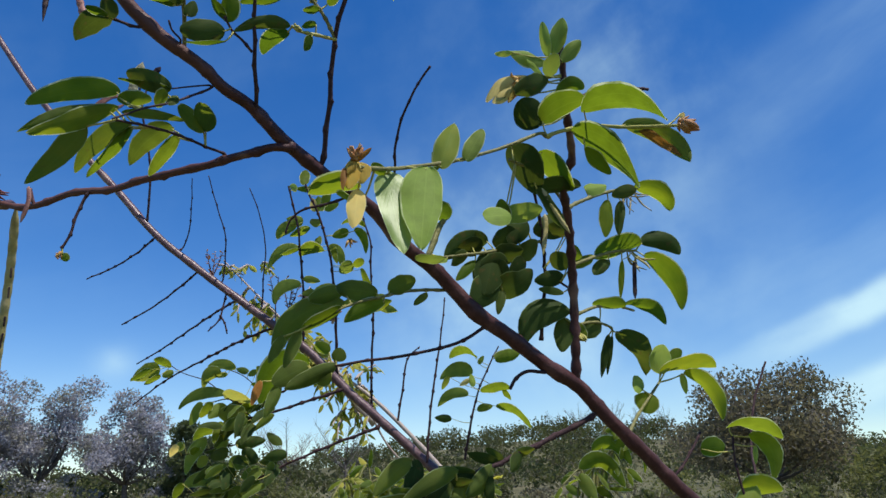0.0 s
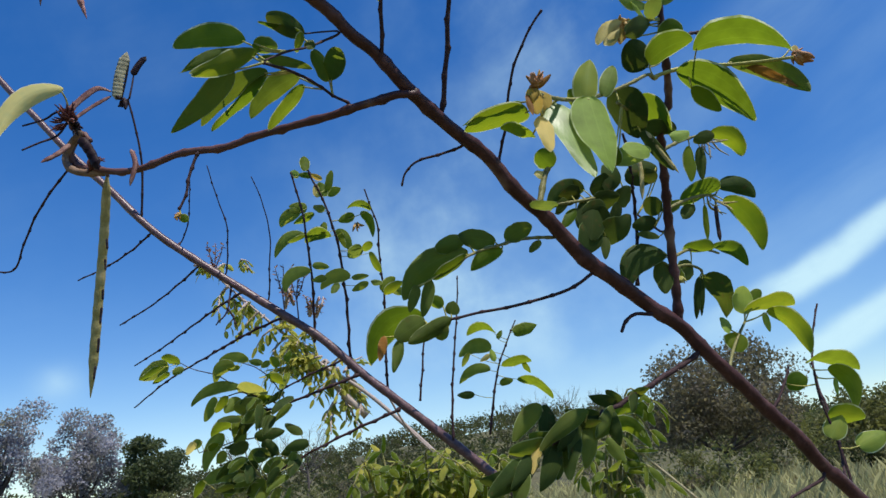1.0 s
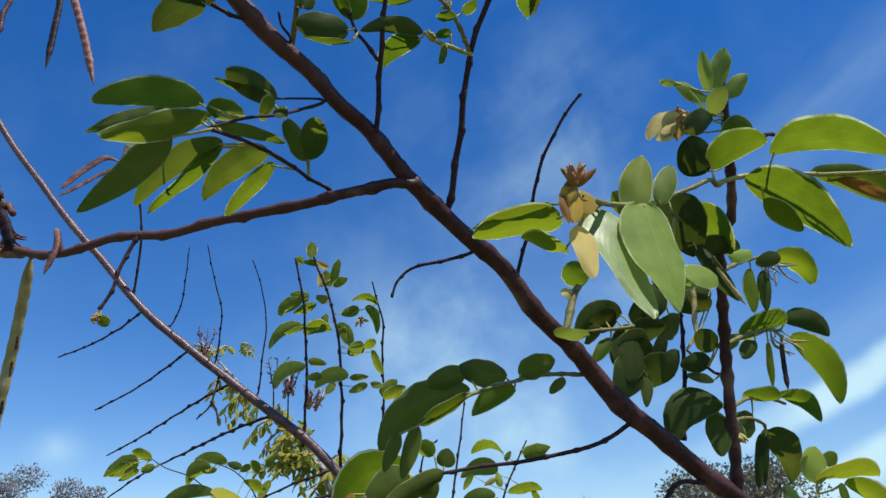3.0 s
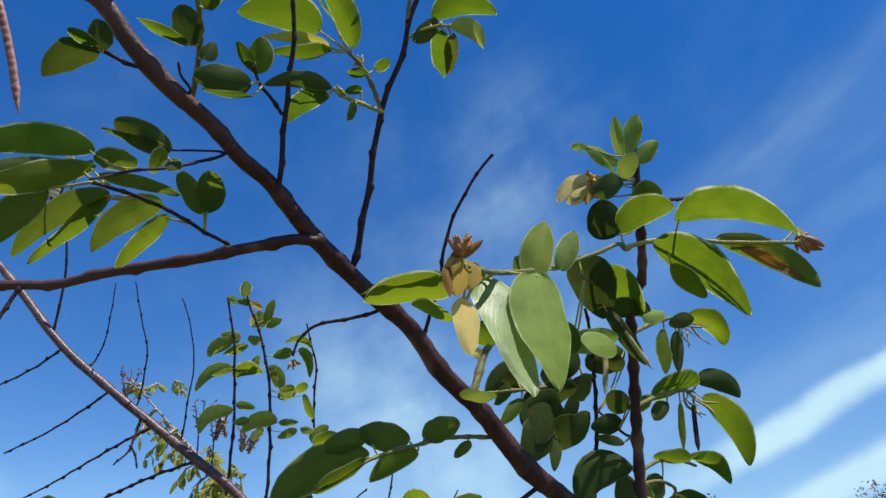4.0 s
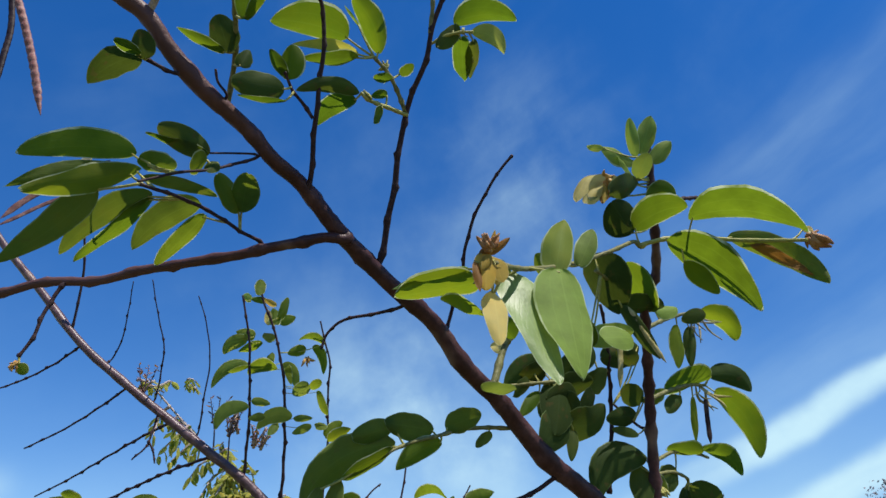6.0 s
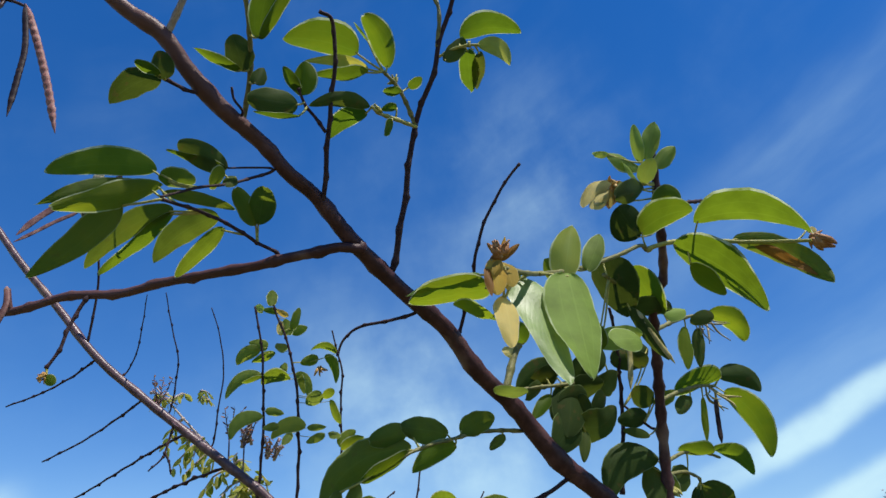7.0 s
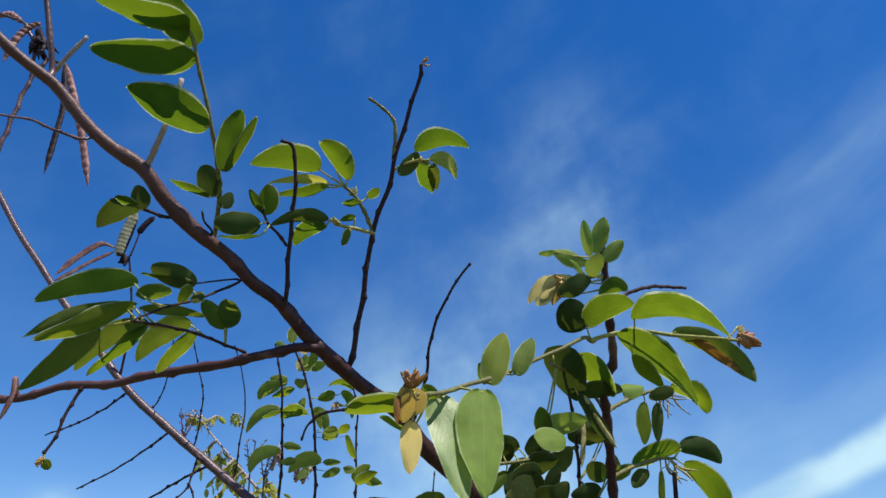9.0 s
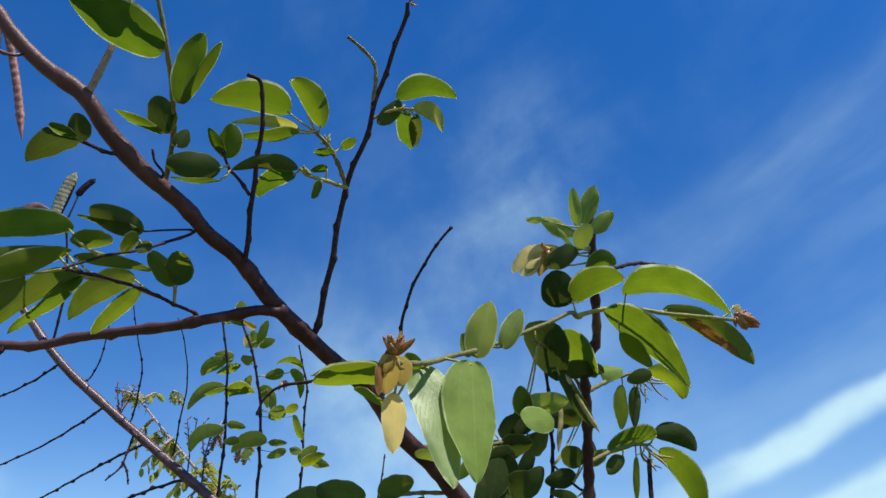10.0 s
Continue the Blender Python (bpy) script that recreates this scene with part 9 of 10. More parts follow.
spray(pale_shrub, PALE, [(-0.5384, 3.0000, 2.2495, 0.0050), (-0.5435, 2.9539, 2.2240, 0.0036), (-0.5751, 3.0273, 2.2009, 0.0020)], 9, 0.0580, 0.0190, 0.55, 5025, (LIME, SUNNY, SUNNY))
spray(pale_shrub, PALE, [(-0.3789, 3.0000, 2.1138, 0.0050), (-0.3642, 2.9765, 2.0835, 0.0036), (-0.3556, 3.0342, 2.0410, 0.0020)], 9, 0.0580, 0.0190, 0.55, 4165, (LIME, SUNNY, SUNNY))
spray(pale_shrub, PALE, [(-0.5585, 3.0000, 2.2671, 0.0050), (-0.5957, 3.0043, 2.2354, 0.0036), (-0.6482, 2.9873, 2.1702, 0.0020)], 9, 0.0580, 0.0190, 0.55, 4955, (LIME, SUNNY, SUNNY))
spray(pale_shrub, PALE, [(-0.4724, 3.0000, 2.1917, 0.0050), (-0.5317, 2.9663, 2.1570, 0.0036), (-0.5888, 3.1116, 2.1325, 0.0020)], 9, 0.0580, 0.0190, 0.55, 4847, (LIME, SUNNY, SUNNY))
spray(pale_shrub, PALE, [(-0.4167, 3.0000, 2.1451, 0.0050), (-0.4431, 3.0514, 2.1348, 0.0036), (-0.4472, 2.9045, 2.0510, 0.0020)], 9, 0.0580, 0.0190, 0.55, 7214, (LIME, SUNNY, SUNNY))
spray(pale_shrub, PALE, [(-0.2799, 3.0000, 2.0302, 0.0050), (-0.2924, 2.9818, 1.9829, 0.0036), (-0.3338, 3.0882, 1.9302, 0.0020)], 9, 0.0580, 0.0190, 0.55, 7038, (LIME, SUNNY, SUNNY))
spray(pale_shrub, PALE, [(-0.8315, 3.0000, 2.4978, 0.0050), (-0.7939, 2.9618, 2.4796, 0.0036), (-0.8007, 3.1121, 2.4957, 0.0020)], 6, 0.0450, 0.0160, 0.55, 4999, (LIME, SUNNY, SUNNY))
spray(pale_shrub, PALE, [(-0.7666, 3.0000, 2.4934, 0.0050), (-0.7758, 2.9902, 2.4854, 0.0036), (-0.8330, 3.0890, 2.4849, 0.0020)], 6, 0.0450, 0.0160, 0.55, 9296, (LIME, SUNNY, SUNNY))
spray(pale_shrub, PALE, [(-0.6381, 3.0000, 2.4902, 0.0050), (-0.6223, 2.9322, 2.4867, 0.0036), (-0.5933, 2.9593, 2.4838, 0.0020)], 6, 0.0450, 0.0160, 0.55, 6114, (LIME, SUNNY, SUNNY))
spray(pale_shrub, PALE, [(-0.6017, 3.0000, 2.4665, 0.0050), (-0.6163, 3.0156, 2.4914, 0.0036), (-0.6489, 3.0864, 2.5041, 0.0020)], 6, 0.0450, 0.0160, 0.55, 5737, (LIME, SUNNY, SUNNY))
spray(pale_shrub, PALE, [(-0.7952, 3.0000, 2.4690, 0.0050), (-0.7517, 2.9397, 2.4538, 0.0036), (-0.7316, 3.0477, 2.4645, 0.0020)], 6, 0.0450, 0.0160, 0.55, 2355, (LIME, SUNNY, SUNNY))
spray(pale_shrub, PALE, [(-0.2514, 3.0000, 1.8479, 0.0050), (-0.2764, 3.0652, 1.8389, 0.0036), (-0.2743, 2.9414, 1.7764, 0.0020)], 8, 0.0500, 0.0160, 0.55, 2242, (LIME, SUNNY, SUNNY))
spray(pale_shrub, PALE, [(-0.2501, 3.0000, 1.8549, 0.0050), (-0.2754, 2.9891, 1.8280, 0.0036), (-0.3003, 2.9281, 1.7685, 0.0020)], 8, 0.0500, 0.0160, 0.55, 9604, (LIME, SUNNY, SUNNY))
spray(pale_shrub, PALE, [(-0.2706, 3.0000, 1.8033, 0.0050), (-0.2727, 2.9235, 1.7669, 0.0036), (-0.2732, 2.8872, 1.7096, 0.0020)], 8, 0.0500, 0.0160, 0.55, 5872, (LIME, SUNNY, SUNNY))
spray(pale_shrub, PALE, [(-0.2086, 3.0000, 1.8669, 0.0050), (-0.2086, 3.0029, 1.8293, 0.0036), (-0.2108, 3.0202, 1.7658, 0.0020)], 8, 0.0500, 0.0160, 0.55, 516, (LIME, SUNNY, SUNNY))
spray(pale_shrub, PALE, [(-0.1890, 3.0000, 1.8104, 0.0050), (-0.1766, 3.0096, 1.7781, 0.0036), (-0.1491, 2.9311, 1.7083, 0.0020)], 8, 0.0500, 0.0160, 0.55, 5745, (LIME, SUNNY, SUNNY))
spray(pale_shrub, PALE, [(-0.1469, 3.0000, 1.8855, 0.0050), (-0.1538, 3.0221, 1.8791, 0.0036), (-0.1446, 3.0493, 1.8429, 0.0020)], 8, 0.0500, 0.0160, 0.55, 7852, (LIME, SUNNY, SUNNY))
spray(pale_shrub, PALE, [(-0.1477, 3.0000, 1.8789, 0.0050), (-0.1443, 3.0145, 1.8473, 0.0036), (-0.1570, 2.9031, 1.7742, 0.0020)], 8, 0.0500, 0.0160, 0.55, 2752, (LIME, SUNNY, SUNNY))
spray(pale_shrub, PALE, [(-0.2570, 3.0000, 1.8480, 0.0050), (-0.2581, 3.0393, 1.8180, 0.0036), (-0.2828, 2.9592, 1.7490, 0.0020)], 8, 0.0500, 0.0160, 0.55, 7808, (LIME, SUNNY, SUNNY))
spray(pale_shrub, PALE, [(-0.2245, 3.0000, 1.8644, 0.0050), (-0.2182, 3.0726, 1.8657, 0.0036), (-0.1855, 2.9400, 1.8088, 0.0020)], 8, 0.0500, 0.0160, 0.55, 9838, (LIME, SUNNY, SUNNY))
spray(pale_shrub, PALE, [(-0.4473, 3.0000, 2.2754, 0.0050), (-0.4268, 3.0718, 2.3619, 0.0036), (-0.4213, 3.0552, 2.3933, 0.0020)], 14, 0.0180, 0.0080, 0.55, 6980, (POD, RUSTY, POD))
spray(pale_shrub, PALE, [(-0.4473, 3.0000, 2.2754, 0.0050), (-0.4416, 2.9688, 2.3217, 0.0036), (-0.4529, 2.9365, 2.3375, 0.0020)], 14, 0.0180, 0.0080, 0.55, 1912, (POD, RUSTY, POD))
spray(pale_shrub, PALE, [(-0.4473, 3.0000, 2.2754, 0.0050), (-0.4317, 2.9489, 2.3151, 0.0036), (-0.4281, 2.9760, 2.3476, 0.0020)], 14, 0.0180, 0.0080, 0.55, 6703, (POD, RUSTY, POD))
spray(pale_shrub, PALE, [(-0.4105, 3.0000, 2.2855, 0.0050), (-0.4271, 2.9472, 2.3376, 0.0036), (-0.4353, 3.1136, 2.4257, 0.0020)], 14, 0.0180, 0.0080, 0.55, 8040, (POD, RUSTY, POD))
spray(pale_shrub, PALE, [(-0.4105, 3.0000, 2.2855, 0.0050), (-0.4238, 2.9648, 2.3325, 0.0036), (-0.4280, 3.1055, 2.4012, 0.0020)], 14, 0.0180, 0.0080, 0.55, 8930, (POD, RUSTY, POD))
spray(pale_shrub, PALE, [(-0.4105, 3.0000, 2.2855, 0.0050), (-0.4167, 2.9417, 2.3139, 0.0036), (-0.4287, 2.9682, 2.3365, 0.0020)], 14, 0.0180, 0.0080, 0.55, 3003, (POD, RUSTY, POD))
spray(pale_shrub, PALE, [(-0.3443, 3.0000, 2.2292, 0.0050), (-0.3490, 2.9631, 2.2822, 0.0036), (-0.3598, 2.9511, 2.3117, 0.0020)], 14, 0.0180, 0.0080, 0.55, 1878, (POD, RUSTY, POD))
spray(pale_shrub, PALE, [(-0.3443, 3.0000, 2.2292, 0.0050), (-0.3118, 2.9612, 2.2742, 0.0036), (-0.3004, 2.9180, 2.2883, 0.0020)], 14, 0.0180, 0.0080, 0.55, 4414, (POD, RUSTY, POD))
spray(pale_shrub, PALE, [(-0.3443, 3.0000, 2.2292, 0.0050), (-0.3323, 2.9478, 2.2710, 0.0036), (-0.3339, 2.8816, 2.2782, 0.0020)], 14, 0.0180, 0.0080, 0.55, 7921, (POD, RUSTY, POD))
spray(pale_shrub, PALE, [(-0.3153, 3.0000, 2.2218, 0.0050), (-0.2862, 2.9252, 2.2613, 0.0036), (-0.2830, 3.0496, 2.3286, 0.0020)], 14, 0.0180, 0.0080, 0.55, 7138, (POD, RUSTY, POD))
spray(pale_shrub, PALE, [(-0.3153, 3.0000, 2.2218, 0.0050), (-0.3058, 2.9398, 2.2663, 0.0036), (-0.2948, 2.9543, 2.3005, 0.0020)], 14, 0.0180, 0.0080, 0.55, 1752, (POD, RUSTY, POD))
spray(pale_shrub, PALE, [(-0.3153, 3.0000, 2.2218, 0.0050), (-0.3083, 3.0150, 2.2710, 0.0036), (-0.2879, 3.0971, 2.3073, 0.0020)], 14, 0.0180, 0.0080, 0.55, 8904, (POD, RUSTY, POD))

low_bush = thing("bush", (0.003, 1.900, land(0.003, 1.900)), "low yellow-green leafy bush below the branches", "bush")
stalk = stem(low_bush, "stem", TWIG, (-0.0180, 1.9000, 1.1533, 0.00395), (0.0019, 1.9000, 1.2768, 0.00346), (0.0186, 1.9000, 1.3669, 0.00296))
spray(low_bush, SHOOT, [(-0.0644, 1.9000, 1.3628, 0.00313), (-0.1329, 1.8740, 1.4520, 0.00256), (-0.1645, 1.8480, 1.5370, 0.00199), (-0.1280, 1.7980, 1.5018, 0.00142)], 20, 0.0427, 0.0165, 0.35, 5174, (LIME, SUNNY, BACK, LIME))
spray(low_bush, SHOOT, [(-0.0638, 1.9000, 1.3628, 0.00313), (-0.1324, 1.8590, 1.4474, 0.00256), (-0.1638, 1.8190, 1.5266, 0.00199), (-0.1968, 1.7690, 1.4790, 0.00142)], 20, 0.0427, 0.0165, 0.35, 5860, (LIME, SUNNY, BACK, LIME))
spray(low_bush, SHOOT, [(-0.0474, 1.9000, 1.3609, 0.00314), (-0.0954, 1.9270, 1.4619, 0.00257), (-0.1162, 1.9530, 1.5660, 0.00200), (-0.1383, 1.9030, 1.5292, 0.00143)], 20, 0.0428, 0.0165, 0.35, 149, (LIME, SUNNY, BACK, LIME))
spray(low_bush, SHOOT, [(-0.0453, 1.9000, 1.3607, 0.00314), (-0.0940, 1.9090, 1.4382, 0.00257), (-0.1160, 1.9170, 1.5151, 0.00200), (-0.0606, 1.8670, 1.4948, 0.00143)], 20, 0.0428, 0.0165, 0.35, 4032, (LIME, SUNNY, BACK, LIME))
spray(low_bush, SHOOT, [(-0.0314, 1.9000, 1.3591, 0.00314), (-0.0684, 1.8780, 1.4295, 0.00257), (-0.0847, 1.8560, 1.4975, 0.00200), (-0.1079, 1.8060, 1.4675, 0.00143)], 20, 0.0428, 0.0165, 0.35, 7584, (LIME, SUNNY, BACK, LIME))
spray(low_bush, SHOOT, [(-0.0353, 1.9000, 1.3596, 0.00314), (-0.0724, 1.9280, 1.4359, 0.00257), (-0.0880, 1.9550, 1.5140, 0.00200), (-0.0441, 1.9050, 1.4986, 0.00143)], 20, 0.0428, 0.0165, 0.35, 1494, (LIME, SUNNY, BACK, LIME))
spray(low_bush, SHOOT, [(-0.0265, 1.9000, 1.3586, 0.00314), (-0.0570, 1.8800, 1.4434, 0.00257), (-0.0695, 1.8600, 1.5269, 0.00200), (-0.1182, 1.8100, 1.5098, 0.00143)], 20, 0.0428, 0.0165, 0.35, 8932, (LIME, SUNNY, BACK, LIME))
spray(low_bush, SHOOT, [(-0.0207, 1.9000, 1.3579, 0.00314), (-0.0463, 1.8740, 1.4372, 0.00257), (-0.0567, 1.8470, 1.5148, 0.00200), (-0.0265, 1.7970, 1.4738, 0.00143)], 20, 0.0428, 0.0165, 0.35, 5068, (LIME, SUNNY, BACK, LIME))
spray(low_bush, SHOOT, [(-0.0009, 1.9000, 1.3557, 0.00315), (-0.0076, 1.8450, 1.4533, 0.00257), (-0.0088, 1.7910, 1.5481, 0.00200), (0.0423, 1.7410, 1.5086, 0.00143)], 20, 0.0429, 0.0165, 0.35, 6651, (LIME, SUNNY, BACK, LIME))
spray(low_bush, SHOOT, [(-0.0067, 1.9000, 1.3564, 0.00314), (-0.0179, 1.8780, 1.4344, 0.00257), (-0.0209, 1.8560, 1.5118, 0.00200), (-0.0601, 1.8060, 1.4767, 0.00143)], 20, 0.0429, 0.0165, 0.35, 2386, (LIME, SUNNY, BACK, LIME))
spray(low_bush, SHOOT, [(0.0011, 1.9000, 1.3555, 0.00315), (-0.0063, 1.8440, 1.4282, 0.00257), (-0.0094, 1.7870, 1.4981, 0.00200), (-0.0197, 1.7370, 1.4534, 0.00143)], 20, 0.0429, 0.0165, 0.35, 2140, (LIME, SUNNY, BACK, LIME))
spray(low_bush, SHOOT, [(0.0213, 1.9000, 1.3532, 0.00315), (0.0361, 1.8550, 1.4360, 0.00258), (0.0449, 1.8090, 1.5181, 0.00200), (0.0845, 1.7590, 1.4858, 0.00143)], 20, 0.0430, 0.0165, 0.35, 2766, (LIME, SUNNY, BACK, LIME))
spray(low_bush, SHOOT, [(0.0212, 1.9000, 1.3533, 0.00315), (0.0471, 1.9330, 1.4500, 0.00258), (0.0688, 1.9660, 1.5550, 0.00200), (0.0312, 1.9160, 1.5251, 0.00143)], 20, 0.0430, 0.0165, 0.35, 2774, (LIME, SUNNY, BACK, LIME))
spray(low_bush, SHOOT, [(0.0361, 1.9000, 1.3516, 0.00315), (0.0713, 1.8940, 1.4342, 0.00258), (0.0939, 1.8870, 1.5208, 0.00201), (0.1125, 1.8370, 1.4862, 0.00143)], 20, 0.0430, 0.0165, 0.35, 4769, (LIME, SUNNY, BACK, LIME))
spray(low_bush, SHOOT, [(0.0366, 1.9000, 1.3515, 0.00315), (0.0646, 1.8520, 1.4195, 0.00258), (0.0790, 1.8050, 1.4873, 0.00201), (0.1074, 1.7550, 1.4518, 0.00143)], 20, 0.0430, 0.0165, 0.35, 2940, (LIME, SUNNY, BACK, LIME))
spray(low_bush, SHOOT, [(0.0462, 1.9000, 1.3504, 0.00316), (0.0890, 1.8770, 1.4292, 0.00258), (0.1139, 1.8540, 1.5108, 0.00201), (0.0510, 1.8040, 1.4950, 0.00143)], 20, 0.0430, 0.0165, 0.35, 8981, (LIME, SUNNY, BACK, LIME))
spray(low_bush, SHOOT, [(0.0570, 1.9000, 1.3492, 0.00316), (0.1192, 1.9260, 1.4296, 0.00258), (0.1602, 1.9530, 1.5182, 0.00201), (0.1829, 1.9030, 1.4712, 0.00144)], 20, 0.0431, 0.0165, 0.35, 563, (LIME, SUNNY, BACK, LIME))
spray(low_bush, SHOOT, [(0.0630, 1.9000, 1.3486, 0.00316), (0.1300, 1.9170, 1.4274, 0.00258), (0.1727, 1.9350, 1.5139, 0.00201), (0.1298, 1.8850, 1.4844, 0.00144)], 20, 0.0431, 0.0165, 0.35, 4815, (LIME, SUNNY, BACK, LIME))
spray(low_bush, SHOOT, [(0.0732, 1.9000, 1.3474, 0.00316), (0.1407, 1.8600, 1.4251, 0.00259), (0.1760, 1.8190, 1.5059, 0.00201), (0.2062, 1.7690, 1.4713, 0.00144)], 20, 0.0431, 0.0165, 0.35, 4108, (LIME, SUNNY, BACK, LIME))
spray(low_bush, SHOOT, [(0.0720, 1.9000, 1.3476, 0.00316), (0.1407, 1.8720, 1.4277, 0.00259), (0.1786, 1.8440, 1.5120, 0.00201), (0.1633, 1.7940, 1.4722, 0.00144)], 20, 0.0431, 0.0165, 0.35, 5843, (LIME, SUNNY, BACK, LIME))
bush_fill = random.Random(77)
for i in range(14):
    x = -0.10 + 0.30 * i / 13 + bush_fill.uniform(-0.02, 0.02)
    top = 1.46 + 0.06 * bush_fill.random() + 0.12 * max(0.0, x)
    lean = bush_fill.uniform(-0.05, 0.05)
    spray(low_bush, SHOOT, [(x * 0.5, 1.9, 1.357, 0.0030), (x * 0.85, 1.89, 1.357 + (top - 1.357) * 0.6, 0.0024), (x, 1.87, top, 0.0018), (x + lean, 1.80, top - 0.045, 0.0013)], 18, 0.040, 0.0165, 0.35, 600 + i, (LIME, SUNNY, LIME, BACK))

drooping_bush = thing("bush", (0.315, 1.500, land(0.315, 1.500)), "small bush with drooping yellow-green leaves", "bush")
stalk = stem(drooping_bush, "stem", TWIG, (0.2839, 1.5000, 1.1254, 0.00393), (0.3125, 1.5000, 1.2515, 0.00354), (0.3314, 1.5000, 1.3335, 0.00315))
spray(drooping_bush, SHOOT, [(0.3314, 1.5000, 1.3335, 0.00347), (0.3672, 1.4900, 1.4683, 0.00277), (0.4054, 1.4800, 1.6112, 0.00208), (0.4546, 1.4600, 1.5501, 0.00139)], 11, 0.0462, 0.0150, 0.5, 5700, (LIME, LIME, BACK, LIME,))
spray(drooping_bush, SHOOT, [(0.3314, 1.5000, 1.3335, 0.00347), (0.3682, 1.4900, 1.4426, 0.00277), (0.4070, 1.4800, 1.5569, 0.00208), (0.4382, 1.4600, 1.5051, 0.00139)], 11, 0.0462, 0.0150, 0.5, 4488, (LIME, LIME, BACK, LIME,))
spray(drooping_bush, SHOOT, [(0.3314, 1.5000, 1.3335, 0.00347), (0.3808, 1.4900, 1.4583, 0.00277), (0.4334, 1.4800, 1.5905, 0.00208), (0.4895, 1.4600, 1.5350, 0.00139)], 11, 0.0462, 0.0150, 0.5, 5663, (LIME, LIME, BACK, LIME,))
spray(drooping_bush, SHOOT, [(0.3314, 1.5000, 1.3335, 0.00347), (0.3370, 1.4900, 1.4262, 0.00277), (0.3429, 1.4800, 1.5218, 0.00208), (0.2930, 1.4600, 1.4909, 0.00139)], 11, 0.0462, 0.0150, 0.5, 6693, (LIME, LIME, BACK, LIME,))
spray(drooping_bush, SHOOT, [(0.3314, 1.5000, 1.3335, 0.00347), (0.3502, 1.4900, 1.4304, 0.00277), (0.3698, 1.4800, 1.5309, 0.00208), (0.3590, 1.4600, 1.4844, 0.00139)], 11, 0.0462, 0.0150, 0.5, 5736, (LIME, LIME, BACK, LIME,))
spray(drooping_bush, SHOOT, [(0.3314, 1.5000, 1.3335, 0.00347), (0.3579, 1.4900, 1.4073, 0.00277), (0.3852, 1.4800, 1.4831, 0.00208), (0.4125, 1.4600, 1.4453, 0.00139)], 11, 0.0462, 0.0150, 0.5, 2826, (LIME, LIME, BACK, LIME,))
spray(drooping_bush, SHOOT, [(0.3314, 1.5000, 1.3335, 0.00347), (0.3647, 1.4900, 1.3955, 0.00277), (0.3989, 1.4800, 1.4589, 0.00208), (0.4439, 1.4600, 1.4198, 0.00139)], 11, 0.0462, 0.0150, 0.5, 7370, (LIME, LIME, BACK, LIME,))
spray(drooping_bush, SHOOT, [(0.3314, 1.5000, 1.3335, 0.00347), (0.3275, 1.4900, 1.3939, 0.00277), (0.3237, 1.4800, 1.4552, 0.00208), (0.2867, 1.4600, 1.4253, 0.00139)], 11, 0.0462, 0.0150, 0.5, 5969, (LIME, LIME, BACK, LIME,))
spray(drooping_bush, SHOOT, [(0.3314, 1.5000, 1.3335, 0.00347), (0.3171, 1.4900, 1.4033, 0.00277), (0.3027, 1.4800, 1.4743, 0.00208), (0.2534, 1.4600, 1.4396, 0.00139)], 11, 0.0462, 0.0150, 0.5, 5478, (LIME, LIME, BACK, LIME,))
spray(drooping_bush, SHOOT, [(0.3314, 1.5000, 1.3335, 0.00347), (0.3474, 1.4900, 1.3863, 0.00277), (0.3638, 1.4800, 1.4399, 0.00208), (0.3732, 1.4600, 1.4053, 0.00139)], 11, 0.0462, 0.0150, 0.5, 8490, (LIME, LIME, BACK, LIME,))
stalk = stem(drooping_bush, "twig", SHOOT, (0.3314, 1.5000, 1.3335, 0.0030), (0.3300, 1.4900, 1.4500, 0.0024), (0.3429, 1.4800, 1.5218, 0.0018), (0.3640, 1.4780, 1.5560, 0.0014))
leaf(stalk, (0.3694, 1.4800, 1.5604), (0.4433, 1.4600, 1.5277), 0.036, (0.1, -0.75, -0.66), LIME, via=(0.4123, 1.4700, 1.5706), root=(0.3640, 1.4780, 1.5560))
leaf(stalk, (0.3359, 1.4700, 1.5239), (0.4215, 1.4500, 1.4831), 0.038, (0.1, -0.80, -0.60), LIME, via=(0.3852, 1.4600, 1.5391), root=(0.3429, 1.4800, 1.5218))
leaf(stalk, (0.3380, 1.4700, 1.5150), (0.3600, 1.4500, 1.4600), 0.030, (-0.3, -0.90, 0.20), BACK, root=(0.3400, 1.4850, 1.5080))
stalk = stem(drooping_bush, "dry_stem", STRAW, (0.3314, 1.5000, 1.3335, 0.00347), (0.3553, 1.5000, 1.4528, 0.00324), (0.3676, 1.5000, 1.5271, 0.00300), (0.4246, 1.4800, 1.4619, 0.00277), (0.4919, 1.4600, 1.3872, 0.00254), (0.5451, 1.4400, 1.3224, 0.00231))

shrub_far = thing("shrub", (-1.022, 1.050, land(-1.022, 1.050)), "bare shrub stems with hanging brown and black seed pods", "shrub")
stalk = stem(shrub_far, "branch", MAUVE, (-1.1420, 1.1800, 1.7514, 0.00608), (-1.2575, 1.1800, 1.9682, 0.00554), (-1.2639, 1.1700, 2.1923, 0.00500), (-1.1034, 1.1600, 2.3067, 0.00446), (-0.9142, 1.1500, 2.3538, 0.00392), (-0.8153, 1.1500, 2.4037, 0.00338), knots=.3, gap=.05)
stalk = stem(shrub_far, "twig", MAUVE, (-0.8153, 1.1500, 2.4037, 0.00463), (-0.8117, 1.1450, 2.5176, 0.00432), (-0.8049, 1.1400, 2.5927, 0.00401), (-0.7886, 1.1400, 2.6530, 0.00371), zig=1.0, steps=14, knots=.3, gap=.03)
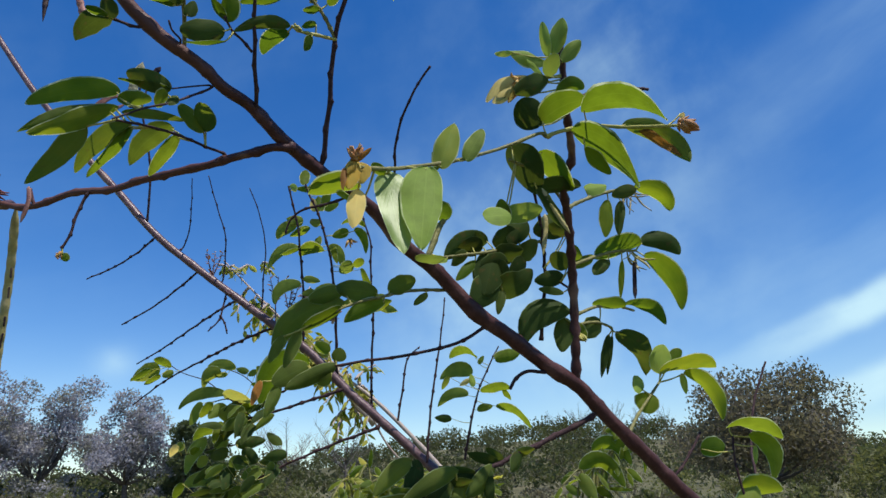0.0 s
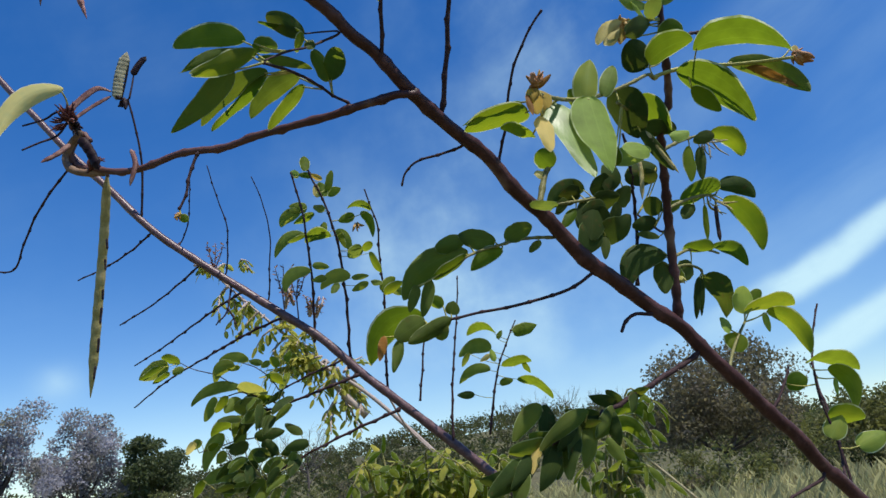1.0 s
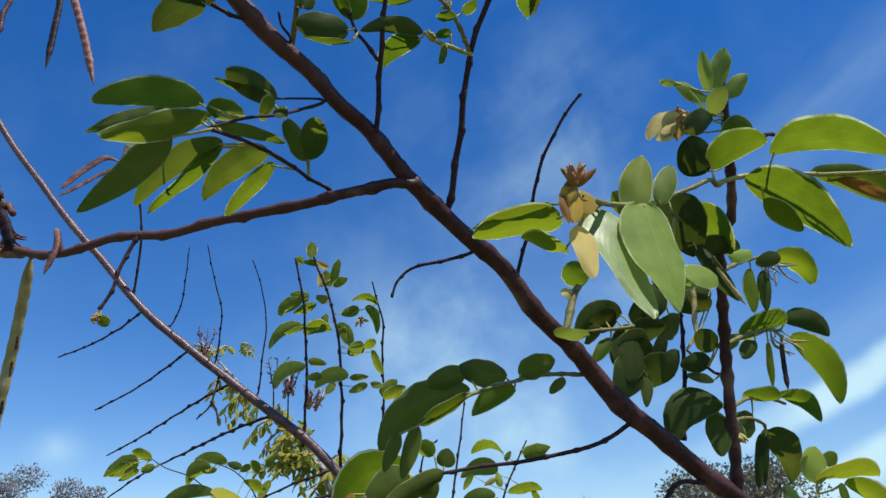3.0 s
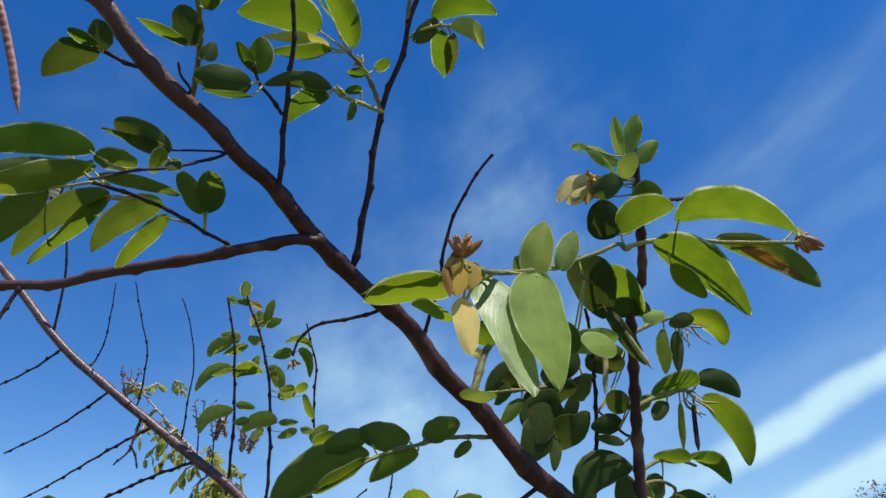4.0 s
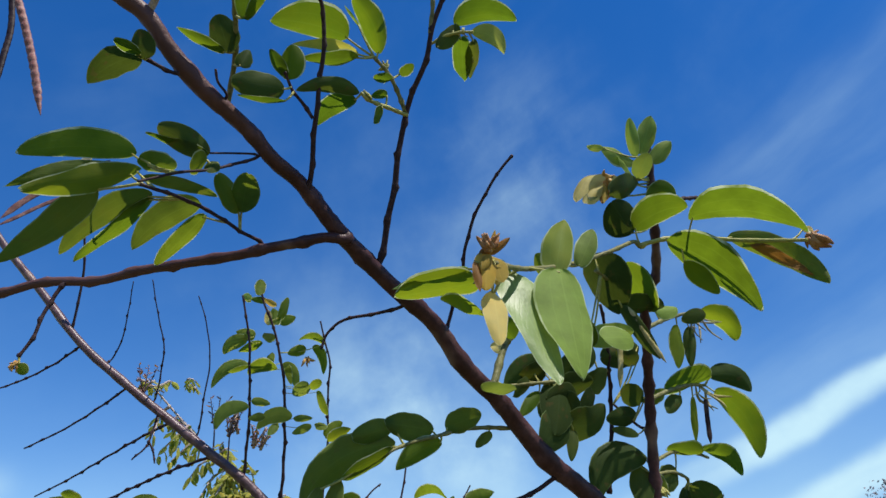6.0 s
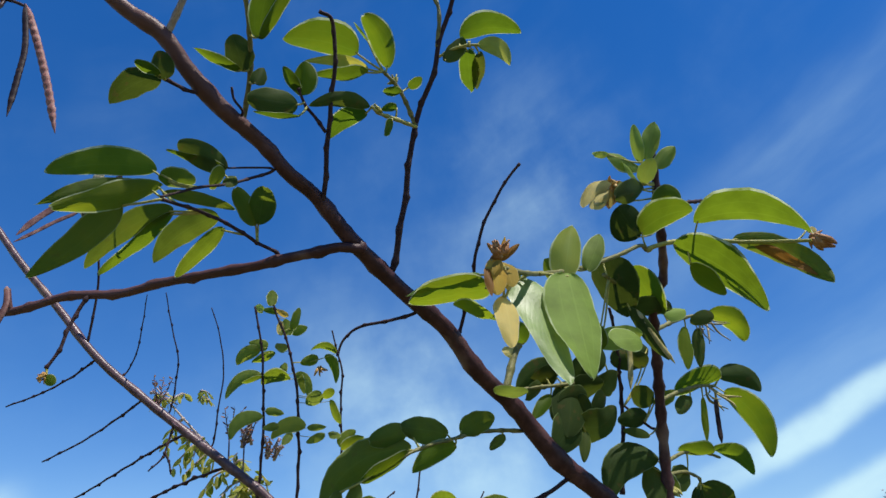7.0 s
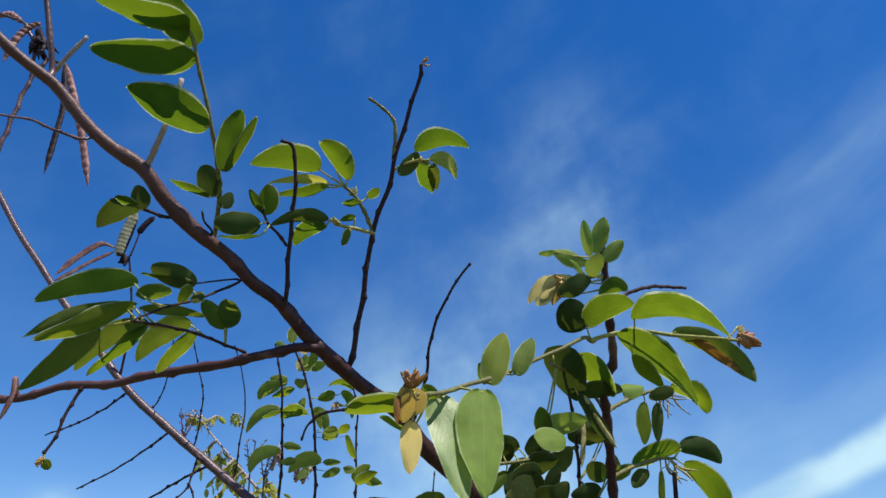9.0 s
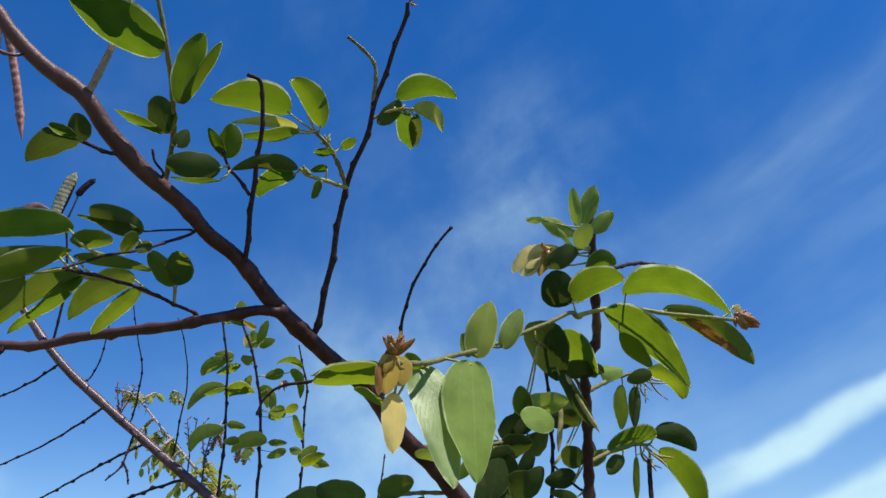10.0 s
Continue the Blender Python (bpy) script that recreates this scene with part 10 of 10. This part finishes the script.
stalk = stem(shrub_far, "twig", MAUVE, (-0.8049, 1.1400, 2.5927, 0.00397), (-0.8246, 1.1350, 2.6863, 0.00364), (-0.8635, 1.1300, 2.7468, 0.00331), (-0.9084, 1.1200, 2.7560, 0.00298), zig=1.0, steps=14, knots=.3, gap=.03)
stalk = stem(shrub_far, "twig", TWIG, (-0.7886, 1.1400, 2.6530, 0.00344), (-0.7637, 1.1300, 2.6366, 0.00301), (-0.7406, 1.1300, 2.6259, 0.00258))
pod(stalk, RIDGED, (-0.7454, 1.1300, 2.6354), (-0.6977, 1.1280, 2.5285), (-0.6540, 1.1260, 2.4191), (-0.6183, 1.1250, 2.3157), width=0.0150, seeds=17)
pod(stalk, DARK_POD, (-0.7356, 1.1100, 2.6150), (-0.7018, 1.1000, 2.4934), (-0.6890, 1.0900, 2.4058), (-0.6778, 1.0800, 2.3074), width=0.0115, seeds=15)
stalk = stem(shrub_far, "twig", TWIG, (-0.8246, 1.1350, 2.6863, 0.00346), (-0.8245, 1.1300, 2.7158, 0.00303), (-0.8238, 1.1300, 2.7375, 0.00260))
pod(stalk, RIDGED, (-0.8278, 1.1300, 2.7515), (-0.8472, 1.1300, 2.7308), (-0.8612, 1.1300, 2.6935), (-0.8658, 1.1300, 2.6246), width=0.0160, seeds=9)
pod(stalk, DARK_POD, (-0.8295, 1.1300, 2.7331), (-0.8016, 1.1250, 2.6778), (-0.7987, 1.1200, 2.6384), width=0.0171, seeds=6)
tuft(stalk, (-0.8196, 1.1300, 2.6987), 0.0506, 14, DARK_POD, (.1, 0, -.7), 446, name="dry_calyx", thin=.12)
pod(stalk, RIDGED, (-0.8635, 1.1300, 2.7468), (-0.8959, 1.1300, 2.7700), (-0.9231, 1.1300, 2.7535), width=0.0147, seeds=7)
stem(shrub, "trunk", BARK, (0.3720, 0.7500, 1.3480, 0.00890), (0.5352, 0.7700, 0.8276, 0.01020), (0.6752, 0.7900, 0.3337, 0.01399), (0.7277, 0.8000, land(0.728, 0.800) - 0.06, 0.01773), knots=0.1, gap=0.09, sides=12)
stem(shrub_back, "trunk", MAUVE, (0.2262, 1.6100, 1.3639, 0.01083), (0.3907, 1.6500, 0.8382, 0.01368), (0.5307, 1.6900, 0.3380, 0.01710), (0.5832, 1.7100, land(0.583, 1.710) - 0.06, 0.02166), knots=0.1, gap=0.09, sides=12)
stem(shrub_far, "trunk", MAUVE, (-1.1430, 1.1800, 1.7634, 0.00680), (-1.1195, 1.2000, 1.0859, 0.00859), (-1.0995, 1.2200, 0.4379, 0.01073), (-1.0920, 1.2300, land(-1.092, 1.230) - 0.06, 0.01360), knots=0.1, gap=0.09, sides=12)
stem(low_bush, "trunk", TWIG, (-0.0190, 1.9000, 1.1653, 0.00521), (0.0045, 1.9000, 0.7151, 0.00659), (0.0245, 1.9000, 0.2883, 0.00823), (0.0320, 1.9000, land(0.032, 1.900) - 0.06, 0.01043), knots=0.1, gap=0.09, sides=12)
stem(drooping_bush, "trunk", TWIG, (0.2833, 1.5000, 1.1374, 0.00519), (0.2974, 1.5080, 0.6977, 0.00655), (0.3094, 1.5160, 0.2813, 0.00819), (0.3139, 1.5200, land(0.314, 1.520) - 0.06, 0.01038), knots=0.1, gap=0.09, sides=12)
